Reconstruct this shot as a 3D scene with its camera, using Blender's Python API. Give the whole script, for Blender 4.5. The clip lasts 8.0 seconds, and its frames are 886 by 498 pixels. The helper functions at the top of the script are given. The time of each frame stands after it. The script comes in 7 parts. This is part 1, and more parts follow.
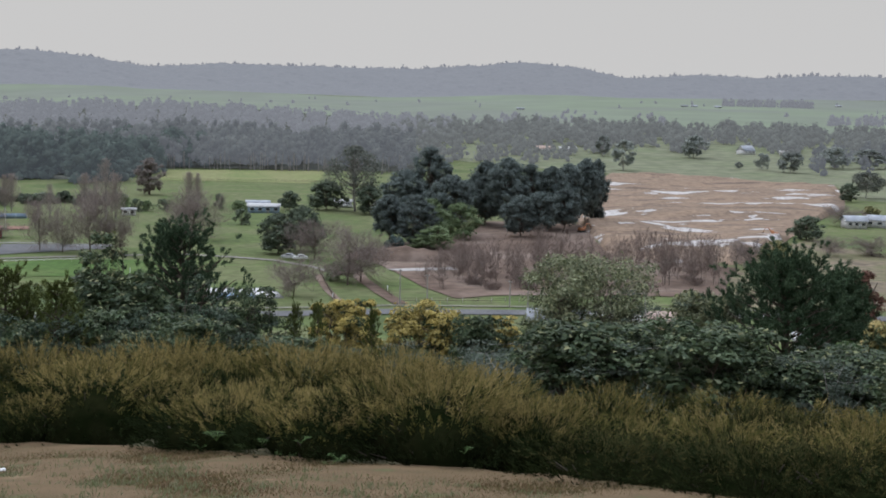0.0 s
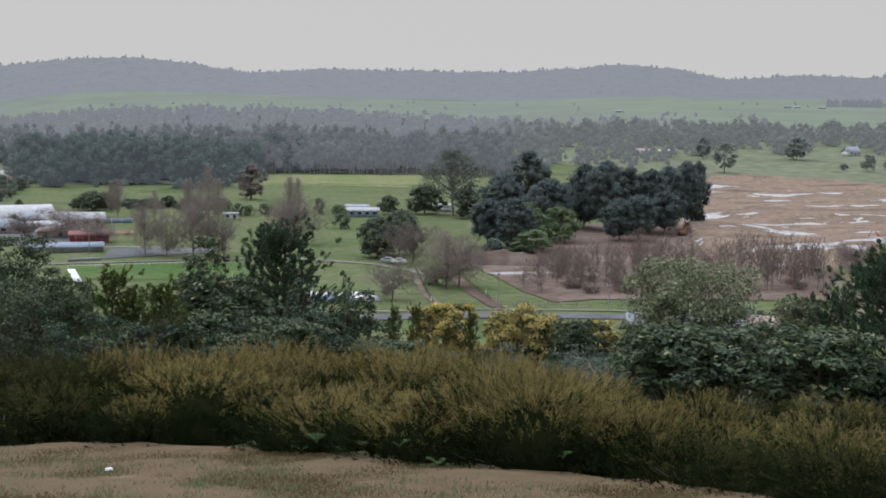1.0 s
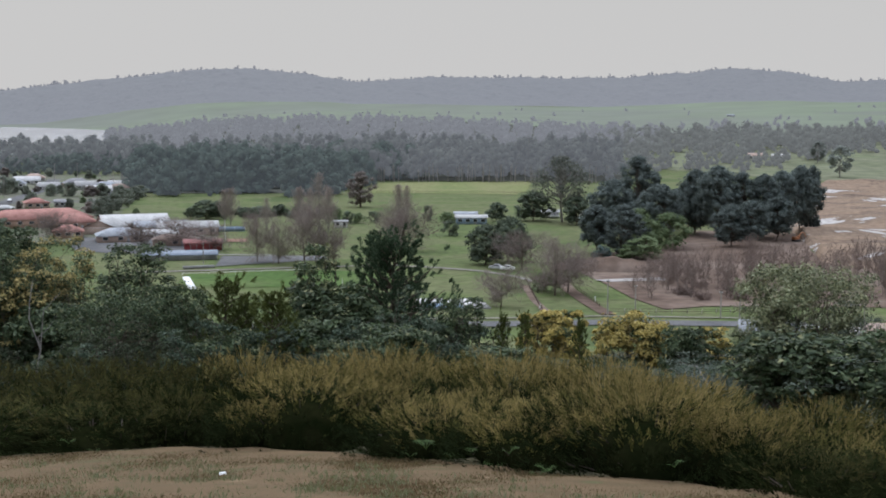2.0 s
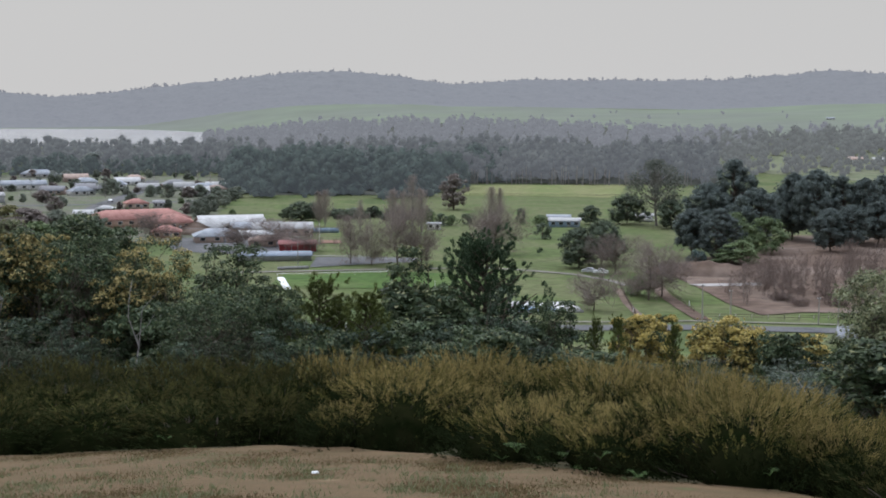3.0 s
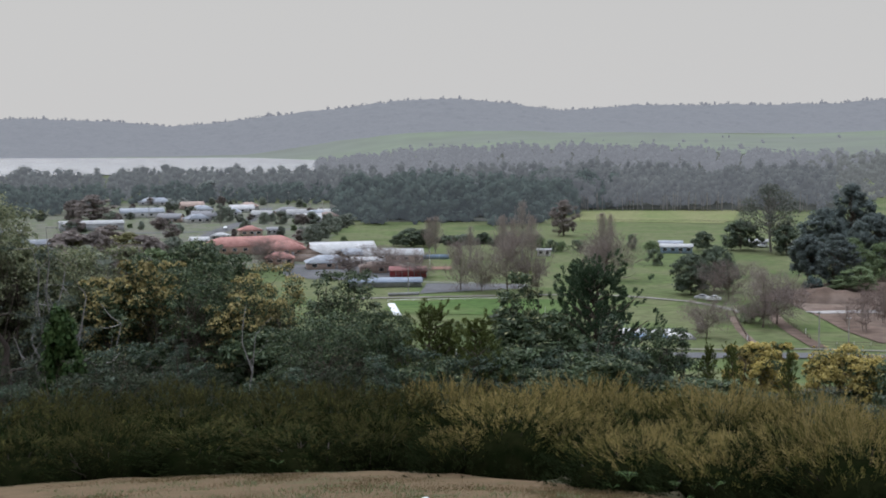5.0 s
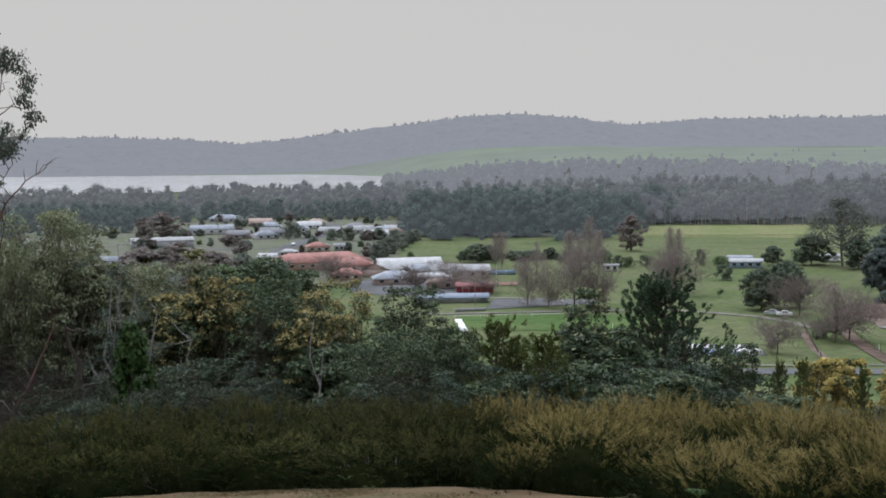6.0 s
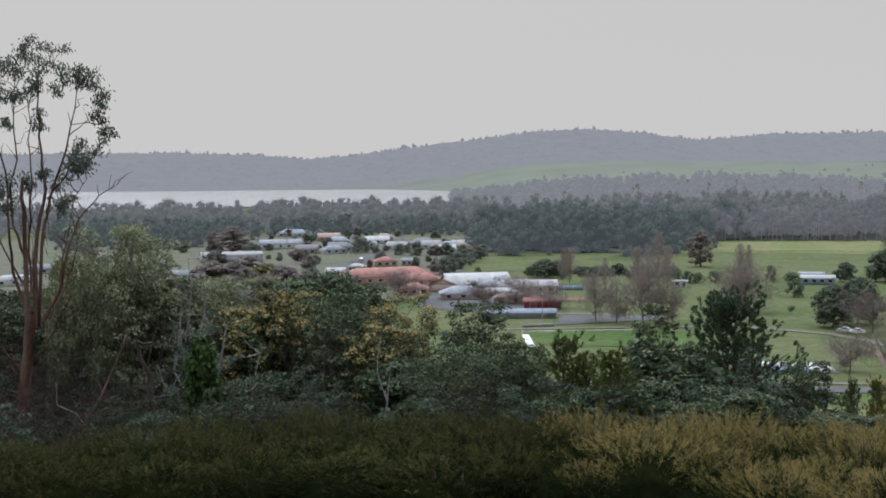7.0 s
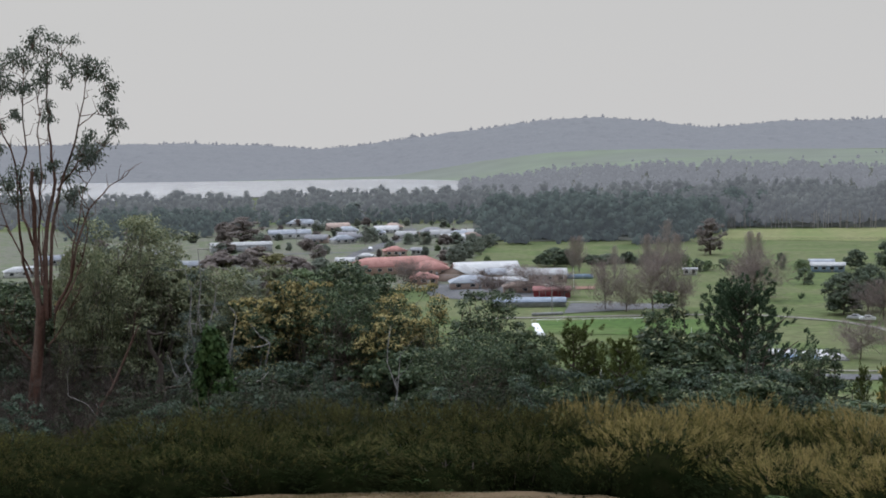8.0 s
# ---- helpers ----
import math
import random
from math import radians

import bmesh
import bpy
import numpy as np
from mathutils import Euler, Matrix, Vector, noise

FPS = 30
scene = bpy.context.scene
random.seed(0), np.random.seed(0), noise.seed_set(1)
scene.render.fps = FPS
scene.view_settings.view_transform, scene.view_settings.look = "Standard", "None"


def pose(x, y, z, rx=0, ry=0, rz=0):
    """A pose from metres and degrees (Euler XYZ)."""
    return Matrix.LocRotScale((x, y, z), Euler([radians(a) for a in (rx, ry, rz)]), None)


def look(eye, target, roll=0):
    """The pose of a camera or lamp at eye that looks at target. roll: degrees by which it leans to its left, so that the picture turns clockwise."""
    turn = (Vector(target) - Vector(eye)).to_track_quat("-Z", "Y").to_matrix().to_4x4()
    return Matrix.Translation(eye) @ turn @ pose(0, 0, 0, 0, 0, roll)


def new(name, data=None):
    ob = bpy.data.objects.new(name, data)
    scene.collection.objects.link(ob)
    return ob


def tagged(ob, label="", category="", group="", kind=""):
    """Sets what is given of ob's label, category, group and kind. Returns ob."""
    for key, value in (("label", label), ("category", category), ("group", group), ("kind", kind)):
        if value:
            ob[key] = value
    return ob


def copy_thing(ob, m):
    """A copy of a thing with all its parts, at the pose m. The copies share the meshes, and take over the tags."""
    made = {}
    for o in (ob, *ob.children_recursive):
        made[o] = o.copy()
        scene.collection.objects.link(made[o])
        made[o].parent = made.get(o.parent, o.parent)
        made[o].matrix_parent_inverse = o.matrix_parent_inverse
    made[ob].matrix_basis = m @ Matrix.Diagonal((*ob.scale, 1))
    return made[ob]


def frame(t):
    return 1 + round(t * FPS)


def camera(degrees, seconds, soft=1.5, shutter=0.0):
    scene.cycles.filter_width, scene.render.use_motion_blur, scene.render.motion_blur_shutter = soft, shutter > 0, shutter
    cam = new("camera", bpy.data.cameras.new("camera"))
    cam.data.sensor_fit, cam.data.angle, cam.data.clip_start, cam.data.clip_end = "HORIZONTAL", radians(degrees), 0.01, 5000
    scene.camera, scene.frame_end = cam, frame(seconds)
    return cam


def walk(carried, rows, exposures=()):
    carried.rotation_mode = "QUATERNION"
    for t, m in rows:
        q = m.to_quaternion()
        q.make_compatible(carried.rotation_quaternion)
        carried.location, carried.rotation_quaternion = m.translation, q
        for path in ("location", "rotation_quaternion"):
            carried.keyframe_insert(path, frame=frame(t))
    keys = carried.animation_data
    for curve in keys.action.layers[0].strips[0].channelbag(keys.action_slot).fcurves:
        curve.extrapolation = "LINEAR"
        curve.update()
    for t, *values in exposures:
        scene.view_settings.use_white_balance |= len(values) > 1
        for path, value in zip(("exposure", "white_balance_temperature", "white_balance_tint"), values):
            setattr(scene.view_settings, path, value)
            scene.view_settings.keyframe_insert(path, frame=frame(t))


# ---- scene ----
EYE = Vector((0.0, 0.0, 46.0))
cam = camera(37.3, 8.0, soft=1.8)


def aim(yaw, pitch, roll):
    """A pose at the lookout: yaw to the right of north, pitch up, roll in degrees."""
    a, p = radians(yaw), radians(pitch)
    way = Vector((math.sin(a) * math.cos(p), math.cos(a) * math.cos(p), math.sin(p)))
    return look(EYE, EYE + 100 * way, -roll)


walk(cam, [
    (0, aim(14.398, -6.521, -1.498)),
    (0.5, aim(12.102, -6.154, -1.128)),
    (1, aim(10.081, -6.450, -0.952)),
    (1.5, aim(8.045, -6.402, -0.710)),
    (2, aim(5.315, -6.193, -0.237)),
    (2.2, aim(4.195, -6.152, -0.111)),
    (3.5, aim(0.000, -6.022, -0.227)),
    (4, aim(-1.363, -5.583, 0.177)),
    (4.5, aim(-2.655, -5.287, 0.118)),
    (5.8, aim(-5.622, -4.392, 0.631)),
    (6, aim(-6.479, -4.245, 0.661)),
    (6.5, aim(-8.239, -3.431, 0.744)),
    (7, aim(-9.419, -3.553, 0.659)),
    (7.5, aim(-9.770, -3.714, 0.873)),
    (8, aim(-9.831, -4.018, 1.000)),
])

# ---- light: a bright overcast sky, with a wide weak sun behind the cloud ----
SUN_EL, SUN_AZ = radians(50), radians(-28)
world = bpy.data.worlds.new("overcast_sky")
scene.world = world
world.use_nodes = True
wn, wl = world.node_tree.nodes, world.node_tree.links
wn.clear()
sky = wn.new("ShaderNodeTexSky")
sky.sky_type, sky.sun_disc = "NISHITA", False
sky.sun_elevation, sky.sun_rotation = SUN_EL, SUN_AZ
sky.air_density, sky.dust_density = 1.0, 5.0
pale = wn.new("ShaderNodeHueSaturation")
pale.inputs["Saturation"].default_value = 0.10
pale.inputs["Value"].default_value = 0.10
wl.new(sky.outputs[0], pale.inputs["Color"])
tc = wn.new("ShaderNodeTexCoord")
sep = wn.new("ShaderNodeSeparateXYZ")
wl.new(tc.outputs["Generated"], sep.inputs[0])
ramp = wn.new("ShaderNodeValToRGB")  # cloud brightness from the skyline to overhead
wl.new(sep.outputs["Z"], ramp.inputs[0])
els = ramp.color_ramp.elements
els[0].position, els[0].color = 0.0, (0.602, 0.598, 0.600, 1)
els[1].position, els[1].color = 1.0, (1.55, 1.74, 2.15, 1)
e = els.new(0.10)
e.color = (0.578, 0.577, 0.577, 1)
e = els.new(0.26)
e.color = (0.574, 0.575, 0.576, 1)
e = els.new(0.55)
e.color = (1.06, 1.16, 1.38, 1)
veil = wn.new("ShaderNodeMix")
veil.data_type = "RGBA"
veil.inputs[0].default_value = 0.97
wl.new(pale.outputs[0], veil.inputs[6])
wl.new(ramp.outputs[0], veil.inputs[7])
# the cloud is brighter round the hidden sun and duller on the far side
sund = (math.sin(SUN_AZ) * math.cos(SUN_EL), math.cos(SUN_AZ) * math.cos(SUN_EL), math.sin(SUN_EL))
dot = wn.new("ShaderNodeVectorMath")
dot.operation = "DOT_PRODUCT"
dot.inputs[1].default_value = sund
wl.new(tc.outputs["Generated"], dot.inputs[0])
glowf = wn.new("ShaderNodeMapRange")
glowf.inputs[1].default_value, glowf.inputs[2].default_value = -0.6, 1.0
glowf.inputs[3].default_value, glowf.inputs[4].default_value = 0.38, 1.55
wl.new(dot.outputs["Value"], glowf.inputs[0])
high = wn.new("ShaderNodeMapRange")
high.inputs[1].default_value, high.inputs[2].default_value = 0.22, 0.5
wl.new(sep.outputs["Z"], high.inputs[0])
rear = wn.new("ShaderNodeMapRange")
rear.inputs[1].default_value, rear.inputs[2].default_value = 0.3, -0.3
wl.new(sep.outputs["Y"], rear.inputs[0])
mask = wn.new("ShaderNodeMath")
mask.operation = "MAXIMUM"
wl.new(high.outputs[0], mask.inputs[0])
wl.new(rear.outputs[0], mask.inputs[1])
even = wn.new("ShaderNodeMix")
even.inputs[2].default_value = 1.0
wl.new(mask.outputs[0], even.inputs[0])
wl.new(glowf.outputs[0], even.inputs[3])
bg = wn.new("ShaderNodeBackground")
wl.new(even.outputs[0], bg.inputs[1])
wo = wn.new("ShaderNodeOutputWorld")
wl.new(veil.outputs[2], bg.inputs[0])
wl.new(bg.outputs[0], wo.inputs[0])

sun = new("sun", bpy.data.lights.new("sun", "SUN"))
sun.data.energy, sun.data.angle, sun.data.color = 1.2, radians(30), (1.0, 0.97, 0.92)
sun.matrix_world = look((0, 0, 300), Vector((0, 0, 300)) - 100 * Vector(
    (math.sin(SUN_AZ) * math.cos(SUN_EL), math.cos(SUN_AZ) * math.cos(SUN_EL), math.sin(SUN_EL))))


# ---- materials ----
def ramp_node(n, cols):
    r = n.new("ShaderNodeValToRGB")
    el = r.color_ramp.elements
    k = len(cols)
    for i, c in enumerate(cols):
        if i < 2:
            s = el[i]
        else:
            s = el.new(0.5)
        s.position = i / (k - 1) if i != 1 else 1 / (k - 1)
    for i, c in enumerate(cols):
        el[i].color = (*c, 1)
    return r


def surface(name, cols, scale=1.0, fine=8.0, rough=0.85, bump=0.0, metal=0.0, spread=(0.35, 0.65), vary=0.0, haze_glow=None, stretch=(1, 1, 1)):
    """A rough material: coarse patches between the colours, fine mottling, fine relief, a little change from object to object."""
    m = bpy.data.materials.new(name)
    m.use_nodes = True
    n, l = m.node_tree.nodes, m.node_tree.links
    b = n["Principled BSDF"]
    co = n.new("ShaderNodeTexCoord")
    mp = n.new("ShaderNodeMapping")
    mp.inputs["Scale"].default_value = stretch
    l.new(co.outputs["Object"], mp.inputs[0])
    a = n.new("ShaderNodeTexNoise")
    a.inputs["Scale"].default_value, a.inputs["Detail"].default_value = scale, 6
    l.new(mp.outputs[0], a.inputs["Vector"])
    mr = n.new("ShaderNodeMapRange")
    mr.inputs[1].default_value, mr.inputs[2].default_value = spread
    l.new(a.outputs[0], mr.inputs[0])
    r = ramp_node(n, cols)
    l.new(mr.outputs[0], r.inputs[0])
    f = n.new("ShaderNodeTexNoise")
    f.inputs["Scale"].default_value, f.inputs["Detail"].default_value = fine, 4
    l.new(co.outputs["Object"], f.inputs["Vector"])
    fr = n.new("ShaderNodeMapRange")
    fr.inputs[1].default_value, fr.inputs[2].default_value = 0.3, 0.7
    fr.inputs[3].default_value, fr.inputs[4].default_value = 0.75, 1.25
    l.new(f.outputs[0], fr.inputs[0])
    last = fr.outputs[0]
    if vary:
        oi = n.new("ShaderNodeObjectInfo")
        vr = n.new("ShaderNodeMapRange")
        vr.inputs[3].default_value, vr.inputs[4].default_value = 1 - vary, 1 + vary
        l.new(oi.outputs["Random"], vr.inputs[0])
        mu = n.new("ShaderNodeMath")
        mu.operation = "MULTIPLY"
        l.new(last, mu.inputs[0])
        l.new(vr.outputs[0], mu.inputs[1])
        last = mu.outputs[0]
    mx = n.new("ShaderNodeVectorMath")
    mx.operation = "SCALE"
    l.new(r.outputs[0], mx.inputs[0])
    l.new(last, mx.inputs["Scale"])
    l.new(mx.outputs[0], b.inputs["Base Color"])
    b.inputs["Roughness"].default_value, b.inputs["Metallic"].default_value = rough, metal
    if rough > 0.9:
        b.inputs["Specular IOR Level"].default_value = 0.1 if rough < 1 else 0.0
    if bump:
        bp = n.new("ShaderNodeBump")
        bp.inputs["Strength"].default_value = bump
        l.new(f.outputs[0], bp.inputs["Height"])
        l.new(bp.outputs[0], b.inputs["Normal"])
    # emission that stands in for distance haze
    if haze_glow:
        b.inputs["Emission Color"].default_value = (*haze_glow, 1)
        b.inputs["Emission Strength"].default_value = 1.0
    return m


def leafy(name, cols, trans=0.25, rough=0.6, vary=0.12, haze_glow=None, sheen=0.08, patches=0.0, size=2.0):
    """Foliage: each leaf takes its own shade, each spray and each tree its own tone; some light passes through."""
    m = bpy.data.materials.new(name)
    m.use_nodes = True
    n, l = m.node_tree.nodes, m.node_tree.links
    b = n["Principled BSDF"]
    g = n.new("ShaderNodeNewGeometry")
    r = ramp_node(n, cols)
    l.new(g.outputs["Random Per Island"], r.inputs[0])
    oi = n.new("ShaderNodeObjectInfo")
    vr = n.new("ShaderNodeMapRange")
    vr.inputs[3].default_value, vr.inputs[4].default_value = 1 - vary, 1 + vary
    l.new(oi.outputs["Random"], vr.inputs[0])
    mx = n.new("ShaderNodeVectorMath")
    mx.operation = "SCALE"
    l.new(r.outputs[0], mx.inputs[0])
    l.new(vr.outputs[0], mx.inputs["Scale"])
    if patches:
        co = n.new("ShaderNodeTexCoord")
        tone = n.new("ShaderNodeTexNoise")
        tone.inputs["Scale"].default_value, tone.inputs["Detail"].default_value = size, 3
        l.new(co.outputs["Object"], tone.inputs["Vector"])
        pr = n.new("ShaderNodeMapRange")
        pr.inputs[1].default_value, pr.inputs[2].default_value = 0.32, 0.68
        pr.inputs[3].default_value, pr.inputs[4].default_value = 1 - patches, 1 + patches
        l.new(tone.outputs[0], pr.inputs[0])
        mu = n.new("ShaderNodeMath")
        mu.operation = "MULTIPLY"
        l.new(vr.outputs[0], mu.inputs[0])
        l.new(pr.outputs[0], mu.inputs[1])
        l.new(mu.outputs[0], mx.inputs["Scale"])
    l.new(mx.outputs[0], b.inputs["Base Color"])
    b.inputs["Roughness"].default_value = rough
    b.inputs["Specular IOR Level"].default_value = sheen
    # haze over far foliage, added as emission
    if haze_glow:
        b.inputs["Emission Color"].default_value = (*haze_glow, 1)
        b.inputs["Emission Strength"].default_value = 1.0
    if trans:
        t = n.new("ShaderNodeBsdfTranslucent")
        l.new(mx.outputs[0], t.inputs[0])
        s = n.new("ShaderNodeMixShader")
        s.inputs[0].default_value = trans
        o = n["Material Output"]
        l.new(b.outputs[0], s.inputs[1])
        l.new(t.outputs[0], s.inputs[2])
        l.new(s.outputs[0], o.inputs[0])
    return m


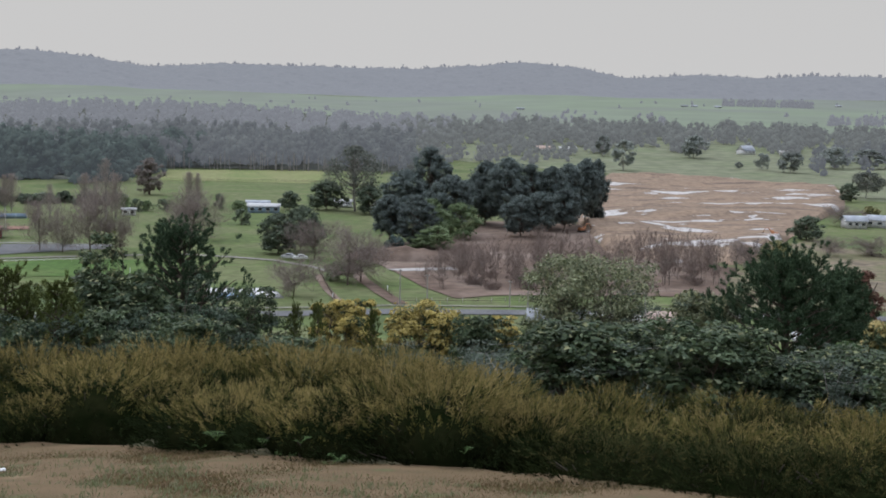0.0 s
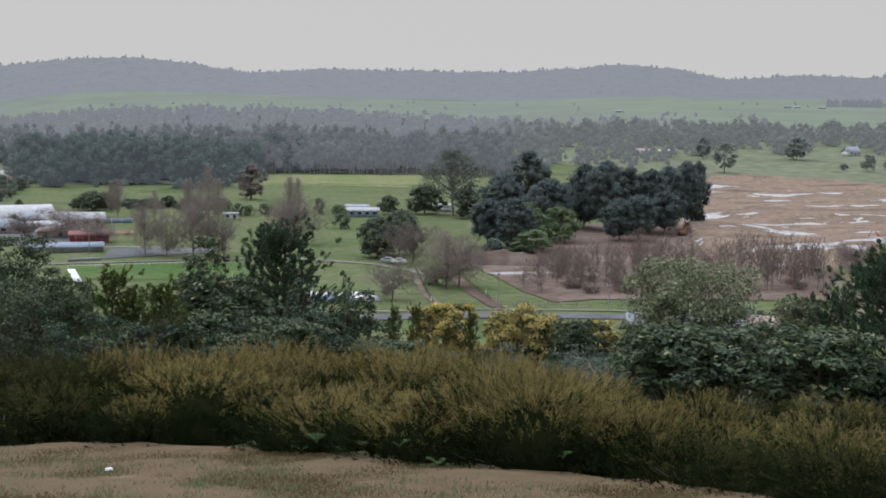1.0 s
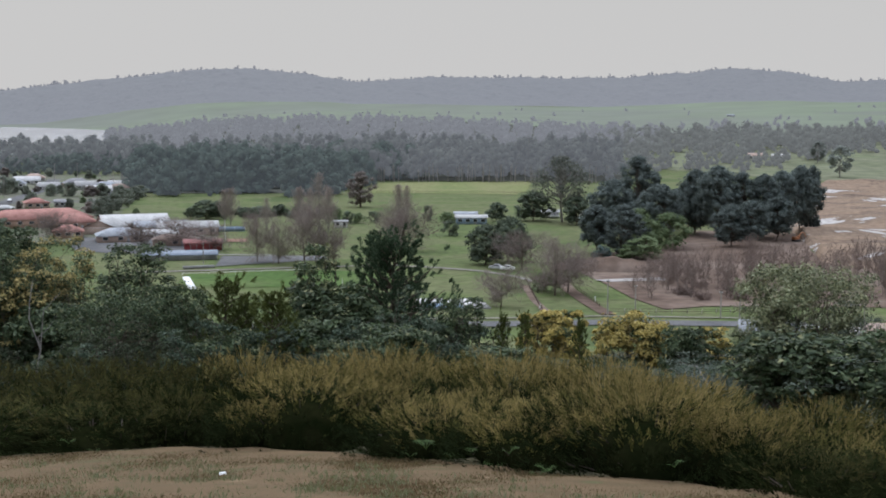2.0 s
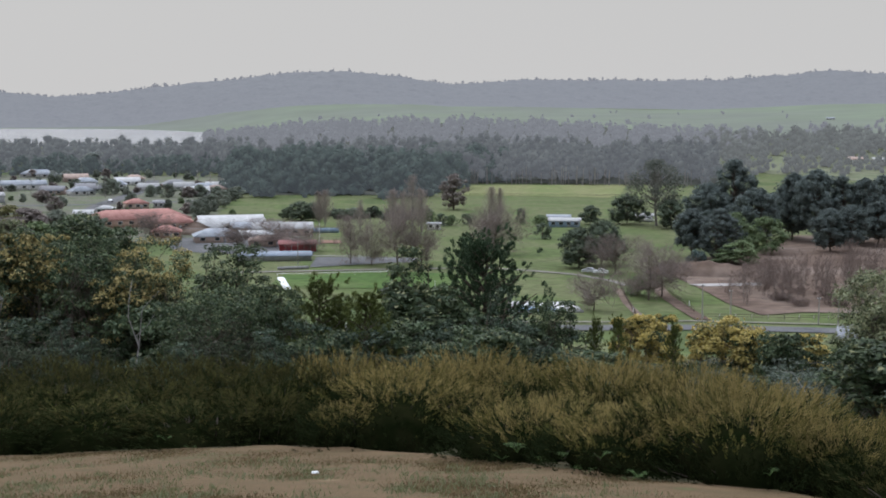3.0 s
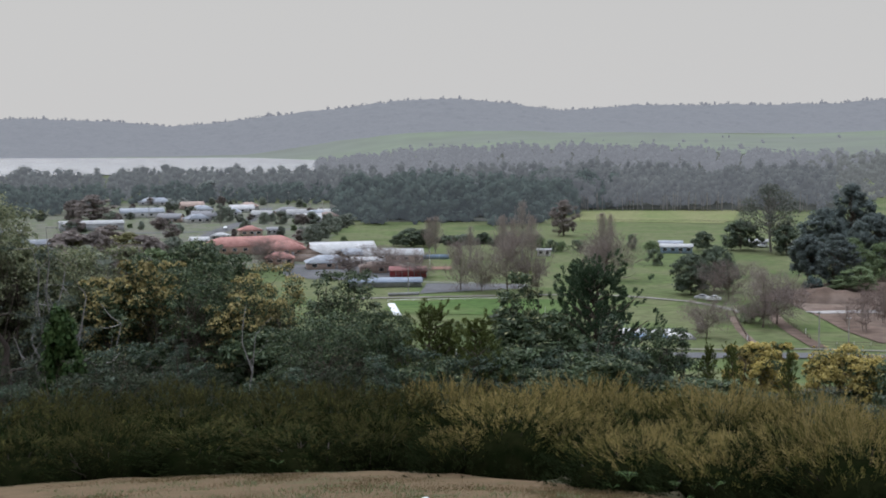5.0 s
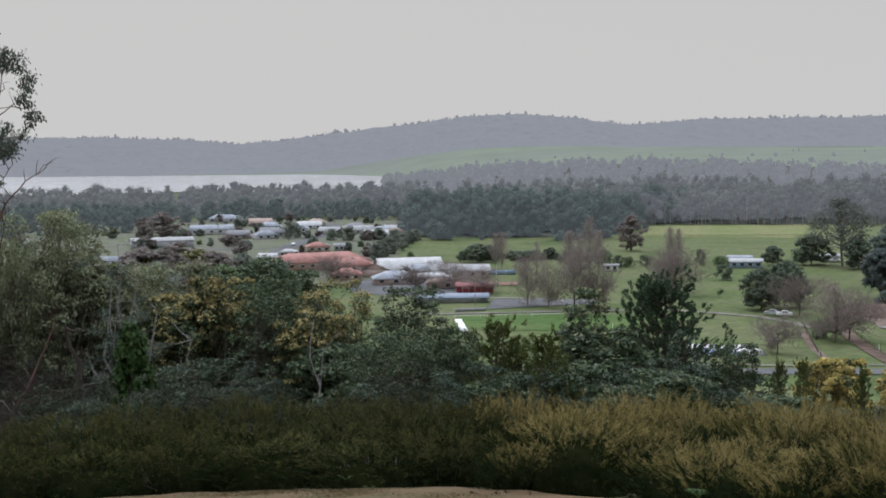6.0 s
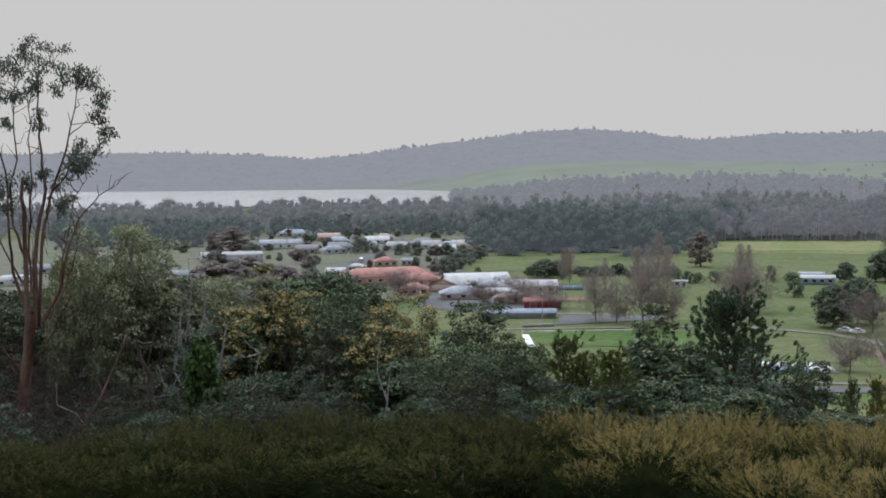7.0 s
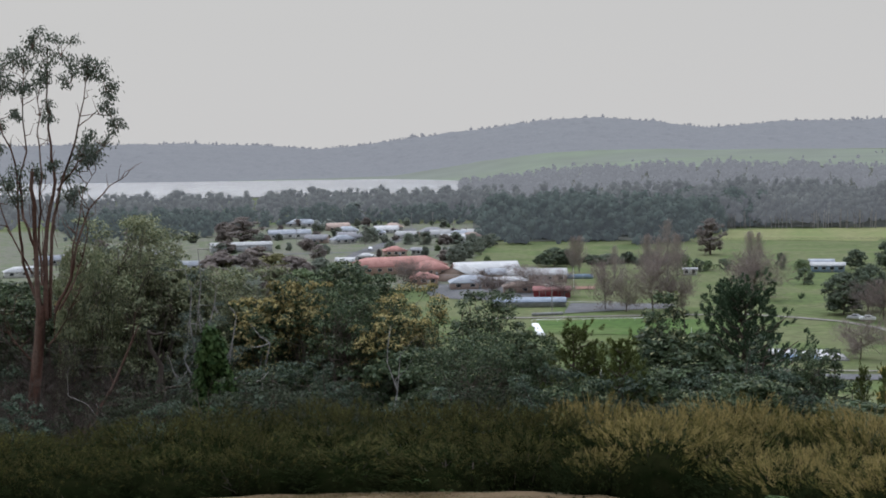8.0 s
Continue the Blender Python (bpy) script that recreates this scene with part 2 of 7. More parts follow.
M = dict(
    meadow=surface("meadow_grass", [(0.066, 0.088, 0.033), (0.084, 0.110, 0.038), (0.108, 0.116, 0.054), (0.074, 0.100, 0.034), (0.094, 0.102, 0.048)], 0.03, 0.35, 0.95),
    oval=surface("mown_oval_grass", [(0.050, 0.090, 0.024), (0.064, 0.106, 0.028), (0.078, 0.110, 0.036)], 0.04, 0.4, 0.95),
    # far pasture: haze is put in as emission
    farfield=surface("hazed_distant_pasture", [(0.046, 0.056, 0.042), (0.050, 0.064, 0.042), (0.054, 0.082, 0.037), (0.048, 0.060, 0.042)], 0.0016, 0.012, 0.95, haze_glow=(0.148, 0.160, 0.160)),
    slope=surface("slope_litter", [(0.05, 0.05, 0.025), (0.09, 0.075, 0.045)], 0.3, 3, 0.95, 0.3),
    lawn=surface("dry_lawn", [(0.080, 0.080, 0.035), (0.094, 0.068, 0.036), (0.106, 0.073, 0.040), (0.124, 0.084, 0.047), (0.150, 0.104, 0.061), (0.174, 0.124, 0.074)], 2.2, 55, 0.95, 1.0, spread=(0.30, 0.70), stretch=(0.8, 1.1, 1)),
    tailings=surface("mine_tailings", [(0.115, 0.084, 0.063), (0.165, 0.120, 0.088), (0.140, 0.101, 0.074), (0.215, 0.152, 0.106), (0.160, 0.117, 0.086), (0.200, 0.150, 0.114), (0.29, 0.262, 0.236), (0.36, 0.338, 0.315)], 0.10, 0.5, 0.95, 0.0, spread=(0.34, 0.61), stretch=(0.22, 0.6, 1)),
    mud=surface("bare_brown_earth", [(0.088, 0.060, 0.045), (0.125, 0.088, 0.067), (0.175, 0.132, 0.106)], 0.05, 0.3, 0.95),
    scrubearth=surface("weedy_brown_ground", [(0.125, 0.098, 0.067), (0.115, 0.112, 0.058), (0.155, 0.12, 0.088), (0.10, 0.082, 0.058)], 0.05, 0.4, 0.95),
    pale=surface("pale_wet_tailings", [(0.24, 0.22, 0.20), (0.34, 0.32, 0.30)], 0.08, 0.5, 0.92),
    asphalt=surface("worn_asphalt", [(0.085, 0.085, 0.087), (0.125, 0.123, 0.122)], 0.1, 2, 0.92),
    gravel=surface("gravel_track", [(0.16, 0.15, 0.128), (0.22, 0.205, 0.18)], 0.15, 1.5, 0.95),
    concrete=surface("concrete", [(0.20, 0.197, 0.19), (0.27, 0.265, 0.255)], 0.4, 4, 0.92),
    bark=surface("grey_brown_bark", [(0.075, 0.058, 0.045), (0.13, 0.105, 0.085)], 3, 14, 0.95, 0.4, stretch=(1, 1, 0.2)),
    gumbark=surface("reddish_gum_bark", [(0.040, 0.024, 0.018), (0.085, 0.044, 0.032), (0.145, 0.098, 0.078), (0.066, 0.038, 0.028)], 2.0, 10, 0.95, 0.4, stretch=(1, 1, 0.15)),
    alderbark=surface("brown_alder_bark", [(0.13, 0.105, 0.09), (0.19, 0.16, 0.14)], 2, 9, 0.9, stretch=(1, 1, 0.25)),
    palebark=surface("pale_smooth_bark", [(0.16, 0.145, 0.13), (0.28, 0.26, 0.235)], 2, 9, 0.85, 0.2, stretch=(1, 1, 0.25)),
    twig=leafy("bare_twigs", [(0.14, 0.112, 0.100), (0.20, 0.162, 0.146), (0.25, 0.206, 0.188)], 0.35, 0.9),
    poplartwig=leafy("poplar_twigs", [(0.27, 0.222, 0.195), (0.36, 0.30, 0.265), (0.43, 0.36, 0.32)], 0.35, 0.9),
    # the palest stop paints leaf highlights into the colour
    wattle=leafy("wattle_leaf", [(0.024, 0.040, 0.019), (0.039, 0.060, 0.028), (0.062, 0.088, 0.043), (0.108, 0.134, 0.070), (0.25, 0.275, 0.175)], 0.25, 0.5, sheen=0.12, patches=0.35, size=1.6),
    wattletip=leafy("wattle_buds", [(0.12, 0.132, 0.060), (0.17, 0.176, 0.085), (0.24, 0.235, 0.125)], 0.2),
    # here too the last stop is a painted leaf highlight
    silver=leafy("silver_wattle_leaf", [(0.025, 0.040, 0.026), (0.039, 0.058, 0.038), (0.062, 0.086, 0.057), (0.098, 0.124, 0.086), (0.21, 0.235, 0.18)], 0.25, 0.55, sheen=0.07, patches=0.35, size=1.6),
    gold=leafy("golden_blossom", [(0.25, 0.20, 0.060), (0.36, 0.285, 0.088), (0.46, 0.375, 0.15)], 0.25, 0.9, patches=0.3, size=1.5),
    palegold=leafy("faded_golden_blossom", [(0.19, 0.162, 0.066), (0.29, 0.24, 0.098), (0.44, 0.355, 0.165)], 0.25, 0.9, patches=0.45, size=0.9),
    grey=leafy("grey_green_leaf", [(0.044, 0.060, 0.044), (0.068, 0.086, 0.064), (0.105, 0.124, 0.096), (0.19, 0.21, 0.17)], 0.25, 0.6, sheen=0.1, patches=0.3, size=1.6),
    dark=leafy("dark_understorey_leaf", [(0.022, 0.029, 0.017), (0.036, 0.045, 0.026), (0.064, 0.072, 0.044)], 0.2, 0.6, sheen=0.06, patches=0.35),
    needle=leafy("young_pine_needle", [(0.032, 0.056, 0.030), (0.050, 0.082, 0.042), (0.090, 0.125, 0.072)], 0.2, patches=0.25, size=1.5),
    needlelight=leafy("light_pine_needle", [(0.052, 0.070, 0.020), (0.082, 0.100, 0.028), (0.125, 0.140, 0.046)], 0.2),
    rust=leafy("rusty_foliage", [(0.07, 0.035, 0.025), (0.11, 0.055, 0.035)], 0.15),
    cypress=leafy("cypress_green", [(0.022, 0.048, 0.014), (0.04, 0.072, 0.02), (0.06, 0.09, 0.028)], 0.1),
    gumleaf=leafy("gum_leaf", [(0.058, 0.074, 0.054), (0.086, 0.104, 0.078), (0.135, 0.15, 0.118)], 0.4, sheen=0.12),
    # three broom tones: real tan tips, with top-to-bottom shading painted in
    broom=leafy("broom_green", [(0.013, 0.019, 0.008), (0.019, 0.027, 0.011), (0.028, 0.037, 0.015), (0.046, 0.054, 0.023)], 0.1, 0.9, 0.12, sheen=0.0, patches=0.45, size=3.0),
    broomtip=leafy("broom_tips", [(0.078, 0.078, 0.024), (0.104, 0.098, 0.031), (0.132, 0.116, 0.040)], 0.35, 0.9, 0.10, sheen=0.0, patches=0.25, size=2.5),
    broomcrest=leafy("dry_lit_broom_tips", [(0.175, 0.142, 0.052), (0.230, 0.182, 0.072), (0.310, 0.240, 0.108)], 0.4, 0.9, 0.10, sheen=0.0, patches=0.22, size=2.0),
    # darker copy of the broom green, with shade put into the colour
    broomshade=leafy("shaded_broom_green", [(0.013, 0.018, 0.007), (0.019, 0.026, 0.010), (0.032, 0.038, 0.015)], 0.1, 0.9, 0.2, sheen=0.0, patches=0.45, size=2.4),
    wattlepale=leafy("pale_wattle_leaf", [(0.074, 0.088, 0.048), (0.122, 0.140, 0.076), (0.190, 0.206, 0.116), (0.270, 0.280, 0.170), (0.40, 0.40, 0.27)], 0.35, 0.5, sheen=0.12, patches=0.35, size=1.4),
    # the broom's tips again, darkened to imitate shade
    broomshadetip=leafy("shaded_broom_tips", [(0.038, 0.040, 0.016), (0.052, 0.051, 0.020), (0.076, 0.066, 0.027)], 0.3, 0.9, 0.2, sheen=0.0, patches=0.35, size=2.0),
    aldertwig=leafy("alder_twigs", [(0.150, 0.112, 0.097), (0.190, 0.146, 0.126), (0.235, 0.186, 0.162)], 0.35, 0.9),
    # town trees: haze is painted in by lightening both crown colours
    gardentree=leafy("hazed_town_leaf", [(0.140, 0.160, 0.126), (0.180, 0.200, 0.156), (0.22, 0.235, 0.19)], 0.4, 0.9, 0.3),
    gardenbrown=leafy("hazed_town_crown", [(0.20, 0.170, 0.152), (0.23, 0.196, 0.176), (0.26, 0.222, 0.20)], 0.4, 0.9, 0.2),
    # base colour made paler to stand in for haze
    fartree=leafy("hazed_paddock_tree", [(0.20, 0.222, 0.20), (0.24, 0.26, 0.232), (0.28, 0.295, 0.265)], 0.35, 0.9, 0.2),
    deadtwig=leafy("dead_dark_twigs", [(0.040, 0.032, 0.027), (0.065, 0.052, 0.044), (0.10, 0.082, 0.070)], 0.1, 0.95, sheen=0.0),
    townground=surface("town_gardens", [(0.082, 0.097, 0.052), (0.125, 0.12, 0.095), (0.092, 0.115, 0.055), (0.14, 0.13, 0.112)], 0.06, 0.4, 0.95),
    # near-black colour that paints the shade inside the broom
    core=surface("inner_shade_black", [(0.004, 0.006, 0.002), (0.009, 0.010, 0.004)], 3, 20, 1.0),
    fern=leafy("bracken_frond", [(0.045, 0.085, 0.026), (0.075, 0.125, 0.040), (0.12, 0.175, 0.068)], 0.3),
    blade=leafy("lawn_blades", [(0.165, 0.112, 0.064), (0.105, 0.074, 0.040), (0.110, 0.104, 0.048), (0.140, 0.096, 0.054), (0.215, 0.158, 0.096)], 0.45, 0.9, patches=0.3, size=4.0),
    tuft=leafy("grass_tuft", [(0.130, 0.145, 0.066), (0.17, 0.185, 0.095), (0.215, 0.225, 0.14)], 0.45, 0.8),
    # pine and dark evergreen: base colours raised in place of haze
    midpine=leafy("hazed_dark_pine", [(0.104, 0.126, 0.118), (0.122, 0.146, 0.134), (0.142, 0.166, 0.150)], 0.4, patches=0.25, size=0.3),
    midround=leafy("hazed_dark_evergreen", [(0.074, 0.096, 0.066), (0.100, 0.124, 0.082), (0.130, 0.154, 0.104)], 0.3, patches=0.2, size=0.4),
    midbright=leafy("light_evergreen", [(0.095, 0.132, 0.062), (0.13, 0.172, 0.084), (0.17, 0.21, 0.112)], 0.3),
    mideuc=leafy("far_gum_leaf", [(0.085, 0.096, 0.078), (0.115, 0.124, 0.100), (0.155, 0.156, 0.128)], 0.3),
    midblue=leafy("blue_shrub", [(0.055, 0.085, 0.078), (0.085, 0.115, 0.105)], 0.1),
    midoak=leafy("brown_crown", [(0.190, 0.162, 0.146), (0.220, 0.190, 0.170), (0.25, 0.216, 0.194)], 0.4, 0.9, patches=0.2, size=0.3),
    midyellow=leafy("yellow_green_crown", [(0.125, 0.125, 0.05), (0.17, 0.16, 0.068), (0.21, 0.19, 0.09)], 0.1),
    # far woods and hills emit a little, to imitate haze
    forest1=leafy("hazed_pine_leaf", [(0.044, 0.064, 0.049), (0.056, 0.076, 0.057), (0.072, 0.091, 0.067)], 0.2, 0.9, vary=0.14, haze_glow=(0.056, 0.065, 0.077), patches=0.35, size=0.11),
    forest2=leafy("hazed_gum_leaf", [(0.046, 0.052, 0.042), (0.056, 0.062, 0.049), (0.068, 0.072, 0.056)], 0.2, 0.9, 0.14, haze_glow=(0.118, 0.128, 0.150), patches=0.35, size=0.09),
    hedgerow=leafy("hazed_hedgerow_gum", [(0.042, 0.048, 0.038), (0.052, 0.058, 0.046), (0.064, 0.069, 0.056)], 0.2, 0.95, 0.16, haze_glow=(0.142, 0.152, 0.164), patches=0.3, size=0.06),
    # pasture green greyed and lightened to paint in haze
    midpasture=surface("hazed_pasture", [(0.116, 0.128, 0.074), (0.136, 0.142, 0.090), (0.120, 0.136, 0.076)], 0.012, 0.1, 0.95),
    forest3=leafy("hazed_distant_gum", [(0.020, 0.022, 0.020), (0.026, 0.028, 0.026), (0.032, 0.034, 0.031)], 0, 0.95, haze_glow=(0.190, 0.202, 0.232), patches=0.3, size=0.05),
    forestfloor=surface("forest_floor", [(0.05, 0.055, 0.045), (0.08, 0.08, 0.065)], 0.05, 0.5, 0.95),
    hill=leafy("hazed_hill_trees", [(0.016, 0.017, 0.018), (0.020, 0.021, 0.022), (0.026, 0.027, 0.028)], 0, 0.95, 0.0, haze_glow=(0.220, 0.232, 0.268)),
    hillground=surface("hazed_hill_forest", [(0.018, 0.020, 0.019), (0.036, 0.038, 0.036), (0.025, 0.027, 0.026), (0.042, 0.044, 0.042)], 0.05, 0.12, 0.95, haze_glow=(0.188, 0.200, 0.236), stretch=(1, 0.5, 1)),
    water=surface("lake_water", [(0.14, 0.142, 0.145), (0.20, 0.202, 0.205)], 0.002, 0.02, 0.22),
    whiteroof=surface("white_metal_roof", [(0.33, 0.325, 0.315), (0.40, 0.395, 0.385)], 0.3, 3, 0.92, vary=0.25),
    greyroof=surface("grey_metal_roof", [(0.22, 0.235, 0.255), (0.30, 0.31, 0.325)], 0.3, 3, 0.92, vary=0.25),
    redroof=surface("red_tile_roof", [(0.29, 0.145, 0.122), (0.37, 0.195, 0.165)], 0.4, 3, 0.92),
    brownroof=surface("brown_tile_roof", [(0.21, 0.15, 0.12), (0.29, 0.21, 0.17)], 0.4, 3, 0.8, vary=0.2),
    darkroof=surface("dark_roof", [(0.15, 0.15, 0.16), (0.21, 0.205, 0.21)], 0.4, 3, 0.8, vary=0.2),
    wallwhite=surface("white_weatherboard", [(0.46, 0.455, 0.44), (0.58, 0.57, 0.55)], 0.4, 4, 0.92, vary=0.2),
    wallbrick=surface("orange_brick_wall", [(0.32, 0.205, 0.155), (0.40, 0.27, 0.205)], 0.5, 5, 0.9),
    wallpink=surface("pale_brick_wall", [(0.33, 0.25, 0.205), (0.41, 0.315, 0.265)], 0.5, 5, 0.9, vary=0.15),
    wallgrey=surface("grey_wall", [(0.30, 0.31, 0.32), (0.40, 0.40, 0.40)], 0.4, 4, 0.85, vary=0.15),
    glassdark=surface("dark_window_glass", [(0.03, 0.035, 0.04), (0.05, 0.055, 0.06)], 1, 4, 0.15),
    white=surface("white_paint", [(0.66, 0.66, 0.65), (0.76, 0.76, 0.75)], 0.6, 6, 0.6),
    red=surface("red_paint", [(0.26, 0.035, 0.04), (0.34, 0.055, 0.055)], 0.5, 5, 0.6),
    blue=surface("pale_blue_sheet", [(0.21, 0.28, 0.36), (0.27, 0.34, 0.42)], 0.3, 3, 0.92),
    bluegrey=surface("blue_grey_sheet", [(0.15, 0.18, 0.22), (0.21, 0.24, 0.28)], 0.3, 3, 0.9),
    redshed=surface("faded_dark_red_roof", [(0.20, 0.075, 0.07), (0.28, 0.12, 0.11)], 0.3, 3, 0.9),
    pink=surface("magenta_plastic", [(0.45, 0.06, 0.25), (0.52, 0.09, 0.31)], 0.8, 6, 0.5),
    bluedark=surface("blue_plastic", [(0.05, 0.10, 0.40), (0.08, 0.14, 0.46)], 0.8, 6, 0.5),
    orange=surface("orange_machine_paint", [(0.30, 0.115, 0.045), (0.36, 0.15, 0.06)], 0.8, 6, 0.7),
    tyre=surface("black_rubber", [(0.02, 0.02, 0.02), (0.035, 0.035, 0.035)], 2, 9, 0.9),
    polewood=surface("weathered_pole_wood", [(0.24, 0.22, 0.20), (0.33, 0.31, 0.28)], 1, 8, 0.9, stretch=(1, 1, 0.2)),
    steel=surface("galvanised_steel", [(0.40, 0.41, 0.42), (0.5, 0.5, 0.51)], 1, 8, 0.5, metal=0.3),
    redearth=surface("red_ground_cover", [(0.19, 0.11, 0.08), (0.23, 0.14, 0.105)], 0.3, 3, 0.95),
)

# the lake mirrors the bright sky in fine ripples
wm = M["water"].node_tree
wb = wm.nodes["Principled BSDF"]
rip = wm.nodes.new("ShaderNodeTexNoise")
rip.inputs["Scale"].default_value, rip.inputs["Detail"].default_value = 0.05, 5
rb = wm.nodes.new("ShaderNodeBump")
rb.inputs["Strength"].default_value, rb.inputs["Distance"].default_value = 1.0, 9.0
wc = wm.nodes.new("ShaderNodeTexCoord")
wm.links.new(wc.outputs["Object"], rip.inputs["Vector"])
wm.links.new(rip.outputs[0], rb.inputs["Height"])
wm.links.new(rb.outputs[0], wb.inputs["Normal"])


# ---- builders ----
def mesh_np(name, V, faces):
    """A mesh from vertex rows and a list of face arrays (rows of three or four indices)."""
    me = bpy.data.meshes.new(name)
    V = np.asarray(V, dtype=np.float32)
    me.vertices.add(len(V))
    me.vertices.foreach_set("co", V.ravel())
    faces = [np.asarray(f, dtype=np.int32) for f in faces if len(f)]
    idx = np.concatenate([f.ravel() for f in faces])
    tot = np.concatenate([np.full(len(f), f.shape[1], dtype=np.int32) for f in faces])
    start = np.concatenate([[0], np.cumsum(tot)[:-1]]).astype(np.int32)
    me.loops.add(len(idx))
    me.loops.foreach_set("vertex_index", idx)
    me.polygons.add(len(tot))
    me.polygons.foreach_set("loop_start", start)
    me.polygons.foreach_set("loop_total", tot)
    me.update(calc_edges=True)
    return me


def ball(level):
    bm = bmesh.new()
    bmesh.ops.create_icosphere(bm, subdivisions=level, radius=1.0)
    bm.verts.ensure_lookup_table()
    v = np.array([q.co[:] for q in bm.verts])
    f = np.array([[q.index for q in t.verts] for t in bm.faces])
    bm.free()
    return v, f


LUMP, BALL = ball(1), ball(2)


class Shape:
    """Gathers vertices and faces of one part."""

    def __init__(self):
        self.V, self.F3, self.F4, self.n = [], [], [], 0

    def add(self, V, F):
        V, F = np.asarray(V, dtype=float), np.asarray(F, dtype=int)
        if len(F):
            (self.F3 if F.shape[1] == 3 else self.F4).append(F + self.n)
        self.V.append(V)
        self.n += len(V)
        return self

    def box(self, cx, cy, cz, sx, sy, sz, turn=0.0, taper=1.0):
        x, y, z = sx / 2, sy / 2, sz / 2
        v = np.array([(-x, -y, -z), (x, -y, -z), (x, y, -z), (-x, y, -z), (-x * taper, -y * taper, z), (x * taper, -y * taper, z), (x * taper, y * taper, z), (-x * taper, y * taper, z)])
        c, s = math.cos(turn), math.sin(turn)
        v[:, :2] = v[:, :2] @ np.array([[c, s], [-s, c]])
        return self.add(v + (cx, cy, cz), [(0, 3, 2, 1), (4, 5, 6, 7), (0, 1, 5, 4), (1, 2, 6, 5), (2, 3, 7, 6), (3, 0, 4, 7)])

    def tube(self, pts, radii, sides=6):
        pts = np.asarray(pts, dtype=float)
        ring = []
        for i, p in enumerate(pts):
            d = pts[min(i + 1, len(pts) - 1)] - pts[max(i - 1, 0)]
            d = d / (np.linalg.norm(d) + 1e-9)
            a = np.cross(d, (0.31, 0.95, 0.05))
            a = a / (np.linalg.norm(a) + 1e-9)
            b = np.cross(d, a)
            t = np.arange(sides) * 2 * np.pi / sides
            ring.append(p + radii[i] * (np.cos(t)[:, None] * a + np.sin(t)[:, None] * b))
        f = []
        for i in range(len(pts) - 1):
            for k in range(sides):
                q = (k + 1) % sides
                f.append((i * sides + k, i * sides + q, (i + 1) * sides + q, (i + 1) * sides + k))
        return self.add(np.concatenate(ring), f)

    def diamonds(self, P, A, B):
        """One leaf a row: centre, half length, half width."""
        n = len(P)
        v = np.stack([P + A, P + B, P - A, P - B], 1).reshape(-1, 3)
        return self.add(v, np.arange(4 * n).reshape(n, 4))

    def leaves(self, P, A, B):
        """One three-cornered leaf a row."""
        n = len(P)
        v = np.stack([P + A, P - 0.6 * A + B, P - 0.6 * A - B], 1).reshape(-1, 3)
        return self.add(v, np.arange(3 * n).reshape(n, 3))

    def blades(self, P, L, W):
        """Thin kites that stand on P, reach along L and are 2 W wide."""
        n = len(P)
        v = np.stack([P, P + 0.45 * L + W, P + L, P + 0.45 * L - W], 1).reshape(-1, 3)
        return self.add(v, np.arange(4 * n).reshape(n, 4))

    def spikes(self, P, L, W):
        """Fine shoots: one slim triangle each."""
        n = len(P)
        v = np.stack([P - W, P + W, P + L], 1).reshape(-1, 3)
        return self.add(v, np.arange(3 * n).reshape(n, 3))

    def blobs(self, C, R, rng, jitter=0.16, fine=True):
        """Uneven solid clumps: centres and radii in rows."""
        base, faces = (BALL if fine else LUMP)
        n, k = len(C), len(base)
        j = 1 + jitter * rng.normal(size=(n, k, 1))
        v = np.asarray(C)[:, None] + base[None] * j * np.asarray(R)[:, None]
        f = faces[None] + (np.arange(n) * k)[:, None, None]
        return self.add(v.reshape(-1, 3), f.reshape(-1, 3))

    def mesh(self, name):
        return mesh_np(name, np.concatenate(self.V), [np.concatenate(f) for f in (self.F3, self.F4) if f])


def part(name, shape, material, parent, label="", smooth=False, kind=""):
    me = shape.mesh(name) if isinstance(shape, Shape) else shape
    me.materials.append(material)
    if smooth:
        me.polygons.foreach_set("use_smooth", np.ones(len(me.polygons), dtype=bool))
    ob = new(name, me)
    ob.parent = parent
    return tagged(ob, label, kind=kind)


def single(name, shape, material, label, category="", group="", kind=""):
    me = shape.mesh(name) if isinstance(shape, Shape) else shape
    me.materials.append(material)
    return tagged(new(name, me), label, category, group, kind)


def unit(v):
    return v / (np.linalg.norm(v, axis=-1, keepdims=True) + 1e-9)


def sphere(rng, n):
    return unit(rng.normal(size=(n, 3)))


def cloud(shape, rng, C, R, n, size, up=0.3, thin=0.5, shell=0.55, cap=0.0, loose=0.6):
    """n leaves round the clump at C with radii R, more of them near its skin."""
    d = sphere(rng, n)
    flip = rng.random(n) < cap
    d[flip, 2] = np.abs(d[flip, 2])
    r = shell + (1 - shell) * rng.random((n, 1)) ** 0.7
    P = np.asarray(C) + np.asarray(R) * d * r * (1 + 0.12 * rng.normal(size=(n, 1)))
    N = unit(d + loose * rng.normal(size=(n, 3)) + (0, 0, up))
    A = unit(np.cross(N, rng.normal(size=(n, 3))))
    B = np.cross(N, A)
    s = size * rng.uniform(0.6, 1.35, (n, 1))
    return shape.leaves(P, A * s * 1.15, B * s * thin * 1.3)


# ---- the lie of the land ----
def slope_z(D):
    s = 44.4 - 0.19 * D
    return 0.5 * (s + np.sqrt(s * s + 20))


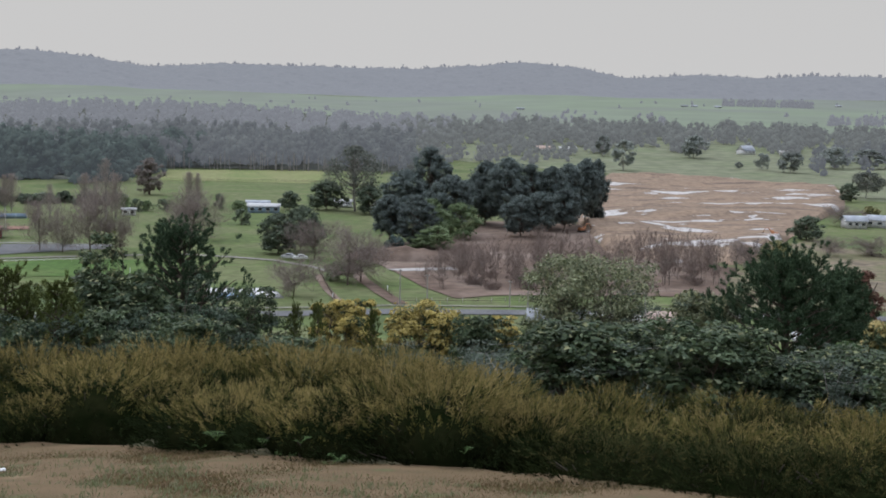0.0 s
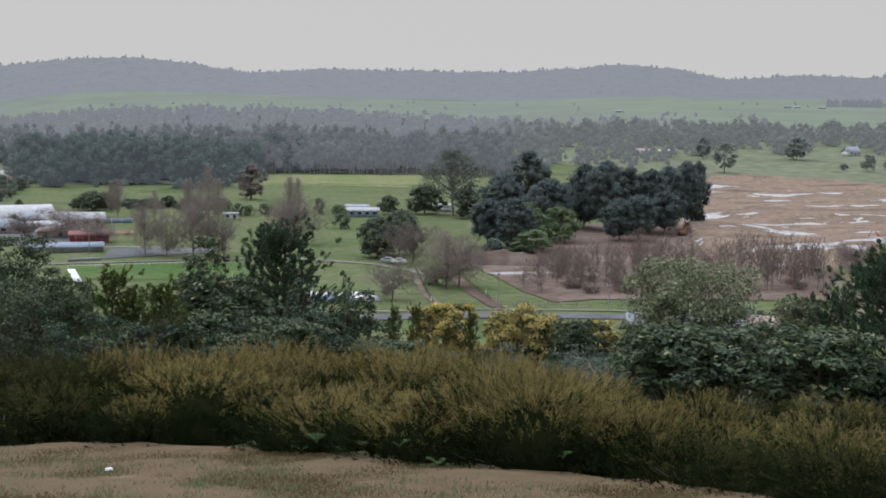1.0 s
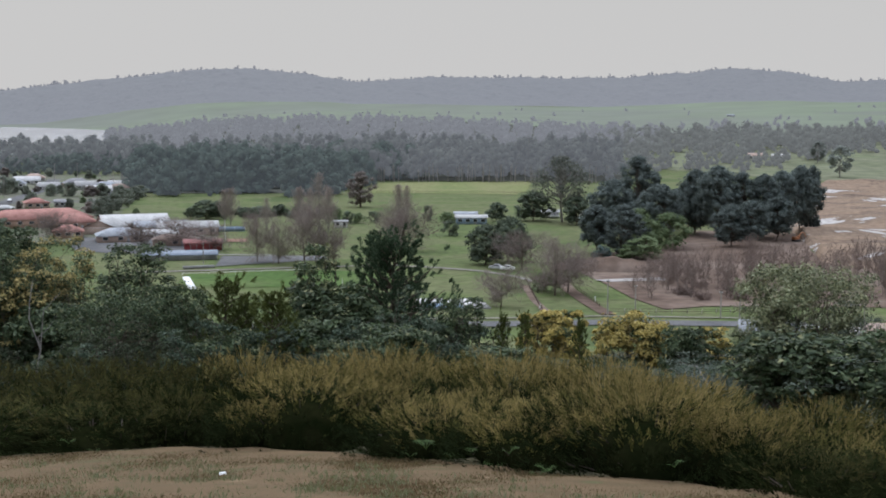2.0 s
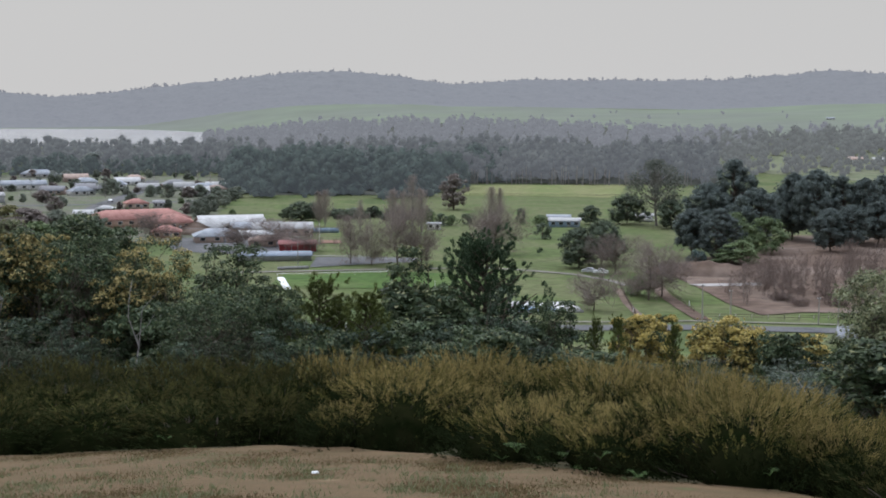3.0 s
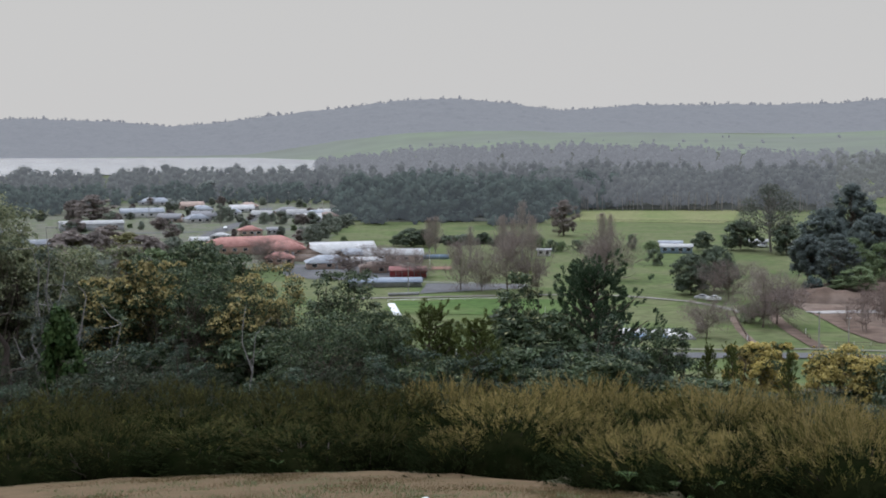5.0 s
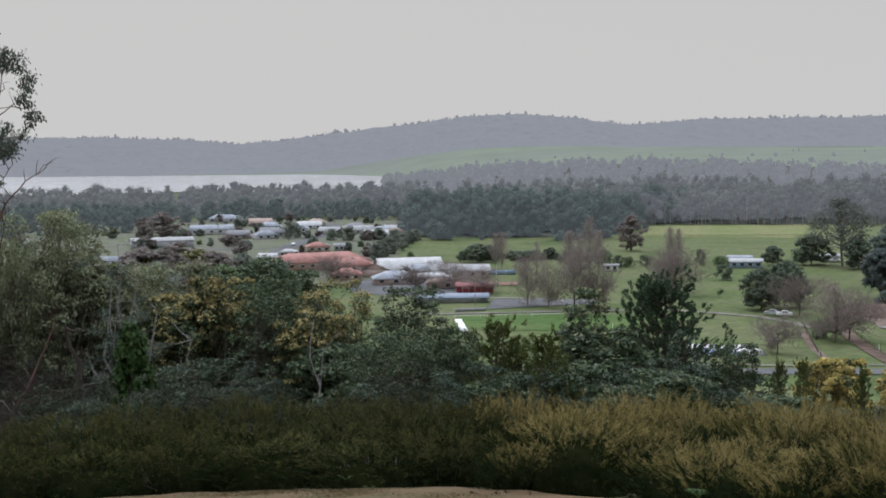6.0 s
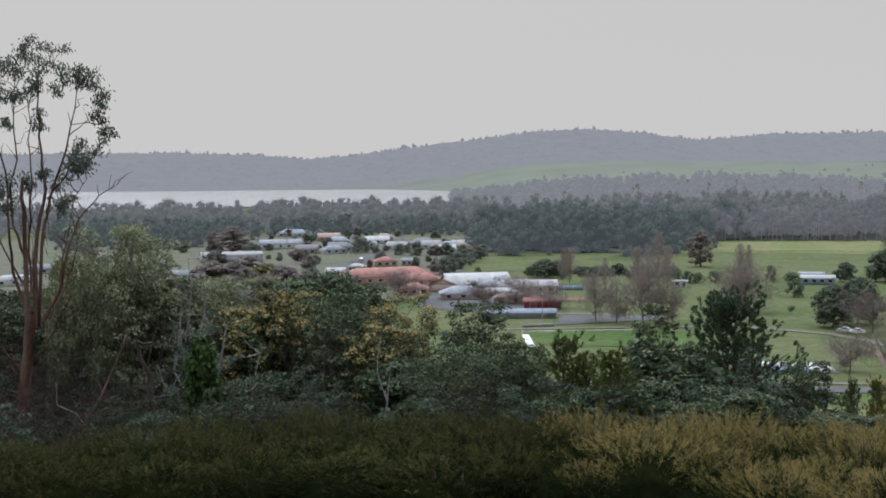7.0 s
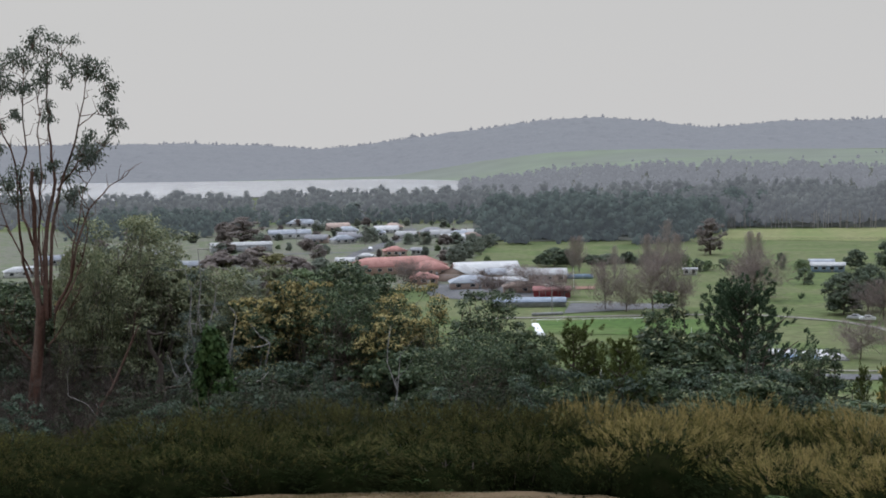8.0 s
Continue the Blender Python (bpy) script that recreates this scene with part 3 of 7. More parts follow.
RIDGE_AZ = [-60, -45, -30, -24.3, -20.8, -17.4, -15.2, -13, -10.8, -8.1, -5.4, -3, -0.6, 1.6, 5, 8.7, 12.1, 14.6, 17.5, 19.9, 22.1, 25.4, 27.6, 30.1, 32.5, 40, 60]
RIDGE_EL = [0.6, 0.7, 0.62, 0.60, 0.62, 0.47, 0.28, 0.46, 0.74, 1.02, 1.36, 1.43, 1.2, 0.9, 1.1, 1.1, 1.08, 1.21, 1.5, 1.34, 0.92, 1.13, 1.03, 1.2, 1.19, 1.1, 0.9]
RIDGE_D = 3900.0


def ground_z(x, y):
    """Height of the ground: the lookout's slope, the flat valley, rising fields and the far ridge."""
    x, y = np.asarray(x, dtype=float), np.asarray(y, dtype=float)
    D = np.hypot(x, y)
    az = np.degrees(np.arctan2(x, y))
    fore = np.clip((100 - np.abs(az)) / 40, 0, 1)
    z = slope_z(D) * fore + (1 - fore) * (44.4 - 0.004 * D)
    k = np.interp(az, [-8.2, -5, 0, 12, 20, 40], [0, 0.012, 0.022, 0.022, 0.03, 0.03])
    z = z + fore * k * np.clip(D - 900, 0, 1600)
    foot = np.interp(az, [-12, -8], [2850, 2450])
    u = np.clip((D - foot) / (RIDGE_D - foot), 0, 1)
    top = 46 + RIDGE_D * np.tan(np.radians(np.interp(az, RIDGE_AZ, RIDGE_EL)))
    base = slope_z(D) + k * 1600
    rise = u * u * (3 - 2 * u)
    fall = np.clip((D - RIDGE_D) / 900, 0, 1)
    return z + fore * (rise * (top - base) - fall * 60)


def at(az, D):
    x, y = D * math.sin(radians(az)), D * math.cos(radians(az))
    return Vector((x, y, float(ground_z(x, y))))


def polar(az, D):
    return D * math.sin(radians(az)), D * math.cos(radians(az))


rng = np.random.default_rng(7)
rings = np.concatenate([np.arange(0.5, 30, 0.5), np.geomspace(30, 4850, 190)])
azs = np.concatenate([np.arange(-180, -45, 5), np.arange(-45, 45, 0.75), np.arange(45, 180, 5)])
RR, AA = np.meshgrid(rings, np.radians(azs), indexing="ij")
gx, gy = RR * np.sin(AA), RR * np.cos(AA)
gV = np.stack([gx, gy, ground_z(gx, gy)], 2).reshape(-1, 3)
nr, na = RR.shape
i, j = np.meshgrid(np.arange(nr - 1), np.arange(na), indexing="ij")
jn = (j + 1) % na
gF = np.stack([i * na + j, i * na + jn, (i + 1) * na + jn, (i + 1) * na + j], 2).reshape(-1, 4)[:, ::-1]
gV = np.concatenate([gV, [(0, 0, 44.35)]])
cap = np.array([(len(gV) - 1, (q + 1) % na, q) for q in range(na)])
single("ground", mesh_np("ground", gV, [gF, cap]), M["meadow"], "green winter pasture over the valley floor and hill", "ground", kind="structure")


def patch(name, pts, material, label, lift=0.12, cuts=3, rough=0.0, kind="structure", category="ground"):
    """A sheet laid on the ground, bounded by (az, D) points."""
    bm = bmesh.new()
    edge = []
    r2 = random.Random(len(pts) * 31 + len(name))
    for q in range(len(pts)):
        a, b = Vector(polar(*pts[q])), Vector(polar(*pts[(q + 1) % len(pts)]))
        n = max(1, int((b - a).length / 12)) if rough else 1
        for s in range(n):
            p = a.lerp(b, s / n)
            edge.append((p.x + r2.uniform(-rough, rough), p.y + r2.uniform(-rough, rough), 0))
    f = bm.faces.new([bm.verts.new(p) for p in edge])
    if f.calc_area() and f.normal.z < 0:
        f.normal_flip()
    bmesh.ops.triangulate(bm, faces=bm.faces[:])
    for _ in range(cuts):
        bmesh.ops.subdivide_edges(bm, edges=[e for e in bm.edges if e.calc_length() > 8], cuts=1)
    bmesh.ops.triangulate(bm, faces=bm.faces[:])
    for v in bm.verts:
        v.co.z = float(ground_z(v.co.x, v.co.y)) + lift
    bm.normal_update()
    for f in bm.faces:
        if f.normal.z < 0:
            f.normal_flip()
    me = bpy.data.meshes.new(name)
    bm.to_mesh(me)
    bm.free()
    return single(name, me, material, label, category, kind=kind)


def strip(name, pts, width, material, label, lift=0.2, category="road"):
    """A road or track along (az, D) points."""
    P = [Vector(polar(*p)) for p in pts]
    line = []
    for a, b in zip(P, P[1:]):
        n = max(1, int((b - a).length / 6))
        line += [a.lerp(b, s / n) for s in range(n)]
    line.append(P[-1])
    V, F = [], []
    for q, p in enumerate(line):
        d = (line[min(q + 1, len(line) - 1)] - line[max(q - 1, 0)]).normalized()
        for s in (-1, 1):
            w = p + Vector((d.y, -d.x)) * s * width / 2
            V.append((w.x, w.y, float(ground_z(w.x, w.y)) + lift))
        if q:
            F.append((2 * q - 2, 2 * q - 1, 2 * q + 1, 2 * q))
    return single(name, mesh_np(name, V, [np.array(F)]), material, label, category, kind="structure")


# ---- sheets of the valley floor ----
LAWN_AZ = [-60, -30, -20, -13.4, -6, -5, -4, 3.5, 10, 18, 26, 35, 60]
LAWN_D = [19.5, 20.4, 20.7, 20.2, 19.5, 19.2, 18.8, 16.6, 14.6, 13.8, 13.0, 12.6, 11.5]


def lawn_edge(az):
    return float(np.interp(az, LAWN_AZ, LAWN_D))


def fan(name, near, far, steps, material, label, lift, az=(-56, 56, 0.8)):
    """A sheet on the ground between two distances that change with the bearing."""
    A = np.arange(*az)
    V, F = [], []
    for q in A:
        for s in range(steps + 1):
            D = near(q) + (far(q) - near(q)) * s / steps
            x, y = polar(q, D)
            V.append((x, y, float(ground_z(x, y)) + lift + 0.05 * noise.noise((x * 0.7, y * 0.7, 1)) * (lift < 0.1)))
    k = steps + 1
    F = [(i * k + j, (i + 1) * k + j, (i + 1) * k + j + 1, i * k + j + 1) for i in range(len(A) - 1) for j in range(steps)]
    return single(name, mesh_np(name, V, [np.array(F)]), material, label, "ground", kind="structure")


fan("slope", lambda a: lawn_edge(a) - 0.8, lambda a: 232 + 6 * math.sin(a), 60, M["slope"], "dark leaf litter on the hillside under the trees", 0.06)
fan("lawn", lambda a: 0.05, lambda a: lawn_edge(a) + 0.35 + 0.18 * math.sin(a * 1.7) + 0.1 * math.sin(a * 4.1), 40, M["lawn"], "mown dry winter lawn with green patches", 0.09, (-180, 180.5, 1.0))


def tailings_sheet():
    """Bare worked ground with low benches, banks and hollows."""
    A, S = np.arange(20.0, 31.5, 0.12), 120
    V, F = [], []
    for q in A:
        near = float(np.interp(q, [20, 20.6, 21.5, 24, 27.6, 28.6, 29.5, 31.5], [520, 480, 405, 385, 390, 430, 490, 640])) + 8 * noise.noise((q * 2.1, 0, 5))
        far = float(np.interp(q, [20, 20.6, 21.6, 24, 27, 30.9, 31.5], [620, 760, 850, 860, 846, 815, 730])) + 8 * noise.noise((q * 1.7, 4, 5))
        side = min(1.0, (q - 20.0) / 0.5, (31.4 - q) / 0.5)
        for s in range(S + 1):
            D = near + (far - near) * s / S
            x, y = polar(q, D)
            rim = max(0.0, min(1.0, s / 6, (S - s) / 6, side))
            n1 = noise.noise((x * 0.010, y * 0.022, 2))
            bench = 1.5 * math.tanh(5 * n1) + 1.1 * noise.noise((x * 0.03, y * 0.07, 7)) + 0.5 * noise.noise((x * 0.11, y * 0.16, 9))
            V.append((x, y, float(ground_z(x, y)) + 0.15 + rim * (1.9 + bench)))
    k = S + 1
    F = [(i * k + j, (i + 1) * k + j, (i + 1) * k + j + 1, i * k + j + 1) for i in range(len(A) - 1) for j in range(S)]
    ob = single("tailings", mesh_np("tailings", V, [np.array(F)]), M["tailings"], "brown, ochre and white mine tailings in low banks", "ground", kind="structure")
    return ob


tailings_sheet()
patch("bare_earth", [(11.2, 398), (11.4, 360), (11.9, 335), (12.8, 312), (14.2, 301), (19, 305), (25.5, 316), (27.6, 385), (24, 395), (21.4, 412), (20.9, 500), (19.5, 508), (17, 496), (15.4, 470), (14.6, 425), (13, 412)],
      M["mud"], "brown bare earth with weeds", 0.2, 4, 5)
patch("weedy_ground", [(25.3, 300), (34, 312), (36, 420), (33, 440), (29.5, 470), (28.6, 425), (27.5, 383)], M["scrubearth"], "weedy brown and green rough ground", 0.16, 3, 3)
patch("pale_strip", [(11.9, 348), (12.4, 343), (15.0, 349), (15.1, 356)], M["pale"], "pale puddled strip of earth", 0.32, 2, 0.8)
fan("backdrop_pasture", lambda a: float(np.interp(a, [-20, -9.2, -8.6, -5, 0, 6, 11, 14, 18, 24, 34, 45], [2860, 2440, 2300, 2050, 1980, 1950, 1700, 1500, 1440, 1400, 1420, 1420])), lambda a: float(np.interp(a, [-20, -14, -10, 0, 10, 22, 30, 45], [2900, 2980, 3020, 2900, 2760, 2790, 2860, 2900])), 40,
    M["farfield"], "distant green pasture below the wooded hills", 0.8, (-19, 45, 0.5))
fan("far_pasture", lambda a: float(np.interp(a, [12, 20, 22, 31, 31.6, 45], [1000, 880, 862, 830, 700, 640])), lambda a: 1440, 30, M["midpasture"], "far paddocks with haze in their dulled green", 0.25, (12, 45, 0.5))
fan("forest_floor", lambda a: float(np.interp(a, [-8.5, -8, -6, -2, 0.4, 1.8, 9, 13], [738, 718, 698, 698, 684, 812, 815, 818])), lambda a: 1980, 40, M["forestfloor"], "shaded brown and green floor of the woods", 0.3, (-8.5, 13.4, 0.4))
patch("back_paddock", [(-8.6, 572), (-4.6, 578), (-4.6, 664), (-7.4, 672)], M["meadow"], "short green paddock beside the hedge", 0.15, 2)
patch("tawny_paddock", [(1.9, 700), (8.6, 690), (9.3, 812), (2.0, 790)], surface("tawny_grass", [(0.125, 0.150, 0.055), (0.165, 0.165, 0.075), (0.135, 0.155, 0.058)], 0.02, 0.3, 0.95), "yellowing long pasture", 0.15, 3, 2)

patch("oval", [(-6.2, 338), (-2, 331), (3.4, 334), (3.6, 360), (0, 366), (-5.8, 361)], M["oval"], "bright green mown oval", 0.14, 3, 1.5, category="sports field")
patch("town_ground", [(-30, 430), (-18, 430), (-12, 452), (-9.6, 462), (-5.0, 460), (-4.9, 520), (-8.4, 556), (-8.2, 640), (-7.4, 700), (-8.0, 900), (-16, 940), (-30, 940)], M["townground"], "mixed lawns, yards and gardens of the town", 0.1, 4, 4)
# roads and tracks
strip("road", [(-30, 268), (-10, 268), (0, 270), (8, 272), (12.5, 277), (18.6, 281), (30, 296), (38, 310)], 7.0, M["asphalt"], "grey asphalt road at the foot of the hill")
strip("verge_path", [(-30, 276), (0, 278), (8, 280), (12.2, 285.5), (18.8, 289.5), (30, 304)], 1.2, M["gravel"], "narrow gravel path along the road", 0.25)
strip("park_road", [(-8, 368), (-5, 369), (0, 374), (3, 377), (5.2, 371), (7.1, 364), (8.6, 352), (9.6, 340)], 2.4, M["gravel"], "narrow pale road across the park")
strip("lane", [(10.4, 352), (10.9, 327), (11.7, 306), (12.6, 288)], 3.4, M["mud"], "brown earth lane beside the bare trees")
strip("driveway", [(8.9, 336), (9.3, 310), (9.9, 290)], 1.8, M["mud"], "worn earth drive through the grass")
strip("town_street", [(-13.9, 600), (-13.2, 650), (-12.0, 720), (-11.4, 790), (-11.2, 850)], 8.0, M["asphalt"], "grey suburban street")
strip("cross_street", [(-19, 640), (-14, 640), (-10, 655), (-7.6, 690)], 6.0, M["asphalt"], "grey side street between houses")
patch("school_yard", [(-10.6, 428), (-7.2, 412), (-4.6, 410), (-4.5, 440), (-5.0, 462), (-7.2, 466), (-10.4, 470)], M["asphalt"], "grey asphalt yard before the school", 0.18, 3, 2)
patch("car_park", [(-4.6, 378), (-1.0, 388), (0.3, 391), (0.2, 401), (-1.2, 403), (-4.3, 404)], M["asphalt"], "grey asphalt car park by the park", 0.2, 2, category="car park")
strip("kerb_path", [(-4.5, 407), (-2.4, 405), (-1.1, 396)], 1.4, M["concrete"], "pale concrete path round the car park", 0.35)
patch("red_play_surface", [(-4.1, 446), (-3.2, 446), (-3.2, 456), (-4.1, 456)], M["redearth"], "reddish soft play surface", 0.3, 1, category="play area")

# the lake
lake = [(a, D) for a, D in ((-50, 1500), (-30, 1560), (-18, 1600), (-9.4, 1560), (-8.6, 1640), (-8.9, 1900), (-9.1, 2250), (-9.0, 2440), (-10, 2560), (-12, 2760), (-14, 2800), (-20, 2880), (-30, 3000), (-50, 3000))]
patch("lake", lake, M["water"], "pale grey lake mirroring the overcast sky", 1.2, 2, kind="structure", category="water")


# ---- forests and the wooded ridge ----
def wood(name, spots, material, label, leaf, per, kind="stuff", category="trees", seed=1, low=0.35, lobes=4, fine=True, core=0.68):
    """Many trees in one mesh: each is a rounded crown of several clumps, solid at heart and ragged at the skin. spots: rows of x, y, z, height, width."""
    r = np.random.default_rng(seed)
    S = np.asarray(spots)
    n = len(S)
    sh = Shape()
    k = per // lobes
    turn = r.uniform(0, 6.28, n)
    for q in range(lobes):
        f = (q + 0.5) / lobes
        ang = turn + q * 2.4 + r.uniform(-0.5, 0.5, n)
        off = (0.30 * math.sin(math.pi * (0.28 + 0.66 * f)) if lobes > 2 else 0.18 * (1 - f)) * S[:, 4] * r.uniform(0.6, 1.2, n)
        C = np.stack([S[:, 0] + off * np.cos(ang), S[:, 1] + off * np.sin(ang), S[:, 2] + S[:, 3] * (low + (0.90 - low) * f)], 1)
        wide = S[:, 4] * 0.5 * (0.66 - 0.22 * f) * r.uniform(0.75, 1.2, n)
        tall = np.minimum(S[:, 3] * (1.0 / lobes + 0.02), wide * 1.5) * r.uniform(0.8, 1.15, n)
        R = np.stack([wide, wide, tall], 1)
        sh.blobs(C, R * core, r, 0.2, fine)
        if not k:
            continue
        d = unit(r.normal(size=(n, k, 3)))
        d[..., 2] = np.where(r.random((n, k)) < 0.6, np.abs(d[..., 2]), d[..., 2])
        P = C[:, None] + d * (0.84 + 0.26 * r.random((n, k, 1))) * R[:, None]
        N = unit(d * 1.5 + 0.3 * r.normal(size=(n, k, 3)) + (0, 0, 0.45))
        A = unit(np.cross(N, r.normal(size=(n, k, 3))))
        B = np.cross(N, A)
        s = leaf * r.uniform(0.5, 1.3, (n, k, 1)) * (S[:, 4] / np.mean(S[:, 4]))[:, None, None]
        sh.leaves(P.reshape(-1, 3), (A * s * 1.15).reshape(-1, 3), (B * s * 0.85).reshape(-1, 3))
    return single(name, sh, material, label, category, kind=kind)


def toned_wood(parts, name, spots, *args, **kw):
    """The same wood in several meshes, so that trees differ in tone."""
    for q in range(parts):
        wood(name, spots[q::parts], *args, **{**kw, "seed": kw.get("seed", 1) * 10 + q})


def scatter(n, box, seed, h=(14, 20), w=0.55, keep=None):
    """Spots for n trees inside an az / D box."""
    r = np.random.default_rng(seed)
    out = []
    while len(out) < n:
        a, D = r.uniform(box[0], box[1]), math.sqrt(r.uniform(box[2] ** 2, box[3] ** 2))
        if keep and not keep(a, D):
            continue
        x, y = polar(a, D)
        hh = r.uniform(*h)
        out.append((x, y, float(ground_z(x, y)) - 0.3, hh, hh * w * r.uniform(0.75, 1.3)))
    return out


# dark pines and gums behind the park; a little emission stands in for haze
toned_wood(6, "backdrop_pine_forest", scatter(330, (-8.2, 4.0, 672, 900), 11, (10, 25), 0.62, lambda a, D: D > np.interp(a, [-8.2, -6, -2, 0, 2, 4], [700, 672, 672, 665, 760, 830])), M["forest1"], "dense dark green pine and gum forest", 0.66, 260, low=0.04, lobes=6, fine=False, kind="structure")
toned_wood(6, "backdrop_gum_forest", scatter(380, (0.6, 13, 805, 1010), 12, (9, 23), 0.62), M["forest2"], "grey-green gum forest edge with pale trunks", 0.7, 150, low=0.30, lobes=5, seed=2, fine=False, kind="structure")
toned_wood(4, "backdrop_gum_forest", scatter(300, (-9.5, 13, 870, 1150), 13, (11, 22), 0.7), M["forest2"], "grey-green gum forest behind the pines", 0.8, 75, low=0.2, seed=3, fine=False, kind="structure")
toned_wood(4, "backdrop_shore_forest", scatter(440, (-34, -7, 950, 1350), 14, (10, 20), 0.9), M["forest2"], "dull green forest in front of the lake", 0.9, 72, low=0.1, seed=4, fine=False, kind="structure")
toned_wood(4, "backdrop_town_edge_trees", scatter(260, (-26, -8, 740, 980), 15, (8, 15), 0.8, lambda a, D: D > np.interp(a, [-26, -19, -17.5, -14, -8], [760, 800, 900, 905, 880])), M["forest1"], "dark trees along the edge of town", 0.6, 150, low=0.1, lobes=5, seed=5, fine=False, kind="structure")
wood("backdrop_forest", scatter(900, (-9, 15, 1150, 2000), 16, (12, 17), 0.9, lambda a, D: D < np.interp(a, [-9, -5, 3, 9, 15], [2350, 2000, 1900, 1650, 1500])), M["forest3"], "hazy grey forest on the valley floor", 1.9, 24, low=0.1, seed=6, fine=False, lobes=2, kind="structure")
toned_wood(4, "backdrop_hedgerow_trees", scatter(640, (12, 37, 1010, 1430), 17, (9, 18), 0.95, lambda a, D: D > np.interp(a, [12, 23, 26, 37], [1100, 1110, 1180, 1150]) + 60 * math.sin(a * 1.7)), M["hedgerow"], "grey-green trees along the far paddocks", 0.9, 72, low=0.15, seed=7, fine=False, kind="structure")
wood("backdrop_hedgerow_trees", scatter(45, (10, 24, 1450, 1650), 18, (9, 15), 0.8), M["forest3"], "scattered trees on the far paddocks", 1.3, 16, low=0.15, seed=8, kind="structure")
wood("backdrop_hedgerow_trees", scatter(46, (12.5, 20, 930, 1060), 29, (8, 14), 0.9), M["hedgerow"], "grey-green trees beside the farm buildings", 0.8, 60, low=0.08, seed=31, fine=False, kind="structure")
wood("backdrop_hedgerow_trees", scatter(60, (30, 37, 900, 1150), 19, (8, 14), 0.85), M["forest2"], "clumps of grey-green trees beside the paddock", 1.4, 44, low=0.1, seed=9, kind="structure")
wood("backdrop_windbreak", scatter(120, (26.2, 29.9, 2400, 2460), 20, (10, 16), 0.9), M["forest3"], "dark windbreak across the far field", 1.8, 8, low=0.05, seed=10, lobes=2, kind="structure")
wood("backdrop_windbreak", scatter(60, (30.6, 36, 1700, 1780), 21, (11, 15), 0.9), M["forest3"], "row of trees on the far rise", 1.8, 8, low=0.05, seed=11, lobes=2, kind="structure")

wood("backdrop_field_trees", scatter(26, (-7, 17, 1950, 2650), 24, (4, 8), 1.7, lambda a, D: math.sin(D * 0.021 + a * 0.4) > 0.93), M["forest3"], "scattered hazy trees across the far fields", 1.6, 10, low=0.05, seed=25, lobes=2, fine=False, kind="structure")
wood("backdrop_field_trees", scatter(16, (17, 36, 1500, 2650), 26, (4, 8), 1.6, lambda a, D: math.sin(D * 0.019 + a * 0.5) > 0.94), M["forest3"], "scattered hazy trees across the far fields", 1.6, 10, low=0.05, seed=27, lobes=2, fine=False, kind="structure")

# pale trunks that show along the gum forest's edge
r = np.random.default_rng(5)
sh = Shape()
for q in range(80):
    x, y = polar(r.uniform(2.0, 12.5), r.uniform(800, 812))
    z, h = float(ground_z(x, y)), r.uniform(7, 12)
    sh.tube([(x, y, z), (x + r.uniform(-0.5, 0.5), y, z + h)], [0.28, 0.16], 5)
single("gum_trunks", sh, M["palebark"], "pale slim gum trunks along the forest edge", "trees", kind="stuff")

# the wooded ridge: a canopy sheet over the hill with ragged trees on it
ha = np.arange(-48, 48, 0.25)
hd = np.linspace(0, 1, 64)
HV = []
for a in ha:
    f0 = float(np.interp(a, [-50, -18, -11, 3, 14, 20, 26, 33, 48], [2890, 2890, 2980, 2840, 2760, 2760, 2800, 2900, 2900]))
    for u in hd:
        D = f0 + u * (4000 - f0)
        x, y = polar(a, D)
        bump = 7 * noise.noise((x * 0.05, y * 0.05, 0)) + 4 * noise.noise((x * 0.011, y * 0.011, 3))
        HV.append((x, y, float(ground_z(x, y)) + (7 + bump) * min(1, 8 * u)))
m1, m2 = len(ha), len(hd)
i, j = np.meshgrid(np.arange(m1 - 1), np.arange(m2 - 1), indexing="ij")
HF = np.stack([i * m2 + j, i * m2 + j + 1, (i + 1) * m2 + j + 1, (i + 1) * m2 + j], 2).reshape(-1, 4)[:, ::-1]
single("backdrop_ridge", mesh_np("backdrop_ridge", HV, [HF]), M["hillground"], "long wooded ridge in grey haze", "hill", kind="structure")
r = np.random.default_rng(31)
spots = []
for q in range(1700):
    a = r.uniform(-36, 42)
    D = r.uniform(3840, 3960)
    x, y = polar(a, D)
    h = r.uniform(6, 12) * (1.45 if r.random() < 0.12 else 1)
    spots.append((x, y, float(ground_z(x, y)) + 3, h, h * r.uniform(0.6, 1.4)))
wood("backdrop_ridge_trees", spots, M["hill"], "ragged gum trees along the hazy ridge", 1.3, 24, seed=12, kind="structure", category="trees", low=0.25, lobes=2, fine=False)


# ---- trees one by one ----
def limb_path(rng, a, b, bend=0.15, n=5):
    a, b = np.asarray(a, float), np.asarray(b, float)
    t = np.linspace(0, 1, n)[:, None]
    L = np.linalg.norm(b - a)
    off = rng.normal(size=(n, 3)) * bend * L * np.sin(t * np.pi)
    return a + (b - a) * t + off


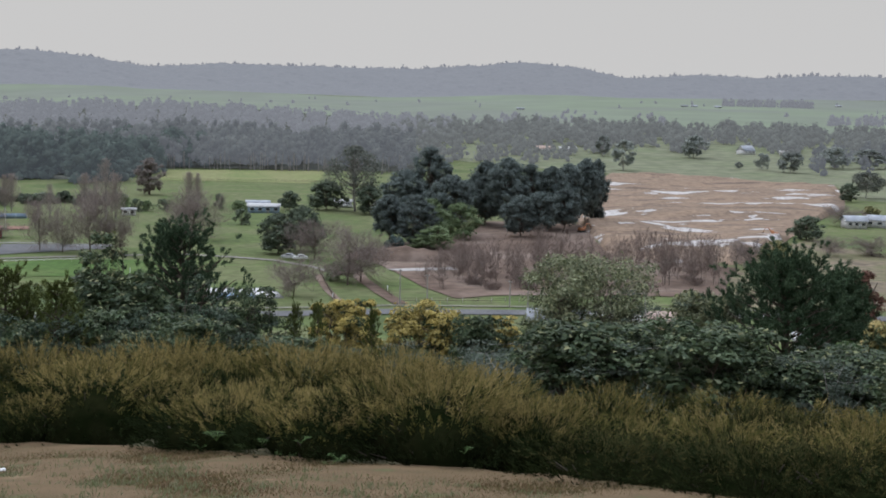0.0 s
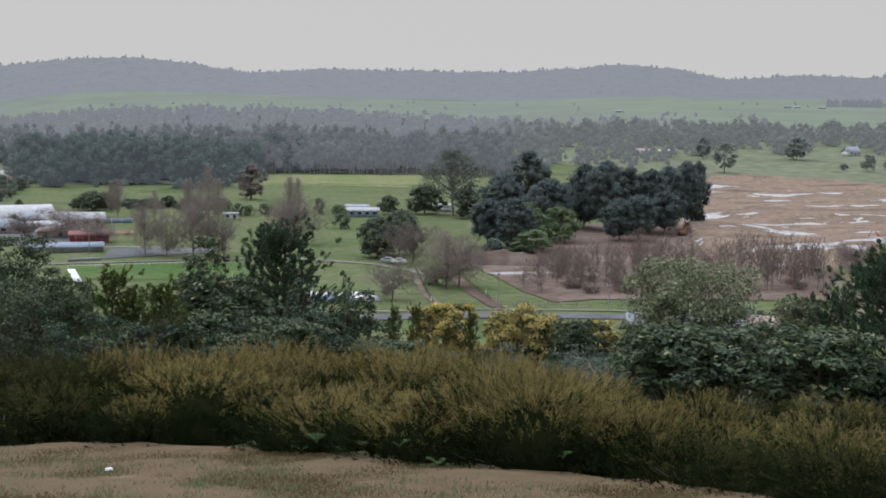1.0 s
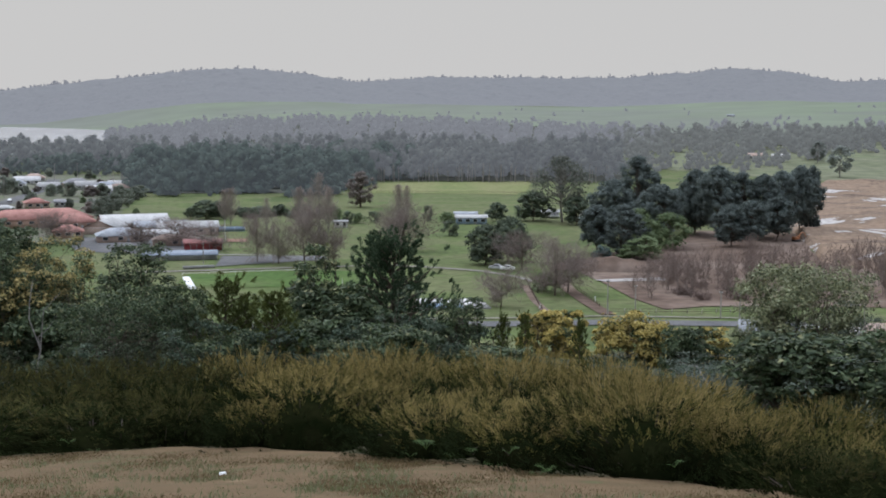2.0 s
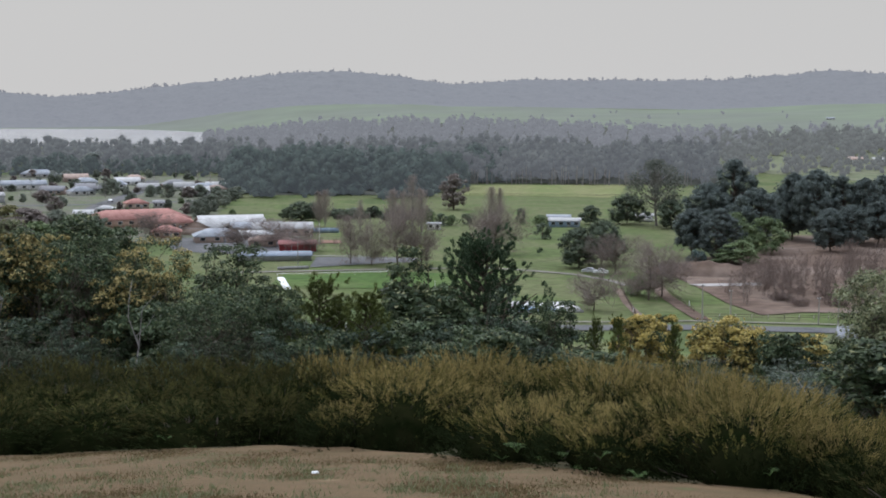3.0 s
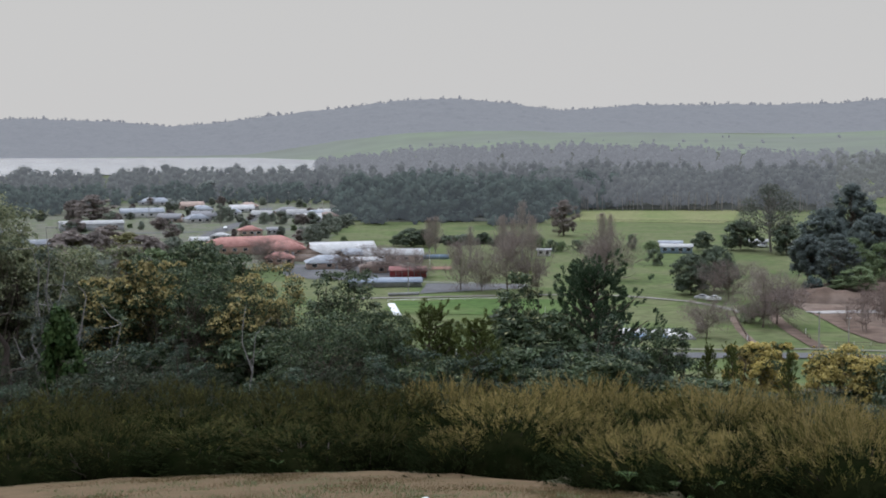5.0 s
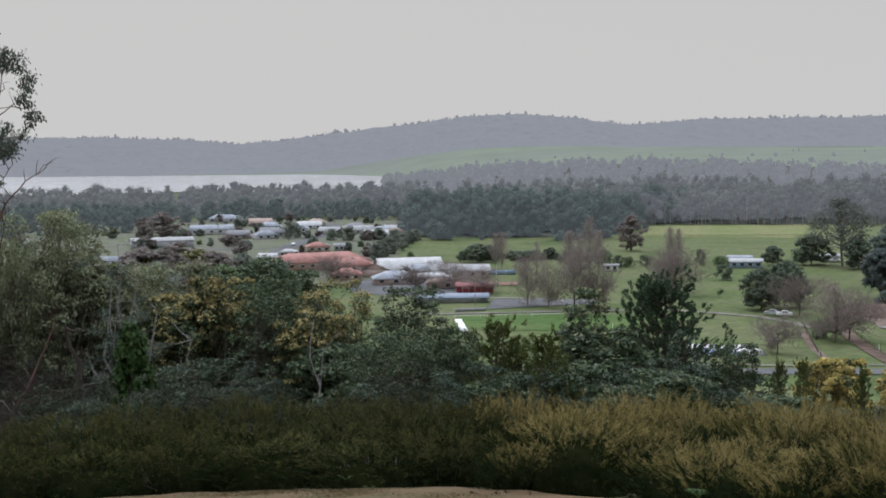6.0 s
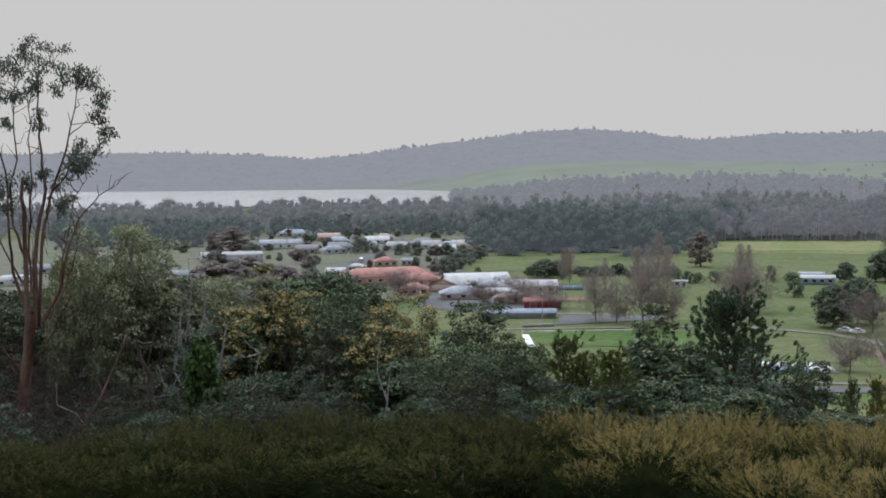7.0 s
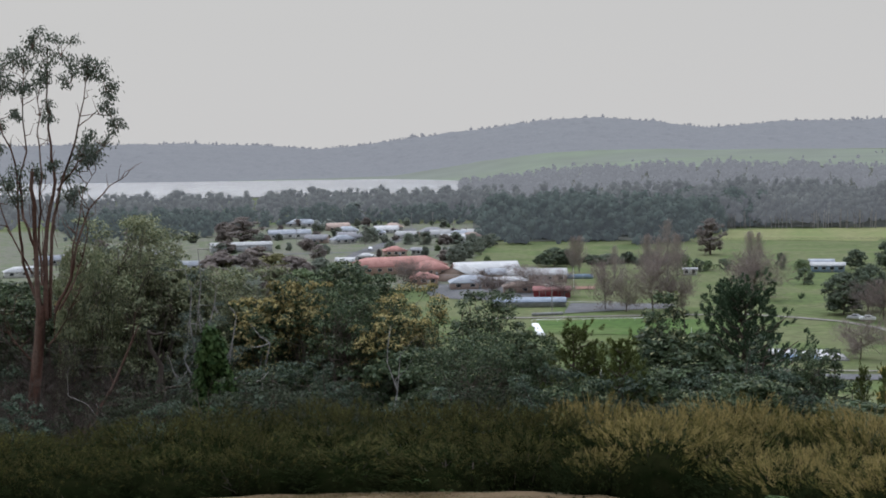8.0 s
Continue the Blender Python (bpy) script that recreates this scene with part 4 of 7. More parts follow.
def broadleaf(name, seed, h, w, leaf_mat, bark_mat, label, leaf=0.5, clumps=24, per=60, low=0.25, top=0.75, trunk_r=0.03, tips=None, tip_share=0.12, category="tree", group="", open_=0.0, squash=0.75, stems=1, thin=0.5, lean=0.0, heart=0.0, spray=1.0):
    """A tree with a tapered trunk, limbs out to ragged clumps of leaves, and gaps between them."""
    rng = np.random.default_rng(seed)
    root = tagged(new(name), label, category, group)
    wood_, crown, buds = Shape(), Shape(), Shape()
    axis = [np.array((rng.uniform(-1, 1) * 0.05 * h + lean * h * f, rng.uniform(-1, 1) * 0.05 * h, h * f)) for f in (0, 0.25, 0.5, 0.75, 0.92)]
    for s in range(stems):
        off = np.array((0.0, 0.0, 0.0)) if stems == 1 else np.array((rng.uniform(-0.14, 0.14) * w, rng.uniform(-0.14, 0.14) * w, 0))
        pts = [p + off * (0.25 + 1.2 * q / 4) for q, p in enumerate(axis)]
        wood_.tube(pts, [trunk_r * h * k for k in (1, 0.75, 0.55, 0.3, 0.1)], 7)
    for q in range(clumps):
        f = low + (1 - low) * (q + rng.random()) / clumps
        env = math.sin(min(1, (f - low) / (1 - low) * 0.86 + 0.16) * math.pi) ** 0.6
        if top < 0.7:
            env = (1 - (f - low) / (1 - low)) ** 0.75 + 0.05
        ang, rad = rng.uniform(0, 6.283), w * 0.5 * env * rng.uniform(0.35 + 0.35 * open_, 0.95) * (0.8 if f > 0.9 else 1)
        cr = w * rng.uniform(0.13, 0.21) * (0.75 + 0.3 * env) * spray
        ax = axis[min(4, int(f * 4))]
        C = np.array((ax[0] + rad * math.cos(ang), ax[1] + rad * math.sin(ang), min(f * h, h - cr * squash * 0.9)))
        base = axis[0] + (axis[4] - axis[0]) * max(0.12, f * 0.72)
        wood_.tube(limb_path(rng, base, C, 0.07, 4), [trunk_r * h * k for k in (0.36, 0.24, 0.15, 0.05)], 4)
        n = int(per * rng.uniform(0.7, 1.3))
        if heart:
            crown.blobs([C], [(cr * heart, cr * heart, cr * heart * squash)], rng, 0.12, False)
        cloud(crown, rng, C, (cr, cr, cr * squash), n, leaf, 0.45, thin, 0.6, 0.6, 0.4)
        if tips is not None and rng.random() < 0.85:
            m = max(3, int(n * tip_share))
            cloud(buds, rng, C + (0, 0, cr * squash * 0.35), (cr, cr, cr * squash * 0.8), m, leaf * 0.9, 0.6, 0.7, 0.9)
    part("trunk", wood_, bark_mat, root)
    part("crown", crown, leaf_mat, root, kind="stuff")
    if tips is not None:
        part("blossom", buds, tips, root, "paler buds and blossom", kind="stuff")
    return root


def lobed(name, seed, h, w, leaf_mat, bark_mat, label, leaf=0.06, limbs=7, sub=9, per=95, low=0.1, trunk_r=0.014, tips=None, tip_share=0.12, category="tree", squash=0.5, thin=0.36, spread=0.17, clumpy=1.0, group=""):
    """An uneven bushy tree: several main limbs, each with its own ragged sprays of leaf and gaps between."""
    rng = np.random.default_rng(seed)
    root = tagged(new(name), label, category, group)
    wood_, crown, buds = Shape(), Shape(), Shape()
    for q in range(limbs):
        f = (q + 0.6 * rng.random()) / limbs
        ang = q * 2.4 + rng.uniform(-0.5, 0.5)
        z = h * (low + 0.25 + (0.72 - low) * f) if q < limbs - 1 else h * 0.95
        out = w * 0.5 * (0.80 - 0.62 * f ** 1.6) * rng.uniform(0.75, 1.1)
        e_ = np.array((out * math.cos(ang), out * math.sin(ang), z))
        o = np.array((rng.uniform(-0.05, 0.05) * w, rng.uniform(-0.05, 0.05) * w, 0))
        mid = o + np.array((out * 0.35 * math.cos(ang), out * 0.35 * math.sin(ang), z * 0.55))
        p = np.concatenate([limb_path(rng, o, mid, 0.04, 4), limb_path(rng, mid, e_, 0.06, 4)[1:]])
        wood_.tube(p, [trunk_r * h * k for k in (1, 0.85, 0.7, 0.55, 0.4, 0.25, 0.1)], 6)
        for s in range(sub):
            t = 0.25 + 0.75 * (s + rng.random()) / sub
            b = p[min(6, int(t * 6.5))]
            C = b + rng.normal(size=3) * (spread * w, spread * w, 0.075 * h) * (1.15 - 0.55 * t)
            cr = w * rng.uniform(0.06, 0.115) * clumpy
            C[2] = np.clip(C[2], low * h + cr * 0.5, h - cr * squash)
            wood_.tube([b, C], [trunk_r * h * 0.2, trunk_r * h * 0.05], 3)
            n = int(per * rng.uniform(0.6, 1.4))
            cloud(crown, rng, C, (cr, cr, cr * squash), n, leaf, 0.30, thin, 0.45, 0.75, 0.55)
            if tips is not None and rng.random() < 0.75:
                m = max(2, int(n * tip_share * rng.uniform(0.3, 1.7)))
                cloud(buds, rng, C + (0, 0, cr * squash * 0.3), (cr, cr, cr * squash * 0.9), m, leaf * 0.9, 0.7, 0.7, 0.8)
    part("trunk", wood_, bark_mat, root)
    part("crown", crown, leaf_mat, root, kind="stuff")
    if tips is not None:
        part("blossom", buds, tips, root, "paler buds and blossom", kind="stuff")
    return root


def domed(name, seed, h, w, leaf_mat, bark_mat, label, leaf=0.07, clumps=60, per=90, low=0.08, trunk_r=0.013, tips=None, tip_share=0.1, tip_size=0.9, category="tree", squash=0.85, thin=0.40, group="", gaps=0.0):
    """A bushy crown: tiers of flattened sprays, lit on top and open beneath, over a lumpy dome on forked stems."""
    rng = np.random.default_rng(seed)
    root = tagged(new(name), label, category, group)
    wood_, crown, buds = Shape(), Shape(), Shape()
    forks = []
    for q in range(5):
        ang = q * 1.35 + rng.uniform(-0.4, 0.4)
        e_ = np.array((math.cos(ang) * w * 0.24, math.sin(ang) * w * 0.24, h * rng.uniform(0.55, 0.82)))
        p = limb_path(rng, (rng.uniform(-0.04, 0.04) * w, rng.uniform(-0.04, 0.04) * w, 0), e_, 0.07, 6)
        wood_.tube(p, [trunk_r * h * k for k in (1, 0.85, 0.7, 0.55, 0.4, 0.25)], 6)
        forks.append(p)
    mid, rz = h * (0.5 + low / 2), h * (1 - low) / 2
    for q in range(clumps):
        d = sphere(rng, 1)[0]
        if d[2] < -0.55:
            d[2] = -d[2]
        ang = math.atan2(d[1], d[0])
        lump = 0.84 + 0.13 * math.sin(3 * ang + seed) + 0.13 * math.sin(5 * ang + 5 * d[2] + seed * 1.3)
        k = lump * (1.0 if q % 4 else 0.6) * rng.uniform(0.84, 1.08)
        cr = rng.uniform(0.18, 0.38) * (w / 3.2) ** 0.7
        C = np.array((d[0] * (w * 0.5 - cr * 0.6) * k, d[1] * (w * 0.5 - cr * 0.6) * k, mid + d[2] * (rz * 1.2 - cr * squash * 0.7) * k))
        C[2] = min(C[2], h - cr * squash)
        if gaps and noise.noise((C[0] * 0.9 + seed, C[1] * 0.9, C[2] * 0.9)) > 0.42 - gaps:
            continue
        p = forks[int(np.argmin([np.linalg.norm(f[-1] - C) for f in forks]))]
        wood_.tube(limb_path(rng, p[2 + int(rng.integers(0, 4))], C, 0.06, 3), [trunk_r * h * 0.22, trunk_r * h * 0.13, trunk_r * h * 0.05], 3)
        n = int(per * rng.uniform(0.65, 1.35))
        cloud(crown, rng, C, (cr, cr, cr * squash), n, leaf, 0.30, thin, 0.45, 0.80, 0.55)
        if tips is not None and d[2] > -0.2 and rng.random() < 0.7:
            m = max(2, int(n * tip_share * rng.uniform(0.2, 1.8)))
            cloud(buds, rng, C + (0, 0, cr * squash * 0.25), (cr, cr, cr * squash * 0.9), m, leaf * tip_size, 0.7, 0.7, 0.8, 0.9)
    part("trunk", wood_, bark_mat, root)
    part("crown", crown, leaf_mat, root, kind="stuff")
    if tips is not None:
        part("blossom", buds, tips, root, "paler buds and blossom", kind="stuff")
    return root


def needle_tree(name, seed, h, w, leaf_mat, label, whorls=9, arms=6, shoots=5, needles=34, length=0.16, low=0.12, group="", bare=0.0, upright=0.75, taper=0.55):
    """A young pine: whorls of up-curved limbs that end in bottle-brush shoots."""
    rng = np.random.default_rng(seed)
    root = tagged(new(name), label, "pine tree", group)
    wood_, crown = Shape(), Shape()
    wood_.tube(limb_path(rng, (0, 0, 0), (rng.uniform(-0.04, 0.04) * h, 0, h * 0.97), 0.01, 6), [0.028 * h * k for k in (1, 0.85, 0.65, 0.45, 0.25, 0.08)], 7)
    for q in range(whorls):
        f = low + (1 - low) * q / (whorls - 0.2)
        reach = w * 0.5 * (1 - f) ** taper * (1.0 if f > bare else 0.75) + 0.03 * w
        for a in range(arms):
            ang = a * 6.283 / arms + rng.uniform(-0.4, 0.4) + q * 0.7
            L = reach * rng.uniform(0.65, 1.1)
            z0 = f * h * rng.uniform(0.94, 1.0)
            tip = np.array((L * math.cos(ang), L * math.sin(ang), min(h * 0.99, z0 + L * rng.uniform(0.35, 0.75))))
            path = limb_path(rng, (0, 0, z0), tip, 0.04, 4)
            wood_.tube(path, [0.011 * h * k * (1 - 0.5 * f) for k in (1, 0.7, 0.5, 0.25)], 4)
            if f < bare:
                starts = [3]
            else:
                starts = range(1, 4)
            for s in starts:
                for _ in range(max(1, shoots // len(list(starts)) + 1)):
                    b = path[s] + rng.normal(size=3) * 0.05 * w
                    ax = unit(np.array((math.cos(ang) * rng.uniform(0.1, 0.8), math.sin(ang) * rng.uniform(0.1, 0.8), upright)) + 0.25 * rng.normal(size=3))
                    SL = rng.uniform(0.16, 0.34) * (h / 5) ** 0.5
                    n = needles
                    t = rng.random((n, 1))
                    P = b + ax * SL * t
                    dirs = unit(ax * 0.9 + 0.75 * sphere(rng, n))
                    Ld = dirs * length * rng.uniform(0.7, 1.2, (n, 1)) * (1 - 0.35 * t)
                    W = unit(np.cross(dirs, rng.normal(size=(n, 3)))) * length * 0.085
                    crown.blades(P, Ld, W)
    part("trunk", wood_, M["bark"], root)
    part("crown", crown, leaf_mat, root, kind="stuff")
    return root


def bare_tree(name, seed, h, w, twig_mat, label, group="", limbs=16, subs=12, twigs=15, low=0.16, thick=0.018, tw=0.05, upright=0.5, bark="bark"):
    """A leafless tree: limbs reach out into an egg-shaped crown and end in a haze of fine twigs."""
    rng = np.random.default_rng(seed)
    root = tagged(new(name), label, "bare tree", group)
    wood_, fine = Shape(), Shape()
    tp = limb_path(rng, (0, 0, 0), (rng.uniform(-0.06, 0.06) * w, 0, h * 0.86), 0.015, 6)
    wood_.tube(tp, [thick * h * k for k in (1, 0.8, 0.6, 0.42, 0.24, 0.08)], 6)
    for q in range(limbs):
        d0 = sphere(rng, 1)[0]
        C = np.array((d0[0] * w * 0.42, d0[1] * w * 0.42, h * (0.5 + low / 2) + d0[2] * h * (0.5 - low / 2) * 0.92)) * (1, 1, 1)
        f = np.clip(C[2] / h * 0.62, 0.1, 0.75)
        b = np.array((0, 0, f * h))
        lp = limb_path(rng, b, C, 0.06, 5)
        wood_.tube(lp, [thick * h * k for k in (0.4, 0.3, 0.2, 0.12, 0.05)], 4)
        ax = unit(C - b)
        for k in range(subs):
            s0 = lp[1 + (k % 4)] + rng.normal(size=3) * 0.02 * w
            d = unit(rng.normal(size=3) * 0.9 + (0, 0, upright) + 0.8 * ax)
            L = w * rng.uniform(0.10, 0.22)
            s1 = s0 + d * L
            n = twigs
            t = rng.random((n, 1))
            P = s0 + (s1 - s0) * t
            dd = unit(d + 0.7 * rng.normal(size=(n, 3)) + (0, 0, upright * 0.5)) * L * rng.uniform(0.4, 0.9, (n, 1))
            top = P[:, 2] + dd[:, 2]
            dd[:, 2] -= np.maximum(0, top - h)
            W = unit(np.cross(dd, rng.normal(size=(n, 3)))) * tw * 0.5
            fine.blades(P, dd, W)
            fine.blades(s0[None], (s1 - s0)[None] * 1.05, (W[:1] * 1.6))
    part("trunk", wood_, M[bark], root)
    part("twig_crown", fine, twig_mat, root, kind="stuff")
    return root


def poplar_tree(name, seed, h, w, label, group=""):
    rng = np.random.default_rng(seed)
    root = tagged(new(name), label, "bare tree", group)
    wood_, fine = Shape(), Shape()
    tp = limb_path(rng, (0, 0, 0), (0, 0, h), 0.006, 7)
    wood_.tube(tp, [0.016 * h * k for k in (1, 0.85, 0.7, 0.55, 0.4, 0.25, 0.06)], 6)
    for q in range(120):
        f = 0.06 + 0.88 * q / 120
        ang = q * 2.4
        out = w * 0.5 * (1.04 - f) ** 0.75 * rng.uniform(0.55, 1.0)
        b = np.array((0, 0, f * h))
        e_ = b + np.array((math.cos(ang) * out, math.sin(ang) * out, out * rng.uniform(1.1, 2.0)))
        e_[2] = min(e_[2], h * rng.uniform(0.93, 1.0))
        wood_.tube(limb_path(rng, b, e_, 0.02, 3), [0.05, 0.035, 0.02], 3)
        n = 32
        t = rng.uniform(0.15, 1, (n, 1))
        P = b + (e_ - b) * t
        dd = unit(np.array((math.cos(ang) * 0.4, math.sin(ang) * 0.4, 1.0)) + 0.25 * rng.normal(size=(n, 3))) * rng.uniform(0.5, 1.3, (n, 1)) * (1.15 - 0.75 * f)
        W = unit(np.cross(dd, rng.normal(size=(n, 3)))) * 0.042
        fine.blades(P, dd, W)
    part("trunk", wood_, M["palebark"], root)
    part("twig_crown", fine, M["poplartwig"], root, kind="stuff")
    return root


STORE, BUILD = {}, {}


def plant(key, build, az, D, h, w, rng, sink=0.05, label="", turn=None):
    """Sets a tree of height h and width w; the first of a kind is built, the rest are copies of it."""
    p = at(az, D) - Vector((0, 0, sink))
    rz = rng.uniform(0, 6.283) if turn is None else turn
    key = (*key, 0 if h < 3.4 else 1 if h < 5.6 else 2) if key[0] in ("wattle", "dark", "grey", "golden_part", "silver") else key
    if key not in STORE and build is None:
        build = lambda hh, ww: BUILD[key[0]](key[1], hh, ww)
    if key not in STORE:
        h0 = (2.6, 4.6, 6.8)[key[2]] if len(key) > 2 else h
        w0 = w * h0 / h
        ob = build(h0, w0)
        STORE[key] = (ob, h0, w0)
        ob.matrix_basis = Matrix.LocRotScale(p, Euler((0, 0, rz)), (w / w0, w / w0, h / h0))
    else:
        o, h0, w0 = STORE[key]
        ob = copy_thing(o, Matrix.LocRotScale(p, Euler((0, 0, rz)), (w / w0, w / w0, h / h0)))
    if label:
        tagged(ob, label)
    return ob


MID_PINE = [
    (13.69, 485.3, 28.3, 20.9), (12.61, 461.7, 21, 17.9), (14.71, 446.3, 20.3, 17.3), (12.02, 415, 15.3, 12.5),
    (13.13, 408.5, 16, 14.1), (16.29, 480.6, 23.8, 16.6), (17.27, 472.4, 25.5, 18.3), (15.94, 490.8, 19.1, 14.8),
    (18.14, 474.8, 23.5, 16.4), (19.12, 477.7, 22.6, 16.5), (19.85, 486.6, 23.4, 14.7), (20.58, 493.5, 25, 12.8),
    (21.01, 499.7, 25, 10.8), (17.69, 443.5, 14.4, 13.4), (18.55, 445.7, 15.4, 13.4), (19.65, 464.4, 15.4, 14),
    (21.21, 1037.6, 16.8, 11.6),
]
MID_EUC = [
    (10.45, 526.6, 26.5, 23.8), (22.12, 906.8, 21.2, 15.6), (29.15, 939.3, 14.4, 17), (32.21, 718.5, 13.8, 18.6),
    (30.92, 992.2, 15.5, 21.4), (32.27, 1005.2, 14.3, 21.6),
]
MID_ROUND = [
    (9.3, 532, 11.9, 16), (11.15, 515.2, 11.1, 13.3), (7.17, 379.9, 11.8, 12.3), (8.21, 387.7, 13.6, 13.4),
    (7.67, 529, 7.7, 8.7), (25.1, 1051.7, 18.1, 21.7), (27.95, 954.9, 11.9, 10.7), (31.52, 685.6, 9.3, 10),
    (29.94, 474.5, 8.7, 11.8), (-13.19, 711.1, 10, 8.6), (-12.81, 719.5, 7.9, 6.8), (-11.33, 692.7, 6.2, 6.6),
    (-10.65, 686.8, 7, 8.9), (-17.77, 712, 6.8, 8), (-15.29, 845.4, 7.1, 8), (-14.78, 863.5, 6.5, 8.2),
    (-13.58, 966.2, 14.3, 26.6), (-19.34, 524, 4.8, 2.3), (-13.86, 563.9, 3.6, 2.2), (-13.36, 568.8, 3.1, 2),
    (-12.86, 570.8, 3.6, 2), (-5.59, 546.1, 4.7, 5.6), (-4.98, 540.1, 7.9, 11.6), (-4.43, 539.8, 7.5, 9.3),
]
MID_BRIGHT = [
    (13.87, 417.9, 14.1, 10.8), (15.11, 428.7, 12.1, 12), (14.15, 397.6, 7.4, 10.3), (13.41, 401.1, 4.4, 8.6),
]
MID_BLUESHRUB = [
    (12.23, 399.4, 4, 6.9),
]
MID_SHRUB = [
    (5.61, 466, 5.6, 6.4), (5.54, 525.7, 3.8, 6.8), (4.64, 524.5, 6.5, 4.1), (9.78, 325.4, 4.5, 7),
    (1.13, 513.8, 5, 5.3), (1.65, 516.6, 4.1, 4.9), (2.31, 522.1, 4.4, 5.8), (0.55, 506.3, 7, 6.5),
    (26.99, 962.6, 4.8, 5.8), (29.74, 477.5, 3.8, 3.7), (27.33, 553, 3, 3.3), (-9.9, 485.4, 2.1, 2.9),
    (-7.88, 565.8, 2.9, 3.4),
]
BARE_TREE = [
    (8.79, 367.6, 10.8, 12.7), (10.24, 317.6, 13.4, 13.7), (10.81, 323.1, 12.7, 12.5), (7.88, 297.8, 8.7, 9),
    (-2.79, 386.2, 14.4, 10), (-1.88, 383.1, 11.5, 8.2), (-0.73, 381.3, 17.3, 14.8), (0.31, 381.1, 12.5, 9.8),
    (27.09, 391.1, 7.1, 5.1), (-4.73, 422.8, 8.4, 12.7), (-6.21, 437.7, 9.5, 15.1), (-7.69, 429.8, 8.4, 9.3),
]
BARE_ROUND = [
    (3.61, 415.5, 15.1, 19.7), (3.26, 432.2, 11.6, 13), (30.91, 425, 6.2, 11), (32.6, 432.2, 6.2, 13),
    (31.29, 542.6, 7.9, 16.4), (27.68, 376.4, 8.8, 9.7), (-11.35, 452.2, 10.7, 15.6),
]
POPLAR = [
    (-0.1, 479.3, 22.1, 5.4), (-0.96, 489.9, 16.4, 4.6), (0.31, 483.7, 16.8, 4.6), (-0.54, 483.5, 15.8, 4.2),
    (-3.9, 512.8, 14.7, 4), (-4.17, 512.9, 14.1, 3.5), (-2.37, 489.9, 12.2, 3.4), (3.37, 523.1, 15.5, 4.1),
    (3.73, 523.5, 14.9, 3.2),
]
MID_OAK = [
    (1.72, 599.6, 16.5, 14.5), (-9.75, 685.1, 5.6, 8.3), (-18.49, 729, 15.1, 25.1), (-19.29, 757.4, 10.9, 13),
    (-15.27, 598.6, 7.1, 10.3), (-18.42, 521.3, 9.1, 13.5), (-17.96, 496.4, 9.3, 10.7),
]
MID_YELLOW = [
    (28.73, 386.5, 8.1, 11.7), (32.41, 563.4, 6.9, 7.3), (-19.22, 523.6, 8.7, 11.3), (-17.15, 517.9, 9.1, 13.4),
]
HEDGE_TREE = [
    (-9.39, 561.8, 7.5, 5.3), (-9.1, 573.5, 7.6, 5.4), (-8.78, 592.2, 7.6, 5.6), (-8.49, 612.2, 7.6, 5.8),
    (-8.22, 633.7, 7.1, 5.5), (-7.97, 656.8, 6.5, 5.7), (-7.73, 677.4, 6.1, 5.8),
]
WATTLE = [
    (20.85, 42, 4.7, 3.9), (19.44, 43, 3.4, 2.4), (22.15, 43, 3.4, 2.4), (25.77, 44, 3.7, 2.1),
    (25.13, 38, 2.3, 2), (26.95, 37, 2.1, 1.6), (6.11, 43, 3.4, 1.7), (16.09, 43, 2.6, 1.7),
    (-8.23, 41, 5.1, 4.1), (-8.98, 38, 3.4, 3.1), (-6.29, 40, 3.8, 2.2), (-14.39, 48, 6.9, 3.5),
    (-13, 47, 6.3, 2.4), (-16.24, 50, 6.7, 2.4), (-23.11, 45, 8.3, 3.7), (-24.89, 44, 7.2, 2.5),
    (-21.65, 46, 6.6, 3), (20.61, 39, 2.2, 2.5), (24.26, 45, 2.8, 2.3), (-11.37, 47, 4.9, 3.4),
    (-28.6, 46, 6.9, 3.4), (-26.9, 49, 6.7, 3.2), (-30.6, 45, 7.2, 3.5), (-13.83, 44, 5.7, 3.2), (-18.78, 48, 6.8, 3.5), (-20.96, 47, 6.1, 3), (-6.04, 43, 4.6, 2.8),
    (-8.06, 43, 5.7, 2.8), (-13.87, 47, 6.8, 3), (-6.18, 42, 4.3, 1.6),
]
GREYSHRUB = [
    (23.53, 39, 3.5, 2.1), (30.58, 37, 2.2, 1.3), (-20.42, 42, 7.1, 2.4), (-28.11, 50, 7.1, 2.6),
]
BIG_PINE = [
    (29.24, 43, 4.9, 3.9), (31.45, 45, 4.6, 2.1),
]
RUST = [
    (32.68, 52, 5.3, 2),
]
CONIFER = [
    (31.62, 30, 2.1, 0.9), (-19.86, 40, 4.1, 1.1),
]
GOLDEN = [
    (33.26, 33, 2.7, 1), (9.92, 48, 3.1, 1.9), (10.95, 52, 3.3, 1.1), (13.5, 47, 3.1, 2.8),
    (14.93, 46, 2.7, 1.6), (17.24, 46, 2.6, 1.4), (-11.35, 45, 5.7, 2.9), (-12.57, 43, 4.5, 1.9),
    (-17.63, 46, 5.4, 2.4), (-17.6, 46, 5.4, 2.2), (-25.61, 47, 6.9, 1.2), (-16.39, 45, 5, 2.1),
    (-11.16, 44, 5.6, 2.1),
]
